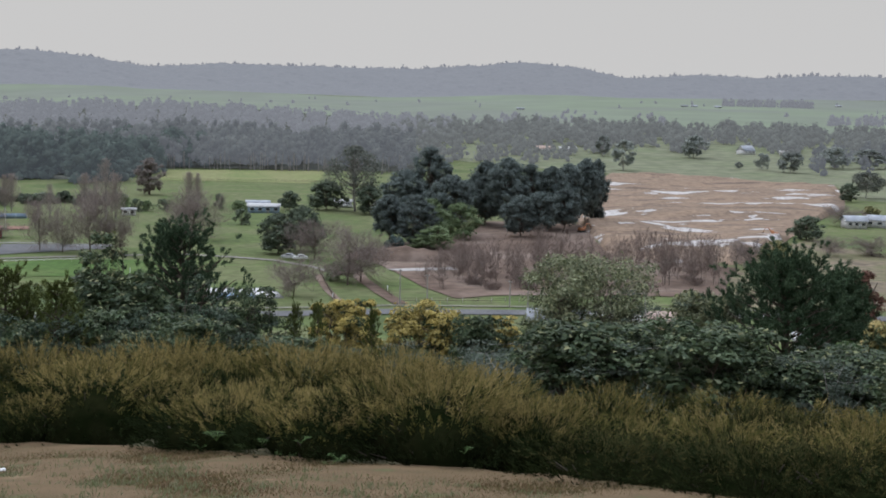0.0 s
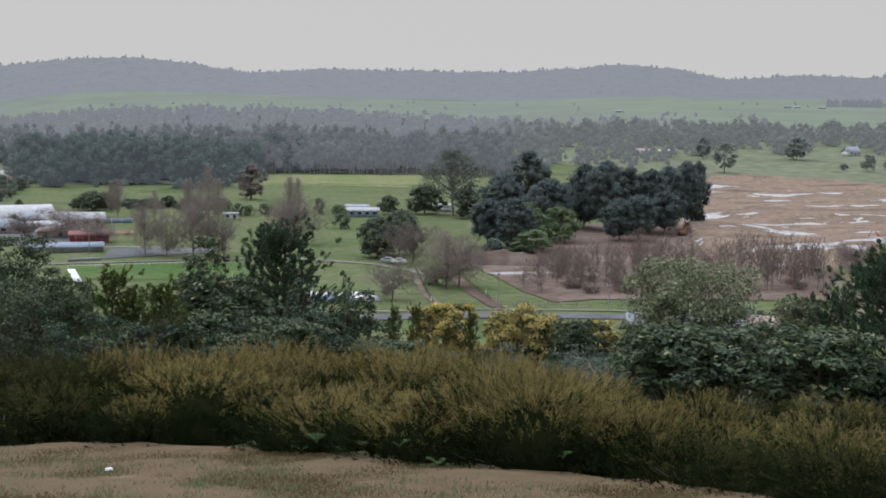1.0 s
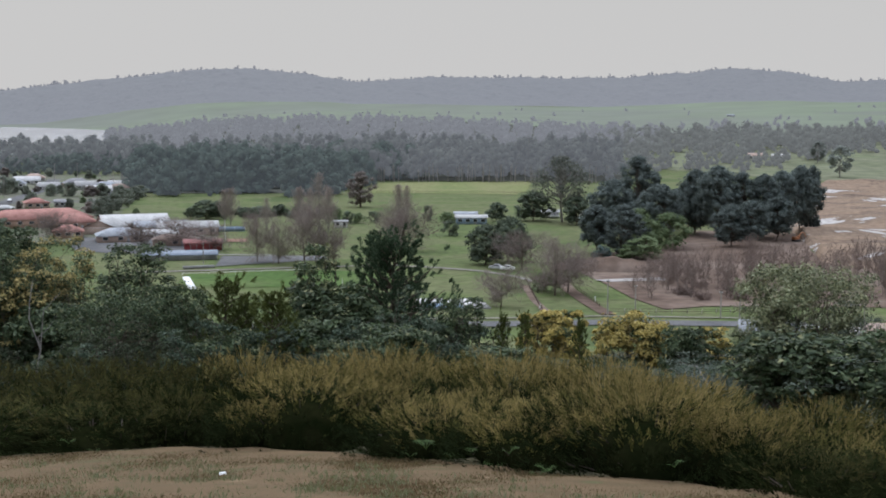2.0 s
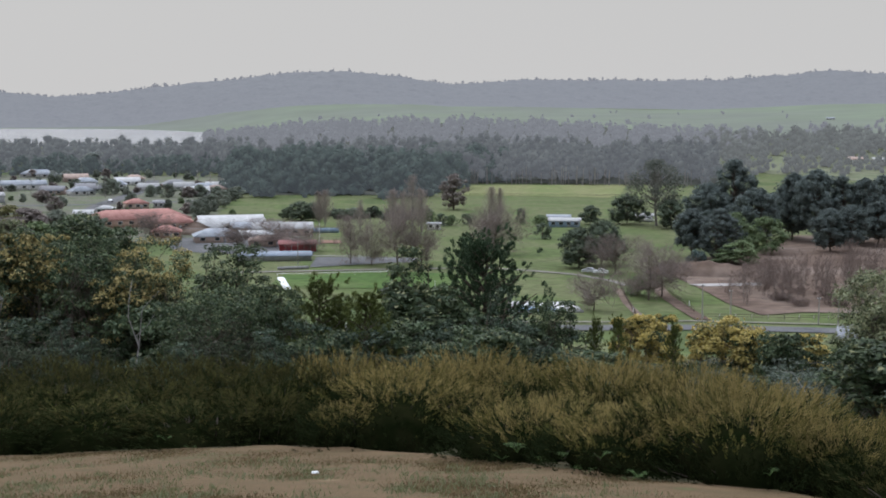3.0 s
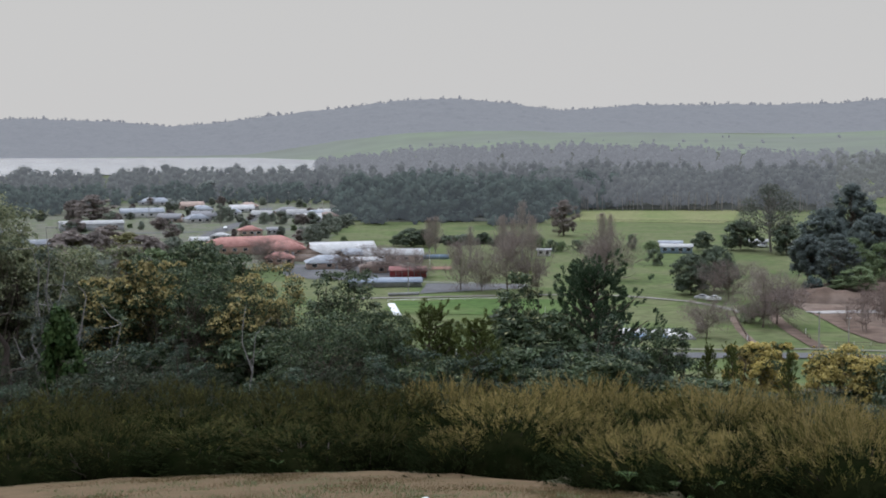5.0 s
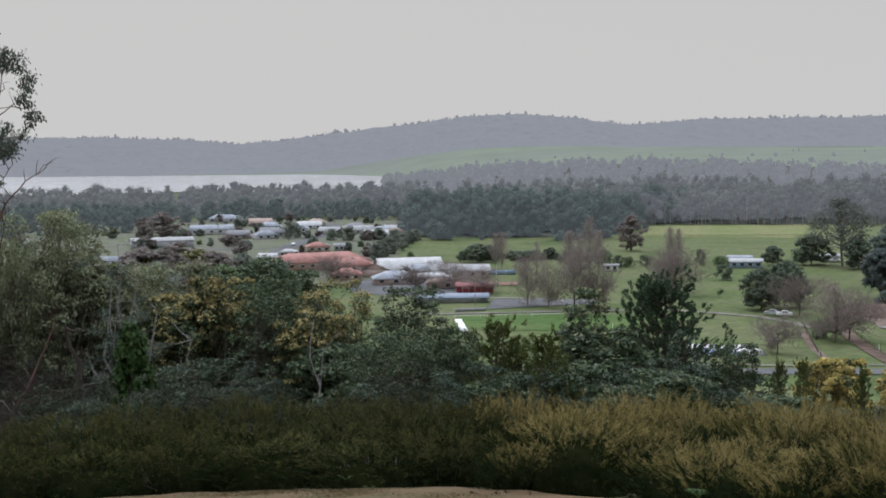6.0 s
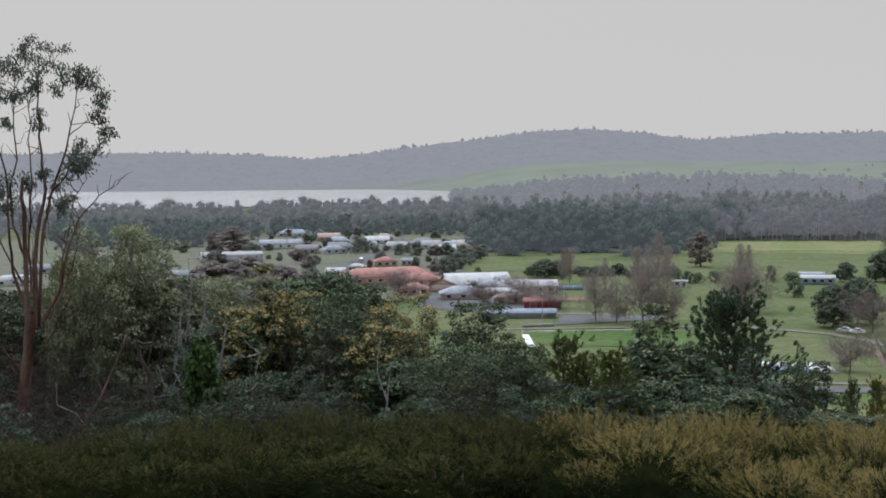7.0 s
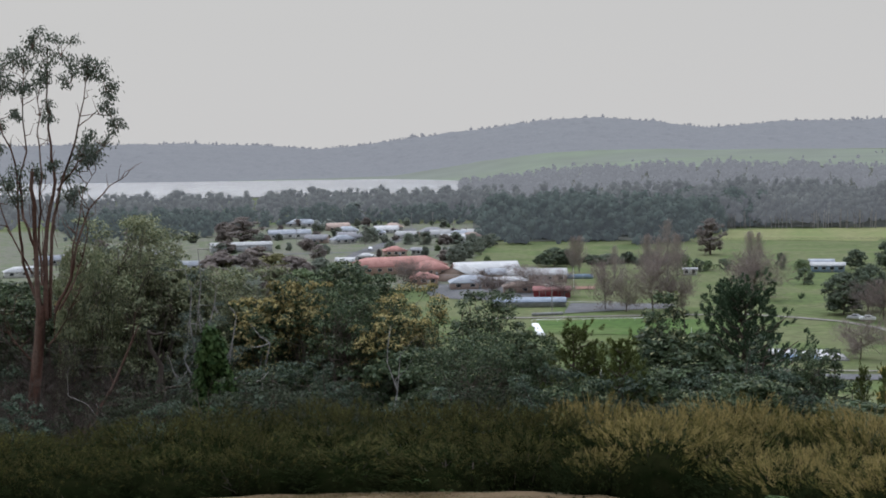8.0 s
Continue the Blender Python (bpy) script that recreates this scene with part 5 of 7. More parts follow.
SILVER = [
    (27.95, 35, 1.5, 1.5), (22.64, 34, 1.3, 1.3), (3.51, 39, 3.7, 1.8), (-4.32, 36, 2.6, 1.7),
    (-2.33, 36, 2.5, 1.7), (-0.34, 37, 2.7, 1.9), (1.66, 37, 2.6, 1.9), (4.89, 37, 2.6, 1.8),
    (6.87, 36, 2.4, 1.6), (8.59, 36, 2.2, 1.4), (-15.04, 40, 4, 2.6), (-17.94, 38, 2.9, 2.3),
    (-21.05, 37, 3.2, 1.9), (-18.4, 38, 3.1, 2), (-15.44, 38, 3.6, 2.1), (-22.43, 30, 1.8, 1.4),
]
YOUNG_PINE = [
    (3, 45, 5.6, 3), (-4.05, 38, 3.9, 2.0), (-2.1, 37, 3.4, 1.9), (-3.3, 38, 3.3, 1.5),
    (7.97, 40, 2.8, 0.7), (8.94, 41, 2.9, 0.8), (11.37, 43, 2.7, 0.7),
]
SLIM_WATTLE = [
    (-0.15, 42, 5.1, 1.9),
]
DARK_UNDER = [
    (-12.36, 42, 2.9, 2.7), (-9.97, 42, 2.3, 2.2), (-26.38, 46, 5.1, 3), (-24.1, 42, 4, 2.7),
    (-28.18, 44, 5, 2.8), (-13.99, 40, 2.9, 2.6), (-16.95, 39, 2.7, 2.5),
]


prng = np.random.default_rng(3)


def grove(rows, kind, variants, build, sink=0.05):
    BUILD[kind] = build
    for q, (a, D, h, w) in enumerate(rows):
        v = q % variants
        plant((kind, v), lambda hh, ww, v=v: build(v, hh, ww), a, D, h, w, prng, sink)


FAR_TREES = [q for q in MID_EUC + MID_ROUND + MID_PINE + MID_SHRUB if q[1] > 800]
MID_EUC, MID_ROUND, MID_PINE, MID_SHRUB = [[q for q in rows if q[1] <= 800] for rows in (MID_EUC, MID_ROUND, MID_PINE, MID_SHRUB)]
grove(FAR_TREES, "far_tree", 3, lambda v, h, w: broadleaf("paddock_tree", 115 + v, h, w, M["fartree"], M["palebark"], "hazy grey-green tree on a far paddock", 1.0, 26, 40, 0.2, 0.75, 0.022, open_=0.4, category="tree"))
TOWN_TREES = [q for q in MID_ROUND if q[0] < -7]
MID_ROUND = [q for q in MID_ROUND if q[0] >= -7]
grove(TOWN_TREES, "town_tree", 3, lambda v, h, w: broadleaf("evergreen_tree", 125 + v, h, w * 1.1, M["gardentree"], M["bark"], "dull green evergreen tree beside a house", 0.45, 30, 50, 0.08, category="tree"))
grove(MID_PINE, "mid_pine", 4, lambda v, h, w: broadleaf("pine_tree", 100 + v, h, w * 0.95, M["midpine"], M["bark"], "tall dark pine in a dense stand", 0.42, 130, 62, 0.10 + 0.05 * v, 0.75, 0.018, category="pine tree", group="stand of dark pines", squash=1.0, heart=0.5, spray=0.68))
grove(MID_EUC, "mid_euc", 2, lambda v, h, w: broadleaf("gum_tree", 120 + v, h, w, M["mideuc"], M["palebark"], "broad grey-green gum tree with pale limbs", 0.45, 80, 44, 0.32, 0.75, 0.022, open_=0.3, category="gum tree", spray=0.72))
grove(MID_ROUND, "mid_round", 3, lambda v, h, w: broadleaf("evergreen_tree", 130 + v, h, w * 1.1, M["midround"], M["bark"], "dense dark evergreen tree on the grass", 0.34, 80, 44, 0.12, 0.75, 0.02, category="tree", heart=0.5, spray=0.75))
grove(MID_BRIGHT, "mid_bright", 2, lambda v, h, w: broadleaf("light_green_tree", 140 + v, h, w * 1.1, M["midbright"], M["bark"], "lighter green bushy tree before the pines", 0.4, 34, 60, 0.08, 0.75, 0.02, heart=0.5))
grove(MID_BLUESHRUB, "mid_blue", 1, lambda v, h, w: broadleaf("blue_shrub", 145, h, w, M["midblue"], M["bark"], "low blue-grey shrub before the pines", 0.4, 18, 50, 0.1, category="shrub"))
grove(MID_SHRUB, "mid_shrub", 2, lambda v, h, w: broadleaf("round_shrub", 150 + v, h, w * 1.1, M["midbright" if v else "midround"], M["bark"], "rounded green shrub on the grass", 0.35, 18, 50, 0.08, category="shrub"))
grove(MID_OAK, "mid_oak", 2, lambda v, h, w: broadleaf("brown_tree", 160 + v, h, w, M["midoak"], M["bark"], "dull brown winter tree among the houses", 0.36, 60, 46, 0.1, heart=0.5, spray=0.8))
grove(MID_YELLOW, "mid_yellow", 2, lambda v, h, w: broadleaf("yellowish_tree", 165 + v, h, w, M["midyellow"], M["bark"], "rounded yellow-green tree in winter leaf", 0.45, 28, 54, 0.08))
grove(HEDGE_TREE, "hedge", 2, lambda v, h, w: broadleaf("hedge_tree", 170 + v, h, w * 1.6, M["gardentree"], M["bark"], "clipped dark tree of the long hedge", 0.45, 22, 54, 0.05, group="tall hedge"))
grove(BARE_TREE, "bare_tree", 4, lambda v, h, w: bare_tree("bare_tree", 180 + v, h, w * 1.35, M["twig"], "leafless grey-brown tree by the park", limbs=26, subs=12, twigs=12, tw=0.055))
grove(BARE_ROUND, "bare_round", 2, lambda v, h, w: bare_tree("bare_willow", 190 + v, h, w * 1.1, M["twig"], "leafless rounded willow with fine brown twigs", limbs=34, subs=13, twigs=12, low=0.03, tw=0.055))
grove(POPLAR, "poplar", 3, lambda v, h, w: poplar_tree("poplar_tree", 200 + v, h, w * 2.4, "bare upright poplar beside the park", "row of bare poplars"))

# the thicket of bare alders on the brown ground
arng = np.random.default_rng(77)
for q in range(125):
    a = arng.uniform(13.6, 26.4)
    D = np.interp(a, [14, 18, 22, 26], [312, 318, 328, 338]) + arng.uniform(0, 46)
    h = arng.uniform(9.5, 13.5) * np.interp(a, [14, 16, 19, 26], [0.6, 0.8, 1.0, 0.95])
    plant(("alder", q % 5), lambda hh, ww, q=q: bare_tree("alder_tree", 210 + q % 5, hh, ww, M["aldertwig"], "slim bare brown alder in a thicket", "alder thicket", limbs=13, subs=8, twigs=8, upright=1.8, low=0.16, thick=0.008, tw=0.042, bark="alderbark"), float(a), float(D), float(h), 6.0, arng)

# low brown scrub at the alders' feet
for q in range(16):
    a = float(arng.uniform(14.4, 25.5))
    D = float(np.interp(a, [14, 18, 22, 26], [309, 314, 324, 334]) + arng.uniform(-2, 30))
    plant(("scrub", q % 3), lambda hh, ww, q=q: bare_tree("scrub_bush", 240 + q % 3, hh, ww, M["aldertwig"], "low tangled brown scrub below the alders", limbs=18, subs=7, twigs=8, low=0.02, tw=0.06), a, D, float(arng.uniform(1.2, 2.2)), float(arng.uniform(4, 8)), arng)

# near trees on the slope below the lookout
PALE_WATTLE = [q for q in WATTLE if (-26 < q[0] < -17 and q[2] > 4) or (q[0] > 20 and q[2] > 3.6)]
WATTLE = [q for q in WATTLE if q not in PALE_WATTLE]
grove(PALE_WATTLE, "pale_wattle", 3, lambda v, h, w: domed("wattle_tree", 380 + v, h, w * 1.35, M["wattlepale"], M["bark"], "open grey-green wattle with many pale buds", 0.062, 280, 54, 0.14, 0.010, M["wattletip"], 0.16, 0.8, gaps=0.12))
grove(WATTLE, "wattle", 5, lambda v, h, w: domed("wattle_tree", 300 + v, h, w * 1.35, M["wattle"], M["bark"], "bushy dark green wattle with pale buds", 0.064, 160, 52, 0.05, 0.013, M["wattletip"], (0.02, 0.06, 0.03, 0.06, 0.02)[v], 0.7, gaps=0.08))
grove(GREYSHRUB, "grey", 2, lambda v, h, w: lobed("grey_shrub", 310 + v, h, w * 1.35, M["grey"], M["palebark"], "sparse grey-green twiggy shrub", 0.045, 8, 10, 70, 0.12, 0.012, category="shrub", thin=0.3, squash=0.7))
grove(SILVER, "silver", 4, lambda v, h, w: lobed("silver_wattle", 320 + v, h, w * 1.5, M["silver"], M["bark"], "low blue-green silver wattle shrub", 0.054, 9, 11, 56, 0.03, 0.012, category="shrub", squash=0.8, clumpy=1.0, spread=0.15))
grove(GOLDEN[1:6], "golden", 3, lambda v, h, w: domed("golden_wattle", 330 + v, h, w * 1.3, M["wattle"], M["bark"], "wattle covered in golden yellow blossom", 0.048, 140, 46, 0.04, 0.013, M["gold"], 1.8, 1.15, squash=0.8, gaps=0.08))
grove(GOLDEN[:1] + GOLDEN[6:], "golden_part", 3, lambda v, h, w: domed("golden_wattle", 335 + v, h, w * 1.35, M["wattle"], M["bark"], "dark wattle with patches of yellow blossom", 0.056, 160, 52, 0.05, 0.013, M["palegold"], 0.85, 0.9, gaps=0.08))
grove(DARK_UNDER, "dark", 2, lambda v, h, w: lobed("dark_shrub", 340 + v, h, w * 1.4, M["dark"], M["bark"], "dark tangled understorey shrub", 0.056, 9, 10, 50, 0.04, 0.012, category="shrub", thin=0.3, squash=0.6))
grove(SLIM_WATTLE, "slim", 1, lambda v, h, w: domed("slim_wattle", 350, h, w * 1.25, M["wattle"], M["bark"], "slim open young wattle with pale tips", 0.06, 52, 60, 0.06, 0.012, M["wattletip"], 0.22, squash=0.9))
grove(RUST, "rust", 1, lambda v, h, w: broadleaf("rusty_tree", 352, h, w * 1.1, M["rust"], M["bark"], "young tree with rust-brown foliage", 0.08, 50, 100, 0.1))
grove(CONIFER, "conifer", 1, lambda v, h, w: broadleaf("cypress_shrub", 354, h, w * 1.2, M["cypress"], M["bark"], "dense bright green cypress shrub", 0.06, 60, 120, 0.03, 0.75, 0.015, category="shrub", squash=1.2))
grove(YOUNG_PINE[:1], "pine0", 1, lambda v, h, w: needle_tree("young_pine", 360, h, w * 1.6, M["needle"], "young dark green pine with upright shoots", 12, 8, 7, 32, 0.19, 0.12, taper=0.6))
grove(YOUNG_PINE[1:], "pine1", 2, lambda v, h, w: needle_tree("young_pine", 362 + v, h, w * 1.2, M["needlelight"], "small yellow-green young pine", 8, 6, 4, 24, 0.17, 0.1, taper=0.7))
grove(BIG_PINE, "bigpine", 2, lambda v, h, w: needle_tree("pine_tree", 370 + v, h, w * 1.65, M["needle"], "pine with bare lower limbs and tufted crown", 11, 8, 9, 36, 0.19, 0.25, bare=0.42, taper=0.75))

# the closed thicket of shrubs between the trees and the broom
frng = np.random.default_rng(88)
for q, a in enumerate(np.arange(-32, 36, 1.45)):
    top = float(np.interp(a, [-32, -20, -12, -6, -2, 3, 7, 9, 12, 18, 21, 30, 36], [-8.0, -8.0, -8.2, -7.8, -8.2, -8.5, -9.2, -10.3, -11.2, -11.2, -10.2, -9.7, -9.4])) + frng.uniform(-0.9, 0.5)
    for D, drop in ((44 + frng.uniform(-2, 2), 0.0), (36 + frng.uniform(-2, 2), 1.6 if a > 18 else 1.3 if a > -6 else 1.5)):
        aa = float(a) + frng.uniform(-0.5, 0.5)
        h = 46 + D * math.tan(radians(top - drop)) - at(aa, D).z
        kind = ("wattle", "grey", "silver", "silver", "grey")[int(frng.integers(0, 5))] if a > 11 else ("silver", "wattle", "dark", "silver", "wattle")[int(frng.integers(0, 5))] if a > -9 else ("wattle", "silver", "dark", "wattle", "grey")[int(frng.integers(0, 5))] if D > 40 else ("dark", "silver", "dark")[int(frng.integers(0, 3))]
        v = int(frng.integers(0, {"silver": 4, "wattle": 5, "dark": 2, "grey": 2}[kind]))
        plant((kind, v), None, aa, D, max(1.2, h), max(2.0, h * frng.uniform(0.75, 1.0)), frng)

for q, a in enumerate(np.arange(-29, -5.5, 1.5)):
    top = float(np.interp(a, [-29, -24, -19, -15, -11, -8, -5], [-5.0, -4.6, -6.8, -6.4, -6.8, -7.0, -7.8])) + frng.uniform(-0.8, 0.3)
    aa, D = float(a) + frng.uniform(-0.5, 0.5), 49 + frng.uniform(-3, 3)
    h = 46 + D * math.tan(radians(top)) - at(aa, D).z
    kind, v = (("wattle", 0), ("wattle", 2), ("pale_wattle" if a < -17 else "wattle", 2), ("wattle", 4), ("grey", 1))[int(frng.integers(0, 5))]
    plant((kind, v), None, aa, D, h, h * frng.uniform(0.62, 0.85), frng)

# low shrubs close behind the broom
for q, a in enumerate(np.arange(19.0, 37, 1.5)):
    aa, D = float(a) + frng.uniform(-0.4, 0.4), 27.5 + frng.uniform(-1.5, 2.5)
    kind = ("grey", "wattle", "silver", "wattle")[q % 4]
    plant((kind, q % 2), None, aa, D, frng.uniform(1.3, 2.0), frng.uniform(1.6, 2.4), frng)

# garden shrubs and small trees through the town
GARDEN = (("garden_tree", "gardentree", "dull green garden tree among the houses"), ("garden_tree", "gardentree", "grey-green garden tree among the houses"), ("garden_tree", "gardenbrown", "brown winter tree in a garden"), ("garden_shrub", "midbright", "rounded green garden shrub"), ("garden_shrub", "midround", "dark rounded garden shrub"))
for q in range(115):
    a, D = frng.uniform(-25, -7.9), frng.uniform(570, 935)
    if abs(a + 13.9 - (D - 600) / 95) < 0.35:
        continue
    v = int(frng.integers(0, 5))
    h = frng.uniform(3.0, 6.5) if v < 3 else frng.uniform(1.8, 3.6)
    plant(("garden", v), lambda hh, ww: broadleaf(GARDEN[v][0], 700 + v, hh, ww, M[GARDEN[v][1]], M["bark"], GARDEN[v][2], 0.42 if v < 3 else 0.34, 20, 40, 0.08, category="tree" if v < 3 else "shrub", heart=0.55), a, D, h, h * frng.uniform(0.8, 1.4), frng)
# taller trees between the hill's foot and the school
for a, D, h, w, v in ((-20.6, 400, 13, 16, 2), (-18.8, 420, 12, 15, 1), (-17.2, 430, 11, 14, 2), (-15.9, 440, 9, 12, 3), (-16.4, 500, 9, 13, 2), (-15.2, 520, 7, 10, 1), (-19.4, 520, 10, 15, 2), (-21.8, 480, 12, 16, 0), (-14.6, 470, 7, 9, 4), (-23.4, 440, 13, 16, 2), (-17.9, 560, 9, 13, 2), (-13.6, 500, 6, 8, 0)):
    plant(("garden", v), None, a, D, h, w, frng)
# dark shrubs along the paddock's edge behind the poplars
for q in range(22):
    a = -4.4 + q * 0.235 + frng.uniform(-0.1, 0.1)
    h = frng.uniform(2.4, 5.0)
    plant(("garden", (4, 0, 4)[q % 3]), None, a, frng.uniform(540, 560), h, h * frng.uniform(1.0, 1.6), frng)


# the tall gum: several reddish stems from a low fork, sparse hanging tufts of leaf at the ends
def tall_gum(seed, label):
    rng = np.random.default_rng(seed)
    root = tagged(new("gum_tree"), label, "gum tree")
    wood_, crown, strips, dead = Shape(), Shape(), Shape(), Shape()

    def limb(pts, r0, r1, shape, bend=0.022, twigs=6, reach=0.6):
        """A bent limb through points of the view's plane, with side twigs."""
        P = [np.array((x, rng.uniform(-0.25, 0.25), z)) for x, z in pts]
        path = [P[0]]
        for a, b in zip(P, P[1:]):
            path += list(limb_path(rng, a, b, bend, 4)[1:])
        shape.tube(path, list(np.linspace(r0 * 0.72, r1 * 0.8, len(path))), 7)
        for q in range(twigs):
            b = path[len(path) // 3 + int(rng.integers(0, len(path) - len(path) // 3))]
            t = b + rng.normal(size=3) * (0.5, 0.5, 0.2) * reach + (0, 0, 0.7 * reach)
            shape.tube(limb_path(rng, b, t, 0.1, 4), [0.022, 0.016, 0.012, 0.005], 3)
        return path

    limb([(-1.0, -0.6), (-0.75, 1.2), (-0.45, 3.0), (-0.25, 4.6), (-0.15, 5.9)], 0.32, 0.22, wood_, 0.01, 0)
    limb([(-0.25, 5.2), (-0.25, 7.2), (-0.26, 8.9), (-0.27, 10.6)], 0.14, 0.08, wood_, twigs=3)
    limb([(0.0, 5.4), (0.05, 7.8), (0.22, 9.0), (0.48, 10.2), (0.4, 11.5), (0.3, 13.1), (0.42, 14.9)], 0.13, 0.02, wood_, twigs=10)
    limb([(0.12, 5.4), (0.3, 8.3), (0.62, 9.9), (1.08, 11.2), (1.4, 12.5), (1.75, 14.2)], 0.10, 0.015, wood_, twigs=9)
    limb([(-0.3, 6.1), (-0.7, 7.4), (-0.78, 8.9), (-0.83, 10.9), (-1.3, 12.4), (-1.56, 13.3)], 0.09, 0.015, wood_, twigs=9)
    limb([(-0.22, 7.8), (-0.63, 9.0), (-0.7, 10.2), (-0.43, 11.3), (-0.5, 12.9), (-0.43, 14.2)], 0.075, 0.015, wood_, twigs=9)
    limb([(-0.1, 6.6), (-0.12, 8.6), (0.05, 10.4), (-0.05, 12.0), (0.1, 13.6)], 0.07, 0.015, wood_, twigs=7)
    limb([(0.55, 9.9), (1.28, 10.9), (2.2, 11.4)], 0.045, 0.012, wood_, twigs=5)
    limb([(1.3, 12.1), (1.9, 12.6), (2.5, 12.5), (2.7, 12.0)], 0.03, 0.008, wood_, twigs=4)
    limb([(-0.4, 7.0), (-1.0, 8.3), (-1.4, 9.5), (-1.7, 10.2)], 0.05, 0.012, wood_, twigs=6)
    limb([(-0.75, 9.2), (-1.2, 10.1), (-1.6, 11.2)], 0.04, 0.012, wood_, twigs=4)
    limb([(0.3, 5.6), (0.88, 6.7), (1.15, 8.0), (1.6, 9.2), (2.3, 10.0), (2.95, 10.4)], 0.09, 0.012, dead, twigs=16, reach=0.8)
    limb([(0.45, 5.7), (1.1, 6.9), (1.4, 7.8), (1.62, 8.8)], 0.055, 0.012, dead, twigs=8, reach=0.7)
    limb([(0.88, 6.7), (1.02, 8.0), (1.28, 9.0), (1.42, 9.9), (1.9, 10.6)], 0.05, 0.01, dead, twigs=9, reach=0.7)
    limb([(-0.3, 3.6), (-1.2, 4.8), (-1.6, 6.0)], 0.05, 0.01, dead, twigs=8, reach=0.7)
    limb([(0.0, 4.4), (0.5, 5.0), (0.95, 5.9), (1.3, 6.6)], 0.04, 0.01, dead, twigs=8, reach=0.6)
    tufts = [(-1.36, 14.6, 0.46), (-1.2, 13.8, 0.42), (-0.43, 14.7, 0.44), (0.16, 14.9, 0.44), (0.82, 15.2, 0.36), (0.42, 14.3, 0.42), (-0.5, 13.9, 0.40), (-0.1, 15.4, 0.3),
             (1.15, 14.3, 0.34), (1.75, 14.7, 0.46), (2.3, 14.1, 0.40), (2.05, 14.5, 0.36), (0.42, 13.0, 0.30), (2.3, 13.2, 0.30), (2.65, 12.6, 0.26), (-1.42, 12.8, 0.40), (-0.55, 12.9, 0.22),
             (1.3, 11.8, 0.38), (1.85, 11.7, 0.44), (2.2, 12.0, 0.34), (1.6, 11.2, 0.36), (-1.15, 10.7, 0.62), (-0.85, 10.3, 0.42), (1.05, 10.5, 0.42), (1.1, 10.0, 0.36), (-0.1, 10.7, 0.3), (0.45, 11.1, 0.28), (-1.3, 11.9, 0.34)]
    for x, z, rr in tufts:
        z -= 0.3
        C = np.array((x, rng.uniform(-0.5, 0.5), z))
        for _ in range(4):
            c = C + rng.normal(size=3) * rr * 0.55
            c[2] = min(c[2], 15.7)
            dead.tube(limb_path(rng, C - (0, 0, rr * 0.9), c, 0.1, 3), [0.016, 0.012, 0.006], 3)
            n = int(74 * rr / 0.4)
            P = c + rng.normal(size=(n, 3)) * rr * (0.36, 0.36, 0.28)
            L = unit(rng.normal(size=(n, 3)) * 0.6 + (0, 0, -1.0)) * rng.uniform(0.10, 0.19, (n, 1))
            crown.blades(P, L, unit(np.cross(L, rng.normal(size=(n, 3)))) * 0.026)
    for q in range(34):
        z = rng.uniform(4.5, 10.5)
        x = rng.uniform(-0.35, 0.45) + max(0, z - 8) * rng.uniform(-0.2, 0.25)
        strips.tube([(x, -0.1, z), (x + rng.uniform(-0.1, 0.1), -0.15, z - 0.35), (x + rng.uniform(-0.15, 0.15), -0.1, z - rng.uniform(0.5, 1.1))], [0.012, 0.016, 0.004], 3)
    part("trunk", wood_, M["gumbark"], root, "reddish-brown forked trunk and limbs")
    part("dead_limb", dead, M["gumbark"], root, "bare dead side limbs", kind="stuff")
    part("crown", crown, M["gumleaf"], root, "sparse tufts of grey-green leaves")
    part("shed_bark", strips, M["gumbark"], root, "hanging strips of shed bark")
    return root


gum = tall_gum(400, "tall slender gum with several reddish stems")
gum.matrix_basis = Matrix.LocRotScale(at(-26.8, 40) + Vector((0, 0, 0.05)), Euler((0, 0, radians(27))), (0.83, 0.83, 0.83))
# dead brown undergrowth round its foot
krng = np.random.default_rng(45)
for q, (a, D, h, w) in enumerate([(-28.6, 44, 4.6, 4.2), (-26.6, 42, 3.8, 3.6), (-30.4, 43, 4.8, 4.0), (-24.9, 41, 3.2, 3.2), (-27.6, 38, 2.6, 3.0), (-29.4, 37, 2.8, 3.0), (-25.8, 36, 2.2, 2.6), (-23.4, 40, 2.6, 2.8), (-22.0, 42, 3.0, 3.0), (-20.2, 41, 2.6, 2.6)]):
    plant(("dead_bush", q % 3), lambda hh, ww: bare_tree("dead_bush", 430 + q % 3, hh, ww, M["deadtwig"], "tangle of dead brown twigs under the gum", limbs=26, subs=10, twigs=12, low=0.02, thick=0.010, tw=0.010, upright=0.9), a, D, h, w, krng)


# grey leaning and twisted dead wood among the shrubs
def dead_wood(seed, pts, r0, label, mat, az, D, name="dead_branch", twigs=5):
    rng = np.random.default_rng(seed)
    sh = Shape()
    P = np.asarray(pts, float)
    sh.tube(P, list(np.linspace(r0, r0 * 0.3, len(P))), 6)
    for q in range(twigs):
        b = P[1 + q % (len(P) - 1)]
        t = b + rng.normal(size=3) * 0.5 + (0, 0, 0.7)
        sh.tube(limb_path(rng, b, t, 0.12, 4), [r0 * 0.4, r0 * 0.3, r0 * 0.2, r0 * 0.08], 4)
    ob = single(name, sh, mat, label, "branch")
    ob.matrix_basis = Matrix.LocRotScale(at(az, D), Euler((0, 0, radians(-az))), None)
    return ob


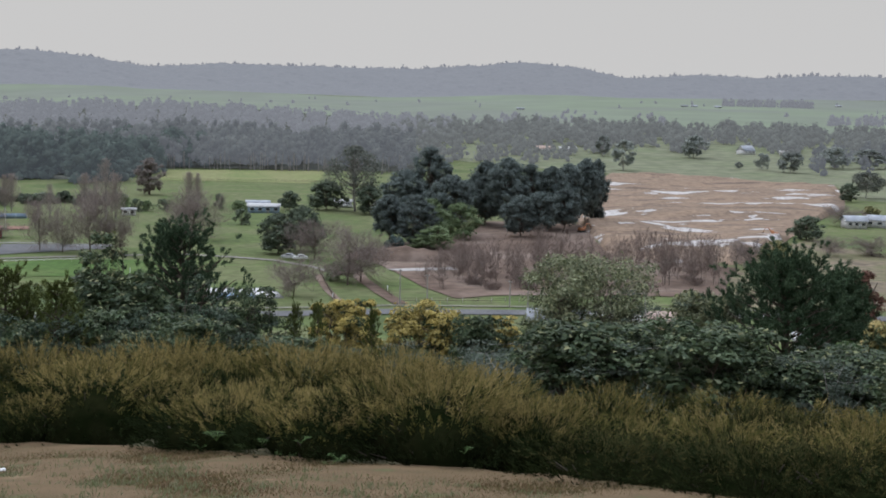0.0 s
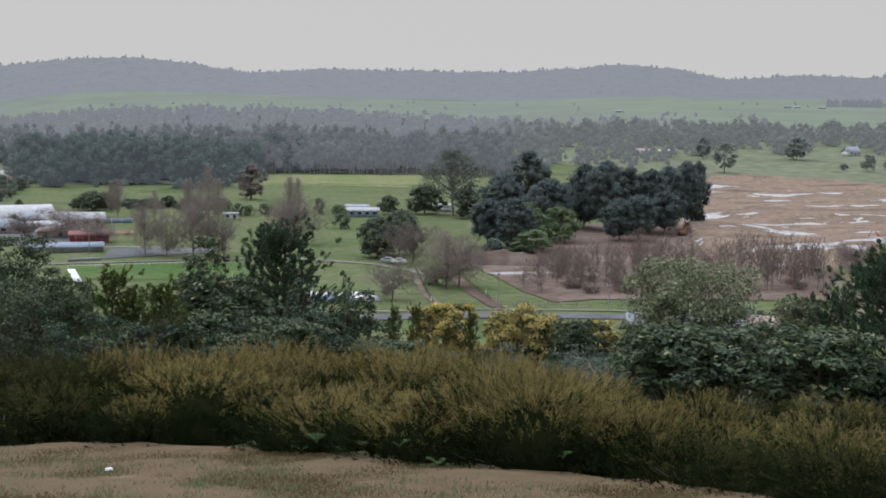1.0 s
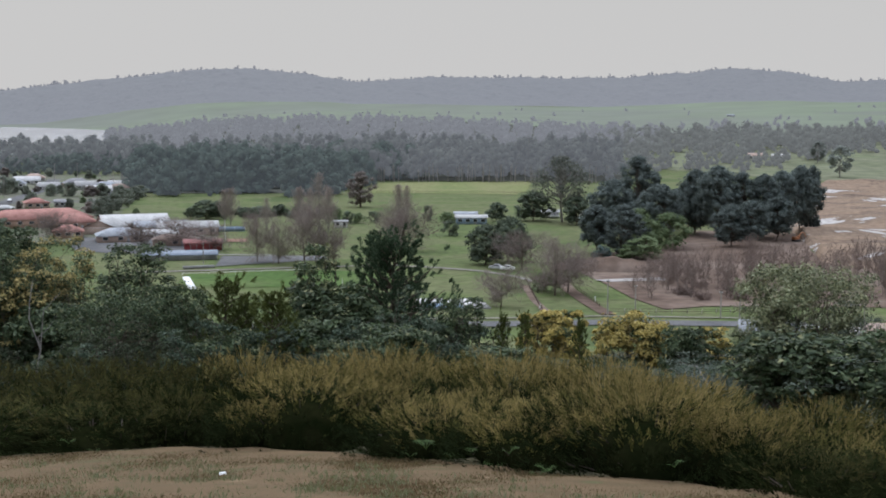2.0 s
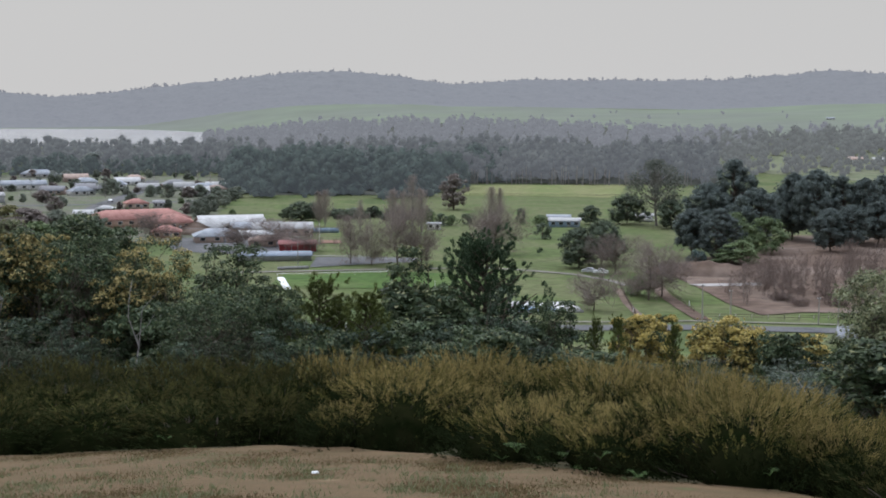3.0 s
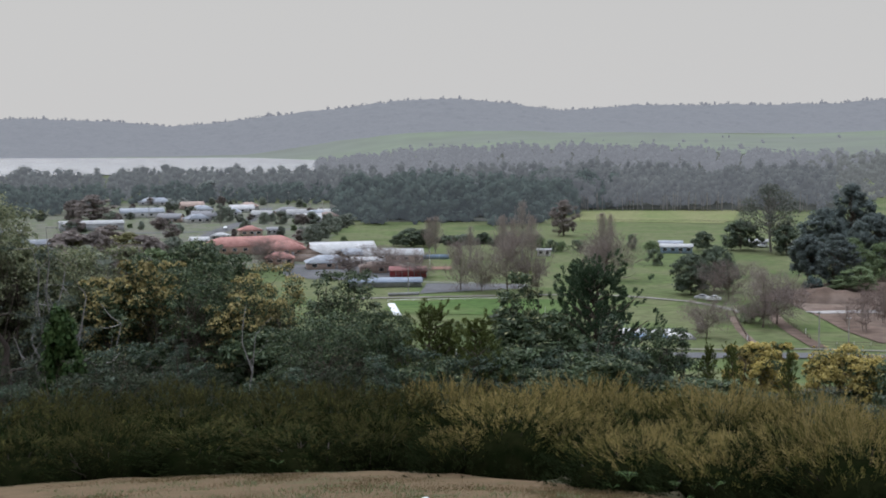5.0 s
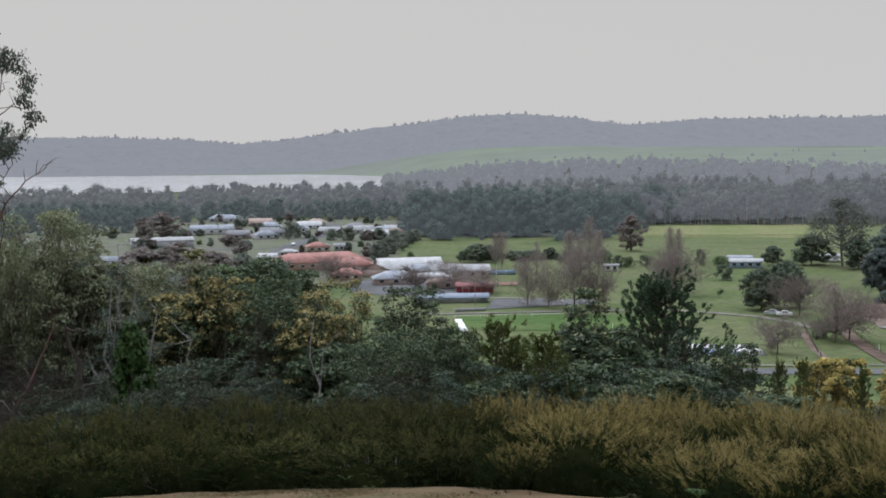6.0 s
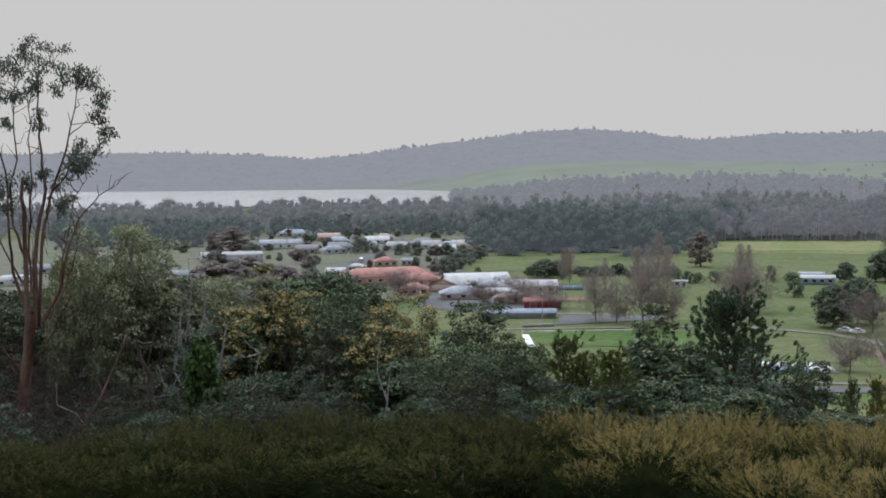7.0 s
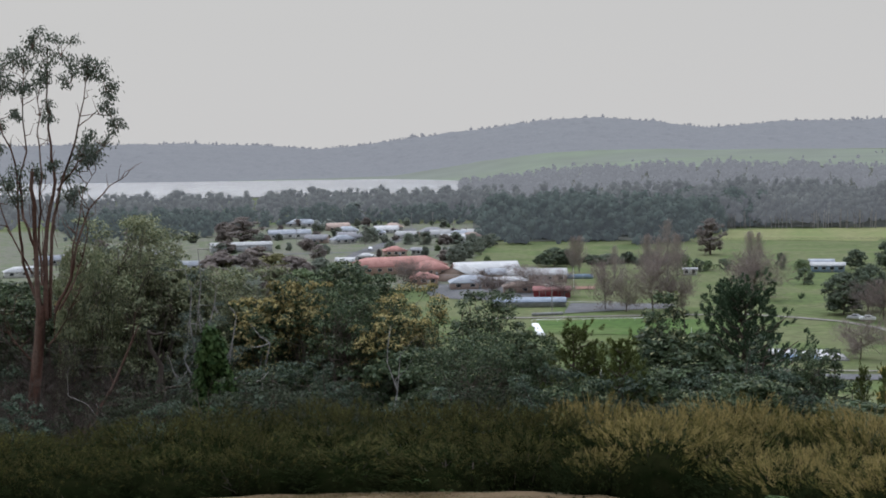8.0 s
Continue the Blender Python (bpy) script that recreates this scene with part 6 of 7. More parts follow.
dead_wood(1, [(0, 0, 0), (-0.15, 0, 0.9), (-0.4, 0, 1.7), (-0.25, 0.1, 2.1), (-0.15, 0, 2.9), (-0.45, 0, 3.4), (-0.5, 0, 3.9)], 0.15, "twisted dark trunk of a wattle", M["deadtwig"], -21.9, 38.5, "twisted_trunk", 7)
dead_wood(2, [(0, 0, 0.9), (0.5, 0, 1.6), (1.0, 0.1, 2.4), (1.5, 0.1, 3.5), (1.8, 0, 4.2)], 0.06, "leaning brown dead branch", M["gumbark"], -25.6, 40, twigs=3)
dead_wood(3, [(0, 0, 0), (-0.1, 0, 0.8), (-0.5, 0, 1.3), (-0.9, 0, 1.9)], 0.045, "pale forked dead branch", M["palebark"], -23.9, 38, twigs=3)
dead_wood(4, [(0, 0, 0), (0.1, 0, 1.0), (-0.1, 0, 2.1), (0.1, 0, 3.3), (0.3, 0, 4.4)], 0.05, "slender pale dead stem", M["palebark"], -19.3, 41, twigs=6)
dead_wood(5, [(0, 0, 0), (0.2, 0, 1.2), (0.1, 0, 2.4), (0.4, 0, 3.6)], 0.05, "slender pale dead stem", M["palebark"], -18.0, 42, twigs=6)
dead_wood(6, [(0, 0, 0), (-0.3, 0, 0.9), (-0.1, 0, 1.9), (-0.4, 0, 2.8)], 0.05, "grey bare stem under the wattles", M["palebark"], -11.8, 40, twigs=5)


# ---- broom along the lawn's edge ----
def broom(seed, h, w, label, plumes=720, per=16, dry=1.0, mats=("broom", "broomtip", "broomcrest"), group="broom bushes along the lawn"):
    """A mounded broom: feathery plumes stand up and lean out over a steep-sided lumpy dome, dark at heart, olive-tan
    along the crest; the shade at heart and flank is painted.
    """
    rng = np.random.default_rng(seed)
    root = tagged(new("broom_bush"), label, "shrub", group)
    stems, green, tips, crest, core = Shape(), Shape(), Shape(), Shape(), Shape()
    for q in range(12):
        p = sphere(rng, 1)[0] * (w * 0.40, w * 0.40, h * 0.6)
        stems.tube(limb_path(rng, (p[0] * 0.25, p[1] * 0.25, 0), (p[0], p[1], abs(p[2]) + 0.1), 0.05, 4), [0.02, 0.016, 0.012, 0.006], 4)
    # solid near-black blobs stand in for shade between the stems
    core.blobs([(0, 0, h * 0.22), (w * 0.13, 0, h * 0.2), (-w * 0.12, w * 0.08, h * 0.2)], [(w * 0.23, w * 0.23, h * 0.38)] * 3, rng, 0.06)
    az = rng.uniform(0, 2 * np.pi, plumes)
    side = rng.random(plumes) < 0.58
    u = rng.random(plumes)
    rho = np.where(side, (1 - (0.96 * u) ** 2.6) ** (1 / 2.6), 0.97 * np.sqrt(u))
    zeta = np.where(side, 0.96 * u, (1 - rho ** 2.6) ** (1 / 2.6))
    lump = 1 + 0.08 * np.sin(az * 3 + seed) + 0.06 * np.sin(az * 5 + 2.3 * seed + 4 * zeta) + 0.05 * np.sin(az * 9 + seed)
    deep = np.where(rng.random(plumes) < 0.22, rng.uniform(0.68, 0.9, plumes), rng.uniform(0.9, 1.0, plumes)) * lump
    P = np.stack([np.cos(az) * rho * w * 0.46 * deep, np.sin(az) * rho * w * 0.46 * deep, zeta * h * 0.80 * (0.4 + 0.6 * deep)], 1)
    out = np.stack([np.cos(az), np.sin(az), np.zeros(plumes)], 1)
    axis = unit(out * (0.34 + 0.66 * rho)[:, None] + (0, 0, 0.75) + 0.16 * rng.normal(size=(plumes, 3)))
    long_ = rng.uniform(0.17, 0.33, plumes) * (0.75 + 0.35 * zeta)
    # tan tips on top; tones by height also paint crest light, flank shade
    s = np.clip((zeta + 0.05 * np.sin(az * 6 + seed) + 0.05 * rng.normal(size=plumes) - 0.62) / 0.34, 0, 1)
    n = plumes * per
    t = rng.random(n) ** 0.8
    ax = np.repeat(axis, per, 0)
    way = unit(ax + 0.30 * rng.normal(size=(n, 3)))
    base = np.repeat(P, per, 0) + ax * (t * np.repeat(long_, per))[:, None] * 0.8 + 0.014 * rng.normal(size=(n, 3))
    L = way * (rng.uniform(0.055, 0.115, n) * (1.1 - 0.45 * t))[:, None]
    W = unit(np.cross(way, rng.normal(size=(n, 3)))) * rng.uniform(0.0035, 0.0065, (n, 1))
    tip_tone = np.repeat(dry * s, per) * (0.70 + 0.45 * t) + 0.13 * rng.normal(size=n)
    for shape, pick, k in ((green, tip_tone < 0.40, 1.25), (tips, (tip_tone >= 0.40) & (tip_tone < 0.74), 1.1), (crest, tip_tone >= 0.74, 0.95)):
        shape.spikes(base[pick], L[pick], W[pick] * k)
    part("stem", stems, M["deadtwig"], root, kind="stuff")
    part("inner_growth", core, M["core"], root, "near-black core painted as the bush's inner shade", kind="stuff")
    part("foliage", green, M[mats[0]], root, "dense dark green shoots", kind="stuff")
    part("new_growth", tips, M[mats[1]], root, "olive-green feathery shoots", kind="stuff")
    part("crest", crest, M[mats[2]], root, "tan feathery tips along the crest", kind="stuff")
    return root


brng = np.random.default_rng(41)


def broom_at(az, D, h, w, kind="olive"):
    v = int(brng.integers(0, 4))
    if kind == "olive":
        plant(("broom", v), lambda hh, ww: broom(500 + v, hh, ww, "mounded olive-green broom bush beside the lawn"), az, D, h, w, brng, 0.08)
    elif kind == "low":
        plant(("broom_low", v), lambda hh, ww: broom(510 + v, hh, ww, "low loose broom bush with olive tips", 420, 16, 0.85), az, D, h, w, brng, 0.06)
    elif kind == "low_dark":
        plant(("broom_low_dark", v), lambda hh, ww: broom(530 + v, hh, ww, "low dark green broom bush at the lawn's edge", 380, 15, 0.55, ("broomshade", "broomshadetip", "broomtip")), az, D, h, w, brng, 0.06)
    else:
        plant(("broom_dark", v), lambda hh, ww: broom(520 + v, hh, ww, "broom bush in a darker green that carries the shade", 500, 15, 0.68, ("broomshade", "broomshadetip", "broomtip")), az, D, h, w, brng, 0.08)


# the broad mound in the middle: three full domes in front, a closed crest behind
for a, dd, h, w in ((-0.7, 1.75, 1.46, 3.3), (5.0, 1.35, 0.92, 2.4), (9.2, 1.35, 0.94, 2.5), (14.4, 1.6, 1.24, 3.0), (18.6, 1.5, 0.98, 2.0),
                    (2.6, 3.2, 1.15, 2.3), (6.8, 3.7, 1.06, 2.6), (11.4, 3.7, 1.12, 2.6), (16.6, 3.5, 1.12, 2.4),
                    (0.6, 5.2, 1.50, 2.9), (4.6, 6.3, 1.58, 3.0), (8.7, 6.6, 1.56, 3.0), (12.5, 6.5, 1.46, 2.8), (15.8, 6.2, 1.22, 2.5),
                    (3.0, 8.9, 1.64, 3.2), (7.2, 9.1, 1.62, 3.2), (11.2, 9.0, 1.54, 3.0), (-3.2, 7.2, 1.62, 2.5)):
    broom_at(a, lawn_edge(a) + dd, h, w)
broom_at(-3.0, lawn_edge(-3.0) + 1.0, 0.95, 1.5)
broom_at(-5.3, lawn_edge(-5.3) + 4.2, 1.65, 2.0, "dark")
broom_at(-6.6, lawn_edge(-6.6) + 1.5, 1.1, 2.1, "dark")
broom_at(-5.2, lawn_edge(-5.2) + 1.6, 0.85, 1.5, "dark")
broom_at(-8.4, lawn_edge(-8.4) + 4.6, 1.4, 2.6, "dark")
# lower, looser broom down the slope on one side
for a in np.arange(21.6, 40, 3.6):
    e0 = lawn_edge(a)
    for row, (dd, h) in enumerate([(0.8, 0.58), (2.3, 0.74), (4.0, 0.90), (6.0, 1.05)]):
        broom_at(float(a) + (row % 2) * 1.6 + brng.uniform(-0.6, 0.6), e0 + dd, h * brng.uniform(0.8, 1.15), brng.uniform(1.7, 2.4), "low_dark" if row == 0 or brng.random() < 0.15 else "low")
# on the other, broom with the trees' shade put into its colour
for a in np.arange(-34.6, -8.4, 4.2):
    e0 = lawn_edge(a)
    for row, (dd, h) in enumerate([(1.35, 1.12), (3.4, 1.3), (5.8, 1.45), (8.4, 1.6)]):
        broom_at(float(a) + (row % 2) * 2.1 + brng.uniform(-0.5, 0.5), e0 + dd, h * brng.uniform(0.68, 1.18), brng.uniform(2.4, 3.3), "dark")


# bracken at the foot of the broom
def bracken(seed, label):
    rng = np.random.default_rng(seed)
    root = tagged(new("bracken_fern"), label, "fern", "bracken at the broom's foot")
    for q in range(4):
        sh = Shape()
        ang = rng.uniform(0, 6.283)
        L = rng.uniform(0.26, 0.4)
        o = np.array((math.cos(ang), math.sin(ang), 0))
        t = np.linspace(0, 1, 12)
        spine = np.array([(o * L * f * 0.8 + (0, 0, L * (0.95 * f - 0.55 * f * f))) for f in t])
        sh.tube(spine, list(np.linspace(0.008, 0.002, 12)), 3)
        side = np.array((-math.sin(ang), math.cos(ang), 0))
        for k in range(3, 12):
            wl_ = 0.11 * math.sin(math.pi * (1 - (k - 2) / 11)) + 0.015
            for s in (-1, 1):
                P = spine[k] + side * s * np.linspace(0.1, 1, 6)[:, None] * wl_
                d = np.tile(o * 0.035 + (0, 0, 0.01), (6, 1)) * np.linspace(1, 0.4, 6)[:, None]
                sh.diamonds(P, np.tile(side * s * wl_ * 0.10, (6, 1)), d * 0.2)
        part("frond", sh, M["fern"], root)
    return root


for q, (a, dd) in enumerate([(4.6, -0.1), (5.7, 0.0), (6.6, 0.05), (7.7, -0.1), (8.3, 0.0), (9.6, -0.1), (10.0, 0.0), (15.6, 0.1), (-10.9, 0.0), (-9.8, 0.05), (3.9, 0.1), (-25.5, 0.1)]):
    p = at(a, lawn_edge(a) + dd + 0.1)
    if q == 0:
        fern0 = bracken(600, "bright green bracken at the broom's edge")
        fern0.matrix_basis = Matrix.LocRotScale(p + Vector((0, 0, 0.25)), None, (0.75, 0.75, 0.75))
    else:
        copy_thing(fern0, Matrix.LocRotScale(p + Vector((0, 0, 0.05 + 0.25 * brng.random())), Euler((0, 0, brng.uniform(0, 6.28))), [brng.uniform(0.45, 0.65)] * 3))

# blades and tufts on the lawn
r = np.random.default_rng(51)
n = 150000
a = r.uniform(-24, 38, n)
D = np.interp(a, LAWN_AZ, LAWN_D)
D = D + 0.35 - np.minimum(8.5, D - 2) * r.random(n) ** 1.1
x, y = D * np.sin(np.radians(a)), D * np.cos(np.radians(a))
P = np.stack([x, y, ground_z(x, y) + 0.07], 1)
d = unit(np.stack([r.normal(0, 0.6, n), r.normal(0, 0.6, n), np.ones(n)], 1))
L = d * r.uniform(0.02, 0.05, (n, 1))
W = unit(np.cross(d, r.normal(size=(n, 3)))) * r.uniform(0.004, 0.009, (n, 1))
single("lawn_grass", Shape().spikes(P, L, W), M["blade"], "short straw-coloured winter grass", "grass", kind="stuff")
sh = Shape()
for q in range(420):
    a = r.uniform(-22, 34)
    D = float(np.interp(a, LAWN_AZ, LAWN_D)) - 1.2 - 6.0 * r.random() ** 0.8
    c = np.array(at(a, D))
    n = int(r.uniform(14, 46))
    P = c + r.normal(size=(n, 3)) * (0.10, 0.10, 0)
    P[:, 2] = ground_z(P[:, 0], P[:, 1]) + 0.07
    d = unit(np.stack([r.normal(0, 0.5, n), r.normal(0, 0.5, n), np.ones(n)], 1))
    L = d * r.uniform(0.035, 0.10, (n, 1))
    W = unit(np.cross(d, r.normal(size=(n, 3)))) * 0.006
    sh.blades(P, L, W)
single("grass_tufts", sh, M["tuft"], "green tufts of longer grass in the lawn", "grass", kind="stuff")

# a scrap of paper on the lawn
sh = Shape()
sh.box(0, 0, 0.03, 0.10, 0.06, 0.05, 0.3, 0.7)
scrap = single("paper_scrap", sh, M["white"], "small crumpled white paper scrap on the lawn", "litter")
scrap.matrix_basis = Matrix.Translation(at(-4.4, 15.2) + Vector((0, 0, 0.05)))



# ---- buildings ----
def house(az, D, w, d, h, roof, wall, label, turn=0.0, pitch=0.35, hip=False, name="house", windows=3, eave=0.5, doors=1, category="house"):
    """A house: walls with window and door openings filled by panes, and a gabled or hipped roof with eaves."""
    root = tagged(new(name), label, category)
    x, y, z = w / 2, d / 2, h
    rise = y * pitch * 2 * 0.5
    part("wall", Shape().box(0, 0, h / 2 - 0.15, w, d, h + 0.3), wall, root)
    if not hip:
        for s in (-1, 1):
            a, b = s * (x - 0.02), s * (x - 0.17)
            corners = [(a, -y, z), (a, y, z), (a, 0, z + rise), (b, -y, z), (b, y, z), (b, 0, z + rise)]
            part("gable", Shape().add(corners, [(0, 1, 2), (5, 4, 3), (0, 3, 4), (0, 4, 1), (1, 4, 5), (1, 5, 2), (2, 5, 3), (2, 3, 0)]), wall, root)
    rs = Shape()
    X, Y, e0 = x + eave, y + eave, z - eave * pitch
    rx = X - (Y * 0.9 if hip else 0)
    rx = max(rx, 0.3)
    V = [(-X, -Y, e0), (X, -Y, e0), (X, Y, e0), (-X, Y, e0), (-rx, 0, z + rise), (rx, 0, z + rise)]
    V += [(a, b, c - 0.18) for a, b, c in V[:4]]
    V += [(-rx, 0, z + rise - 0.18), (rx, 0, z + rise - 0.18)]
    rs.add(V, [(0, 1, 5, 4), (2, 3, 4, 5), (6, 10, 11, 7), (8, 11, 10, 9), (0, 6, 7, 1), (1, 7, 8, 2), (2, 8, 9, 3), (3, 9, 6, 0)])
    if hip:
        rs.add([V[1], V[2], V[5], V[3], V[0], V[4]], [(0, 1, 2), (3, 4, 5)])
    part("roof", rs, roof, root)
    for s in (-1, 1):
        for q in range(windows):
            px = -x + w * (q + 0.5) / windows
            ww = min(1.6, w / windows * 0.5)
            win = part("window", Shape().box(px, s * (y + 0.02), h * 0.58, ww + 0.16, 0.08, 1.2), M["white"], root)
            part("pane", Shape().box(px, s * (y + 0.05), h * 0.58, ww, 0.06, 1.04), M["glassdark"], win)
    for q in range(doors):
        part("door", Shape().box(-x + w * (0.5 + q) / max(doors, 1) + w / (windows or 1) * 0.5, -(y + 0.03), 1.0, 0.9, 0.07, 2.0), M["red" if q % 2 else "wallgrey"], root)
    root.matrix_basis = Matrix.LocRotScale(at(az, D), Euler((0, 0, radians(turn - az))), None)
    return root


# the school: long pale-roofed blocks, the red-roofed wing behind
SCHOOL = [(-8.0, 500, 24, 15, 3.2, "whiteroof", "wallpink", 10, 0.34, False, "white-roofed school block with pale walls"),
          (-9.15, 486, 13, 12, 2.8, "whiteroof", "wallpink", 70, 0.42, False, "gabled white-roofed school entrance block"),
          (-6.9, 484, 18, 10, 2.8, "greyroof", "wallpink", 6, 0.34, False, "low white-roofed school block"),
          (-5.75, 478, 21, 12, 3.0, "whiteroof", "wallpink", 3, 0.30, False, "broad white school hall"),
          (-6.9, 462, 11, 6, 2.3, "whiteroof", "wallwhite", 8, 0.36, False, "white gabled shelter by the school"),
          (-8.6, 456, 15, 10, 2.6, "greyroof", "wallpink", 5, 0.42, True, "grey-roofed low school block"),
          (-6.3, 440, 14, 7, 2.3, "brownroof", "wallpink", 4, 0.40, True, "brown-roofed classroom beside the yard")]
for a, D, w, d, h, rf, wl_, turn, pitch, hip, text in SCHOOL:
    house(a, D, w, d, h, M[rf], M[wl_], text, turn, pitch, hip, name="school_building", windows=max(3, int(w / 4)), category="school")
house(-11.9, 522, 38, 15, 3.6, M["redroof"], M["wallbrick"], "long red-tiled brick building", 14, 0.40, True, name="brick_building", windows=9, category="building")
house(-10.45, 506, 15, 13, 3.3, M["redroof"], M["wallbrick"], "red-tiled wing of the brick building", 4, 0.42, True, name="brick_building", windows=3, category="building")
house(-10.7, 474, 10, 8, 2.6, M["redroof"], M["wallbrick"], "small red-roofed brick annexe", 0, 0.45, True, name="brick_building", windows=3, category="building")
house(-11.95, 612, 10, 9, 3.0, M["redroof"], M["wallpink"], "red-roofed pale brick house", 10, 0.4, True)
house(-10.9, 618, 7, 6, 2.6, M["darkroof"], M["wallwhite"], "small dark-roofed shed by the street", 0, 0.3)
house(-16.5, 765, 24, 12, 3.4, M["greyroof"], M["wallwhite"], "long white house with a blue-grey roof", 4, 0.36, windows=5)
house(-18.6, 668, 30, 12, 3.6, M["whiteroof"], M["wallgrey"], "long grey shed with a pale roof", 6, 0.22, name="shed", windows=4, category="shed")
TOWN = [(-15.9, 900, 22, 11, "greyroof", "wallwhite"), (-14.4, 842, 15, 10, "brownroof", "wallpink"), (-14.0, 800, 14, 9, "greyroof", "wallwhite"), (-13.8, 735, 16, 10, "darkroof", "wallgrey"), (-14.2, 712, 13, 9, "greyroof", "wallwhite"),
        (-12.3, 800, 15, 9, "whiteroof", "wallwhite"), (-12.0, 830, 13, 9, "brownroof", "wallwhite"), (-11.4, 740, 12, 8, "whiteroof", "wallwhite"), (-10.3, 770, 15, 9, "darkroof", "wallpink"), (-9.9, 745, 13, 9, "whiteroof", "wallwhite"),
        (-9.1, 735, 14, 9, "greyroof", "wallpink"), (-8.5, 745, 14, 9, "whiteroof", "wallwhite"), (-8.6, 718, 12, 8, "brownroof", "wallwhite"), (-9.4, 700, 13, 9, "whiteroof", "wallgrey"), (-12.8, 770, 13, 9, "greyroof", "wallwhite"),
        (-15.3, 720, 13, 9, "darkroof", "wallpink")]
for q, (a, D, w, d, rf, wl_) in enumerate(TOWN):
    house(a, D, w * 0.95, d * 0.95, 2.6, M[rf], M[wl_], "small suburban house with a low %s roof" % {"greyroof": "grey metal", "brownroof": "brown tiled", "darkroof": "dark", "whiteroof": "white metal"}[rf], (q * 37) % 50 - 25, 0.52, q % 2 == 0)
TOWN2 = [(-18.9, 470, 10, 8, "whiteroof", "wallwhite"), (-18.0, 462, 8, 8, "redroof", "wallbrick"), (-20.6, 560, 14, 9, "greyroof", "wallwhite"), (-22.0, 640, 15, 10, "whiteroof", "wallgrey"), (-26.5, 620, 16, 10, "greyroof", "wallgrey"), (-27.6, 560, 18, 10, "whiteroof", "wallwhite"),
         (-14.1, 560, 9, 7, "whiteroof", "wallwhite"), (-13.2, 585, 8, 6, "whiteroof", "wallgrey")]
for q, (a, D, w, d, rf, wl_) in enumerate(TOWN2):
    house(a, D, w * 0.85, d * 0.85, 2.7, M[rf], M[wl_], "house behind the trees with a %s roof" % {"greyroof": "grey metal", "redroof": "red tiled", "whiteroof": "white metal"}[rf], (q * 29) % 40 - 20, 0.4, q % 2 == 1)

# clubhouse by the oval, sheds and far farmhouses
house(6.55, 517, 12, 7, 2.7, M["whiteroof"], M["blue"], "small pale-blue clubhouse with a white roof", 2, 0.25, name="clubhouse", windows=4, category="clubhouse")
house(6.3, 530, 9, 5, 3.0, M["greyroof"], M["wallgrey"], "grey shed behind the clubhouse", 0, 0.3, name="shed", windows=2, category="shed")
house(0.85, 500, 5, 4, 2.4, M["whiteroof"], M["white"], "small white park shed", 0, 0.2, name="shed", windows=2, category="shed")
house(10.0, 548, 7, 5, 2.6, M["whiteroof"], M["wallwhite"], "white shed under the gum trees", 0, 0.3, name="shed", windows=2, category="shed")
house(11.6, 540, 6, 5, 2.6, M["whiteroof"], M["wallwhite"], "white van-sized shed under the trees", 10, 0.3, name="shed", windows=1, category="shed")
house(18.7, 1080, 13, 9, 3.0, M["brownroof"], M["wallwhite"], "brown-roofed farmhouse beyond the pines", 0, 0.45)
house(19.7, 1085, 14, 8, 3.0, M["whiteroof"], M["wallwhite"], "long white farm shed", 0, 0.3, name="farm_shed", category="shed", windows=3)
house(16.1, 1060, 12, 8, 3.4, M["greyroof"], M["wallwhite"], "pale farm building beyond the pines", 0, 0.4, windows=3)
house(27.25, 1120, 13, 9, 3.6, M["greyroof"], M["wallwhite"], "white farmhouse with a steep gable", 50, 0.9)
house(28.8, 1130, 7, 5, 2.8, M["whiteroof"], M["wallwhite"], "small white outbuilding by the farmhouse", 0, 0.4, name="shed", category="shed", windows=1)
house(31.8, 535, 8, 7, 3.2, M["greyroof"], M["wallwhite"], "white cottage above the tailings", 20, 0.5)
house(32.9, 545, 11, 8, 3.2, M["greyroof"], M["wallwhite"], "white house beside the cottage", -10, 0.4)
for a, D in ((26.0, 2300), (25.0, 2320), (24.6, 2310), (17.6, 2050), (30.9, 2550)):
    house(a, D, 12, 8, 3, M["greyroof"], M["wallgrey"], "distant pale farm building in the far fields", 0, 0.3, name="farm_building", windows=3, category="building")
# the house at the foot of the slope, half behind the wattles
house(24.2, 258, 13, 9, 2.9, M["brownroof"], M["wallbrick"], "brick house with a brown hipped roof", 12, 0.45, True)
house(25.7, 262, 8, 6, 2.8, M["darkroof"], M["wallwhite"], "small dark-roofed garage beside the house", 12, 0.3, name="garage", windows=1, category="garage")
house(19.5, 256, 11, 8, 3.0, M["greyroof"], M["wallwhite"], "pale grey-roofed house behind the wattle", 0, 0.4)
house(31.0, 250, 12, 8, 3.0, M["whiteroof"], M["wallwhite"], "pale-roofed house behind the pines", 0, 0.4)
house(22.0, 252, 10, 8, 3.0, M["whiteroof"], M["wallwhite"], "white-roofed house behind the wattle", 0, 0.4)


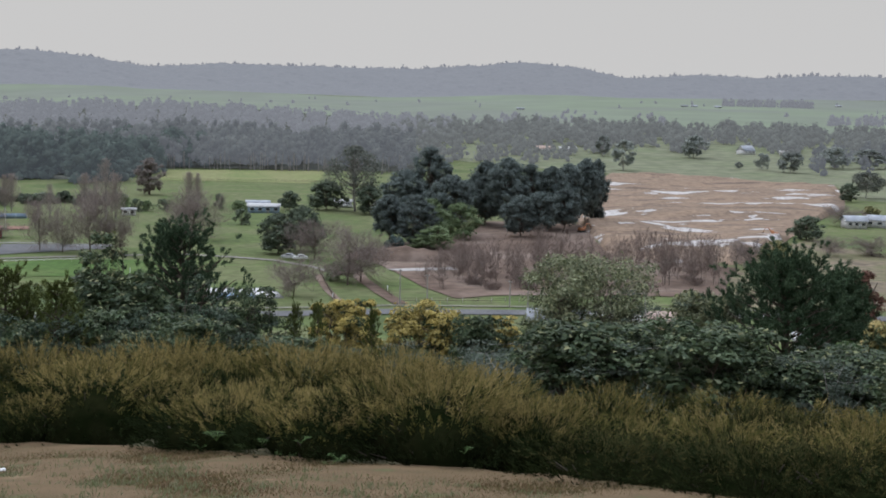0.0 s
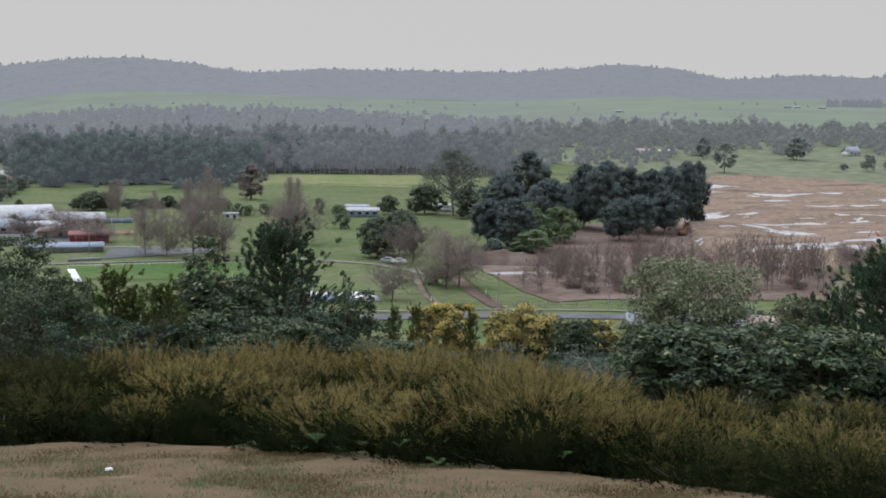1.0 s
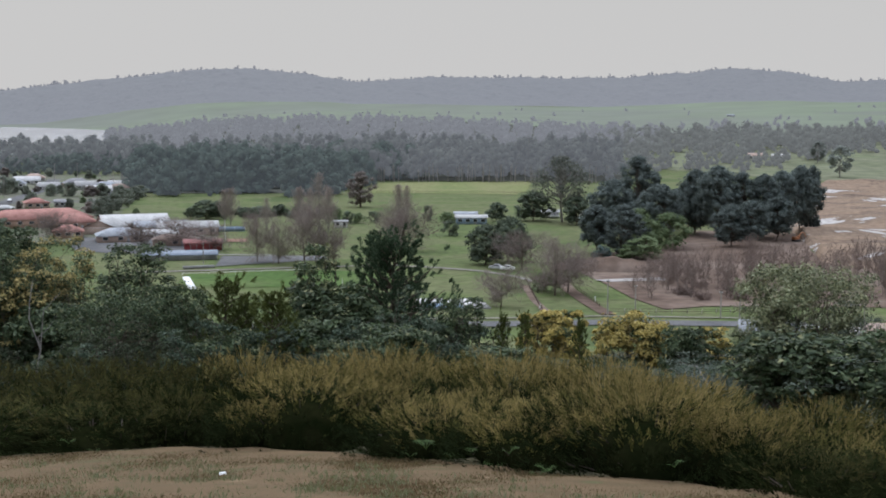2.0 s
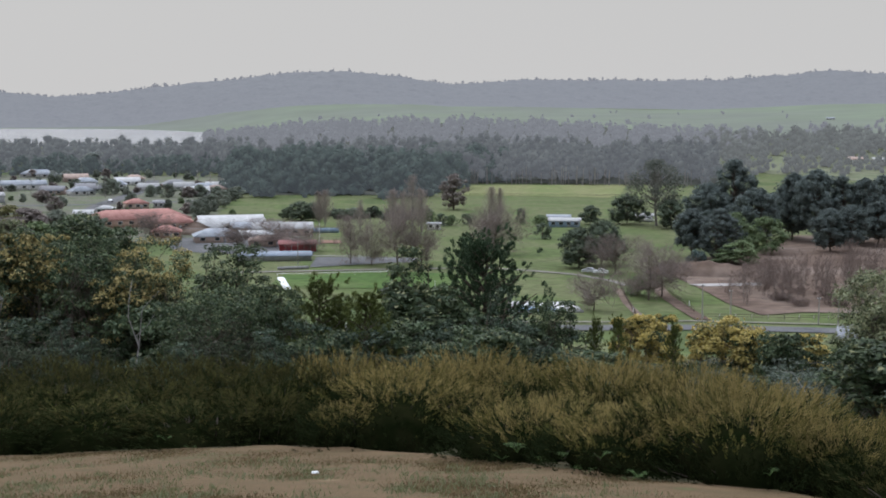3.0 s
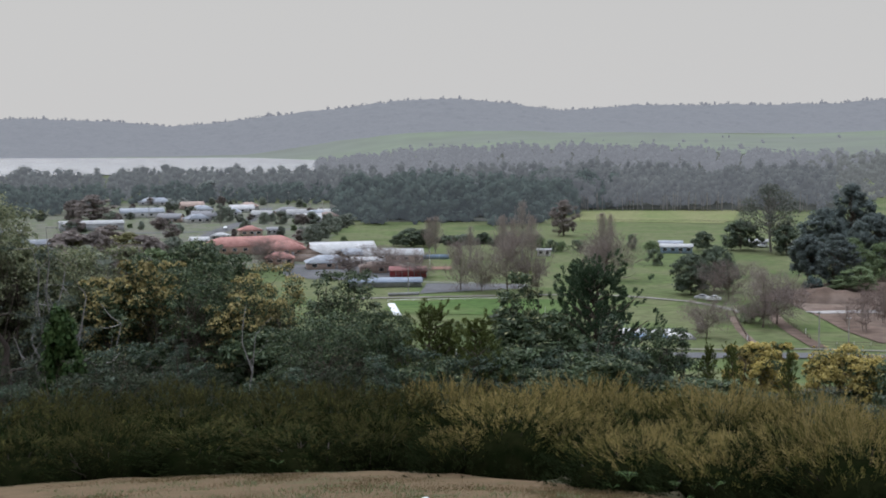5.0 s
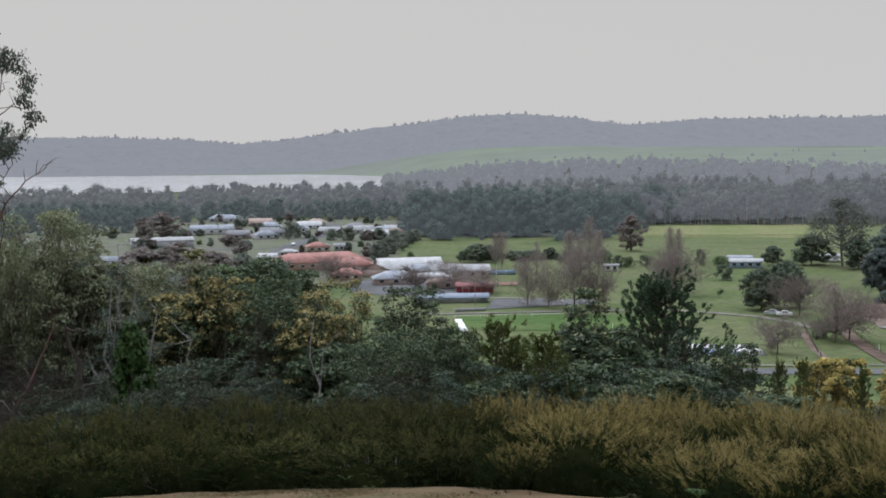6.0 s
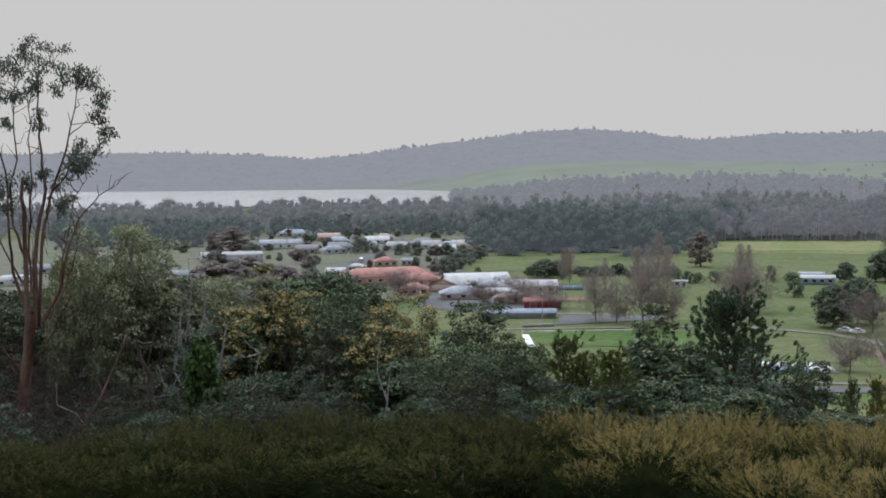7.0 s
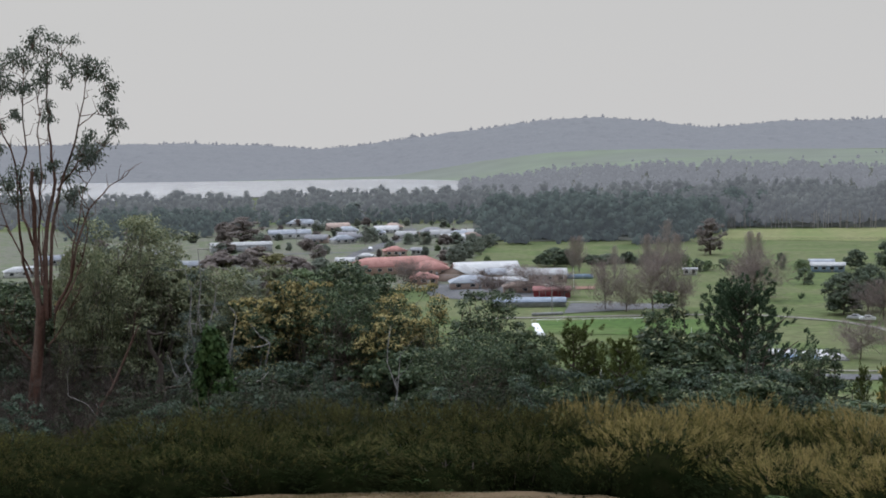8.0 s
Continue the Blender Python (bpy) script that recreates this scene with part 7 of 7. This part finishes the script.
# the red and blue sheds beside the courts
def long_shed(az, D, w, d, h, roof, wall, label, bays=6):
    root = tagged(new("open_shed"), label, "shed")
    part("back_wall", Shape().box(0, d / 2, h / 2, w, 0.15, h), wall, root)
    sh = Shape()
    sh.add([(-w / 2 - 0.3, -d / 2 - 0.4, h - 0.1), (w / 2 + 0.3, -d / 2 - 0.4, h - 0.1), (w / 2 + 0.3, d / 2 + 0.3, h + 0.7), (-w / 2 - 0.3, d / 2 + 0.3, h + 0.7),
            (-w / 2 - 0.3, -d / 2 - 0.4, h - 0.3), (w / 2 + 0.3, -d / 2 - 0.4, h - 0.3), (w / 2 + 0.3, d / 2 + 0.3, h + 0.5), (-w / 2 - 0.3, d / 2 + 0.3, h + 0.5)],
           [(0, 1, 2, 3), (7, 6, 5, 4), (0, 4, 5, 1), (1, 5, 6, 2), (2, 6, 7, 3), (3, 7, 4, 0)])
    part("roof", sh, roof, root)
    for q in range(bays + 1):
        part("post", Shape().box(-w / 2 + w * q / bays, -d / 2, h / 2 - 0.1, 0.14, 0.14, h), M["wallgrey"], root)
    part("front_wall", Shape().box(0, -d / 2 + 0.6, h * 0.45, w - 0.4, 0.12, h * 0.9), wall, root)
    root.matrix_basis = Matrix.LocRotScale(at(az, D), Euler((0, 0, radians(-az))), None)


long_shed(-5.1, 424, 12, 6, 2.6, M["redshed"], M["red"], "long dark red shed with a faded roof")
long_shed(-6.1, 398, 22, 6, 1.8, M["bluegrey"], M["wallgrey"], "grey shed with a pale blue-grey roof")


def fence(pts, h, label, material, post_mat, rails=2, gap=3.0, sheet=False):
    root = tagged(new("fence"), label, "fence")
    P = [Vector(polar(*p)) for p in pts]
    for a, b in zip(P, P[1:]):
        n = max(1, int((b - a).length / gap))
        for s in range(n + 1):
            p = a.lerp(b, s / n)
            z = float(ground_z(p.x, p.y))
            part("post", Shape().box(p.x, p.y, z + h / 2, 0.12, 0.12, h + 0.1), post_mat, root)
        for q in range(rails):
            sh = Shape()
            f = (q + 1) / rails
            za, zb = float(ground_z(a.x, a.y)), float(ground_z(b.x, b.y))
            if sheet:
                sh.box((a.x + b.x) / 2, (a.y + b.y) / 2, (za + zb) / 2 + h / 2, (b - a).length, 0.06, h, math.atan2(b.y - a.y, b.x - a.x))
                part("panel", sh, material, root)
                break
            sh.tube([(a.x, a.y, za + h * f), (b.x, b.y, zb + h * f)], [0.05, 0.05], 4)
            part("rail", sh, material, root)


fence([(-4.6, 486), (-3.3, 486)], 1.8, "pale blue sheet fence by the playground", M["blue"], M["white"], 1, 3, True)
fence([(8.9, 352), (9.25, 320), (9.7, 292)], 1.1, "dark post and rail fence across the grass", M["bark"], M["bark"])
fence([(10.7, 350), (11.3, 326), (12.2, 300)], 1.0, "wire fence beside the lane", M["bark"], M["bark"])
fence([(12.6, 291), (16, 294), (19, 298)], 1.0, "low fence along the grass verge", M["bark"], M["polewood"])
fence([(2.4, 700), (9.0, 700)], 1.2, "dark fence along the far paddock", M["bark"], M["bark"], 2, 12)
fence([(-0.4, 365), (-6, 360)], 0.6, "low white rail along the oval", M["white"], M["white"], 1, 6)


# playground
def playground(az, D):
    root = tagged(new("playground"), "magenta and blue playground tower with a slide", "playground")
    part("platform", Shape().box(0, 0, 1.5, 2.2, 2.0, 0.15), M["bluedark"], root)
    for sx in (-1, 1):
        for sy in (-1, 1):
            part("post", Shape().tube([(sx, sy * 0.9, 0), (sx, sy * 0.9, 3.2)], [0.08, 0.08], 6), M["pink"], root)
    part("roof", Shape().box(0, 0, 3.6, 2.6, 2.4, 0.9, 0, 0.15), M["pink"], root)
    part("side_panel", Shape().box(0, -0.95, 2.0, 2.0, 0.1, 0.9), M["pink"], root)
    part("slide", Shape().tube([(1.1, 0, 1.6), (2.0, 0, 1.0), (3.0, 0, 0.35), (3.5, 0, 0.3)], [0.32, 0.32, 0.32, 0.3], 8), M["bluedark"], root)
    root.matrix_basis = Matrix.LocRotScale(at(az, D), Euler((0, 0, radians(-az))), None)


playground(-4.85, 484)


# floodlight and goal posts on the oval
def post_thing(name, az, D, h, r, label, arms=(), mat=None, category="post"):
    root = tagged(new(name), label, category)
    part("pole", Shape().tube([(0, 0, 0), (0, 0, h * 0.5), (0, 0, h)], [r, r * 0.8, r * 0.6], 8), mat or M["polewood"], root)
    for z, w in arms:
        part("crossarm", Shape().box(0, 0.1, z, w, 0.12, 0.14), mat or M["polewood"], root)
        for s in (-0.42, -0.2, 0.2, 0.42):
            part("insulator", Shape().tube([(s * w, 0.1, z + 0.06), (s * w, 0.1, z + 0.24)], [0.05, 0.035], 6), M["white"], root)
    root.matrix_basis = Matrix.LocRotScale(at(az, D), Euler((0, 0, radians(20 - az))), None)
    return root


for a, D, h in ((-13.21, 685, 11), (-11.18, 830, 11), (-10.26, 800, 12.5), (-9.35, 770, 10), (-8.8, 745, 10), (-19.4, 940, 11), (-16.2, 700, 9), (-18.9, 930, 11), (12.55, 287, 8.0), (13.75, 287, 7.0), (17.4, 288, 6), (-5.1, 386, 8.5), (18.2, 286, 6.5)):
    post_thing("power_pole", a, D, h, 0.16, "weathered timber power pole with a crossarm", ((h - 0.6, 2.2),) if D > 500 else ((h - 0.3, 0.9),), category="power pole")
for a, D in ((-4.55, 452), (-4.15, 452)):
    post_thing("goal_post", a, D, 7, 0.08, "slim white goal post", mat=M["white"], category="goal post")
post_thing("goal_post", 0.9, 330, 2.4, 0.08, "short white post on the oval", mat=M["white"], category="goal post")
for a, D in ((9.6, 296), (12.0, 310)):
    post_thing("marker_post", a, D, 1.2, 0.12, "short white marker post", mat=M["white"], category="post")

# the white ramp beside the oval
sh = Shape()
sh.add([(-0.9, -11, 0.4), (0.9, -11, 0.4), (0.9, 11, 0.4), (-0.9, 11, 0.4), (-0.95, -11, 0), (0.95, -11, 0), (0.95, 11, 0), (-0.95, 11, 0)], [(0, 1, 2, 3), (0, 4, 5, 1), (1, 5, 6, 2), (2, 6, 7, 3), (3, 7, 4, 0)])
ob = single("cricket_wicket_cover", sh, M["white"], "long white cover lying on the oval's edge", "cover")
ob.matrix_basis = Matrix.LocRotScale(at(-5.72, 343), Euler((0, 0, radians(10))), None)
sh = Shape().box(0, 0, 0.4, 9, 1.2, 0.8)
ob = single("low_wall", sh, M["concrete"], "low pale concrete wall beside the oval", "wall")
ob.matrix_basis = Matrix.LocRotScale(at(-5.3, 375), Euler((0, 0, radians(20))), None)


# the pool: white covers over pale blue water, with a low surround
def pool(az, D):
    root = tagged(new("covered_pool"), "outdoor pool under white and pale blue covers", "pool")
    part("surround", Shape().box(0, 0, 0.12, 17, 9, 0.24), M["concrete"], root)
    for cx, cy, sx, sy, rise, mat in ((-4.6, 1.4, 7.6, 5.0, 1.1, "wallwhite"), (3.4, 1.6, 7.8, 4.6, 0.9, "wallwhite"), (-2.0, -2.6, 8.4, 2.6, 0.5, "blue"), (5.2, -2.5, 5.0, 2.6, 0.6, "wallwhite")):
        sh = Shape()
        x0, x1, y0, y1 = cx - sx / 2, cx + sx / 2, cy - sy / 2, cy + sy / 2
        sh.add([(x0, y0, 0.7), (x1, y0, 0.6), (x1, y1, 0.6), (x0, y1, 0.7), (x0 + 0.8, cy, 0.7 + rise), (x1 - 1.2, cy + 0.3, 0.6 + rise), (x0, y0, 0.25), (x1, y0, 0.25), (x1, y1, 0.25), (x0, y1, 0.25)],
               [(0, 1, 5, 4), (2, 3, 4, 5), (0, 6, 7, 1), (1, 7, 8, 2), (2, 8, 9, 3), (3, 9, 6, 0)])
        sh.add([(x1, y0, 0.6), (x1, y1, 0.6), (x1 - 1.2, cy + 0.3, 0.6 + rise), (x0, y1, 0.7), (x0, y0, 0.7), (x0 + 0.8, cy, 0.7 + rise)], [(0, 1, 2), (3, 4, 5)])
        part("cover", sh, M[mat], root)
    root.matrix_basis = Matrix.LocRotScale(at(az, D), Euler((0, 0, radians(8 - az))), None)


pool(5.7, 298)


# parked cars
def car(az, D, turn, paint, label):
    root = tagged(new("car"), label, "car")
    prof = [(-2.1, 0.35), (-2.15, 0.75), (-1.95, 0.95), (-1.35, 1.0), (-0.85, 1.42), (0.55, 1.45), (1.05, 1.0), (1.85, 0.9), (2.1, 0.7), (2.1, 0.35)]
    k = len(prof)
    V = [(x, -0.85 + (0.12 if z > 1.1 else 0), z) for x, z in prof] + [(x, 0.85 - (0.12 if z > 1.1 else 0), z) for x, z in prof]
    sh = Shape().add(V, [(q, q + 1, k + q + 1, k + q) for q in range(k - 1)] + [(k - 1, 0, k, 2 * k - 1)])
    for s in (0, k):
        sh.add([V[s + q] for q in range(k)], [(0, 1, 8, 9), (1, 2, 7, 8), (2, 3, 6, 7), (3, 4, 5, 6)])
    part("body", sh, paint, root)
    for s in (-1, 1):
        part("side_window", Shape().box(-0.1, s * 0.80, 1.2, 1.5, 0.06, 0.3, 0, 0.9), M["glassdark"], root)
        for x in (-1.3, 1.3):
            wh = part("wheel", Shape().tube([(x, s * 0.72, 0.32), (x, s * 0.92, 0.32)], [0.32, 0.32], 14), M["tyre"], root)
            part("rim", Shape().tube([(x, s * 0.90, 0.32), (x, s * 0.94, 0.32)], [0.18, 0.16], 10), M["steel"], wh)
    part("windscreen", Shape().add([(0.62, -0.66, 1.40), (0.62, 0.66, 1.40), (1.08, 0.72, 1.03), (1.08, -0.72, 1.03)], [(0, 1, 2, 3)]), M["glassdark"], root)
    root.matrix_basis = Matrix.LocRotScale(at(az, D) + Vector((0, 0, 0.22)), Euler((0, 0, radians(turn))), None)


car(8.15, 366, 170, M["white"], "white car parked under the bare trees")
car(7.65, 368, 165, M["steel"], "silver car parked beside the trees")
car(-11.6, 640, 60, M["white"], "white car parked on the street")
car(-13.0, 655, 100, M["steel"], "silver car parked on the street")
car(10.2, 545, 0, M["white"], "white car under the gum trees")
car(12.0, 545, 0, M["white"], "white car among the trees")


# two orange diggers on the tailings
def digger(az, D, turn, lift=0.22):
    root = tagged(new("excavator"), "orange tracked excavator on the tailings", "excavator")
    for s in (-1, 1):
        part("track", Shape().box(0, s * 1.1, 0.45, 3.6, 0.6, 0.9, 0, 0.85), M["tyre"], root)
    part("body", Shape().box(-0.4, 0, 1.5, 2.8, 2.4, 1.2, 0, 0.95), M["orange"], root)
    cab = part("cab", Shape().box(0.8, -0.6, 2.0, 1.2, 1.1, 1.6, 0, 0.9), M["orange"], root)
    part("window", Shape().box(1.3, -0.6, 2.3, 0.25, 0.9, 0.8), M["glassdark"], cab)
    part("boom", Shape().tube([(1.0, 0.3, 1.7), (2.6, 0.3, 4.0), (4.2, 0.3, 3.8)], [0.3, 0.28, 0.2], 6), M["orange"], root)
    part("stick", Shape().tube([(4.1, 0.3, 3.9), (5.0, 0.3, 1.8)], [0.2, 0.15], 6), M["orange"], root)
    part("bucket", Shape().box(5.0, 0.3, 1.3, 0.9, 1.0, 0.9, 0, 0.7), M["tyre"], root)
    root.matrix_basis = Matrix.LocRotScale(at(az, D) + Vector((0, 0, lift)), Euler((0, 0, radians(turn))), (0.75, 0.75, 0.75))


digger(20.45, 466, 10)
digger(28.6, 462, 150, 1.9)


# earth mounds and banks
def mound(az, D, w, d, h, label, material, turn=0.0, seed=0):
    n, m = 26, 12
    V = []
    for i in range(n + 1):
        for j in range(m + 1):
            u, v = i / n * 2 - 1, j / m * 2 - 1
            k = max(0, 1 - u * u) ** 0.6 * max(0, 1 - v * v) ** 0.9
            x, y = u * w / 2, v * d / 2
            V.append((x, y, k * h * (0.85 + 0.35 * noise.noise((x * 0.25, y * 0.25, seed))) - 0.2))
    F = [(i * (m + 1) + j, (i + 1) * (m + 1) + j, (i + 1) * (m + 1) + j + 1, i * (m + 1) + j + 1) for i in range(n) for j in range(m)]
    ob = single("earth_mound", mesh_np("earth_mound", V, [np.array(F)]), material, label, "mound")
    ob.data.polygons.foreach_set("use_smooth", np.ones(len(F), dtype=bool))
    ob.matrix_basis = Matrix.LocRotScale(at(az, D), Euler((0, 0, radians(turn - az))), None)


mound(13.0, 371, 24, 12, 4.6, "dark brown heap of spoil", M["mud"], 0, 1)
mound(11.6, 374, 20, 10, 3.4, "brown bank of earth", M["mud"], 0, 2)
mound(24.4, 405, 16, 10, 3.0, "dark heap of spoil", M["mud"], 0, 8)
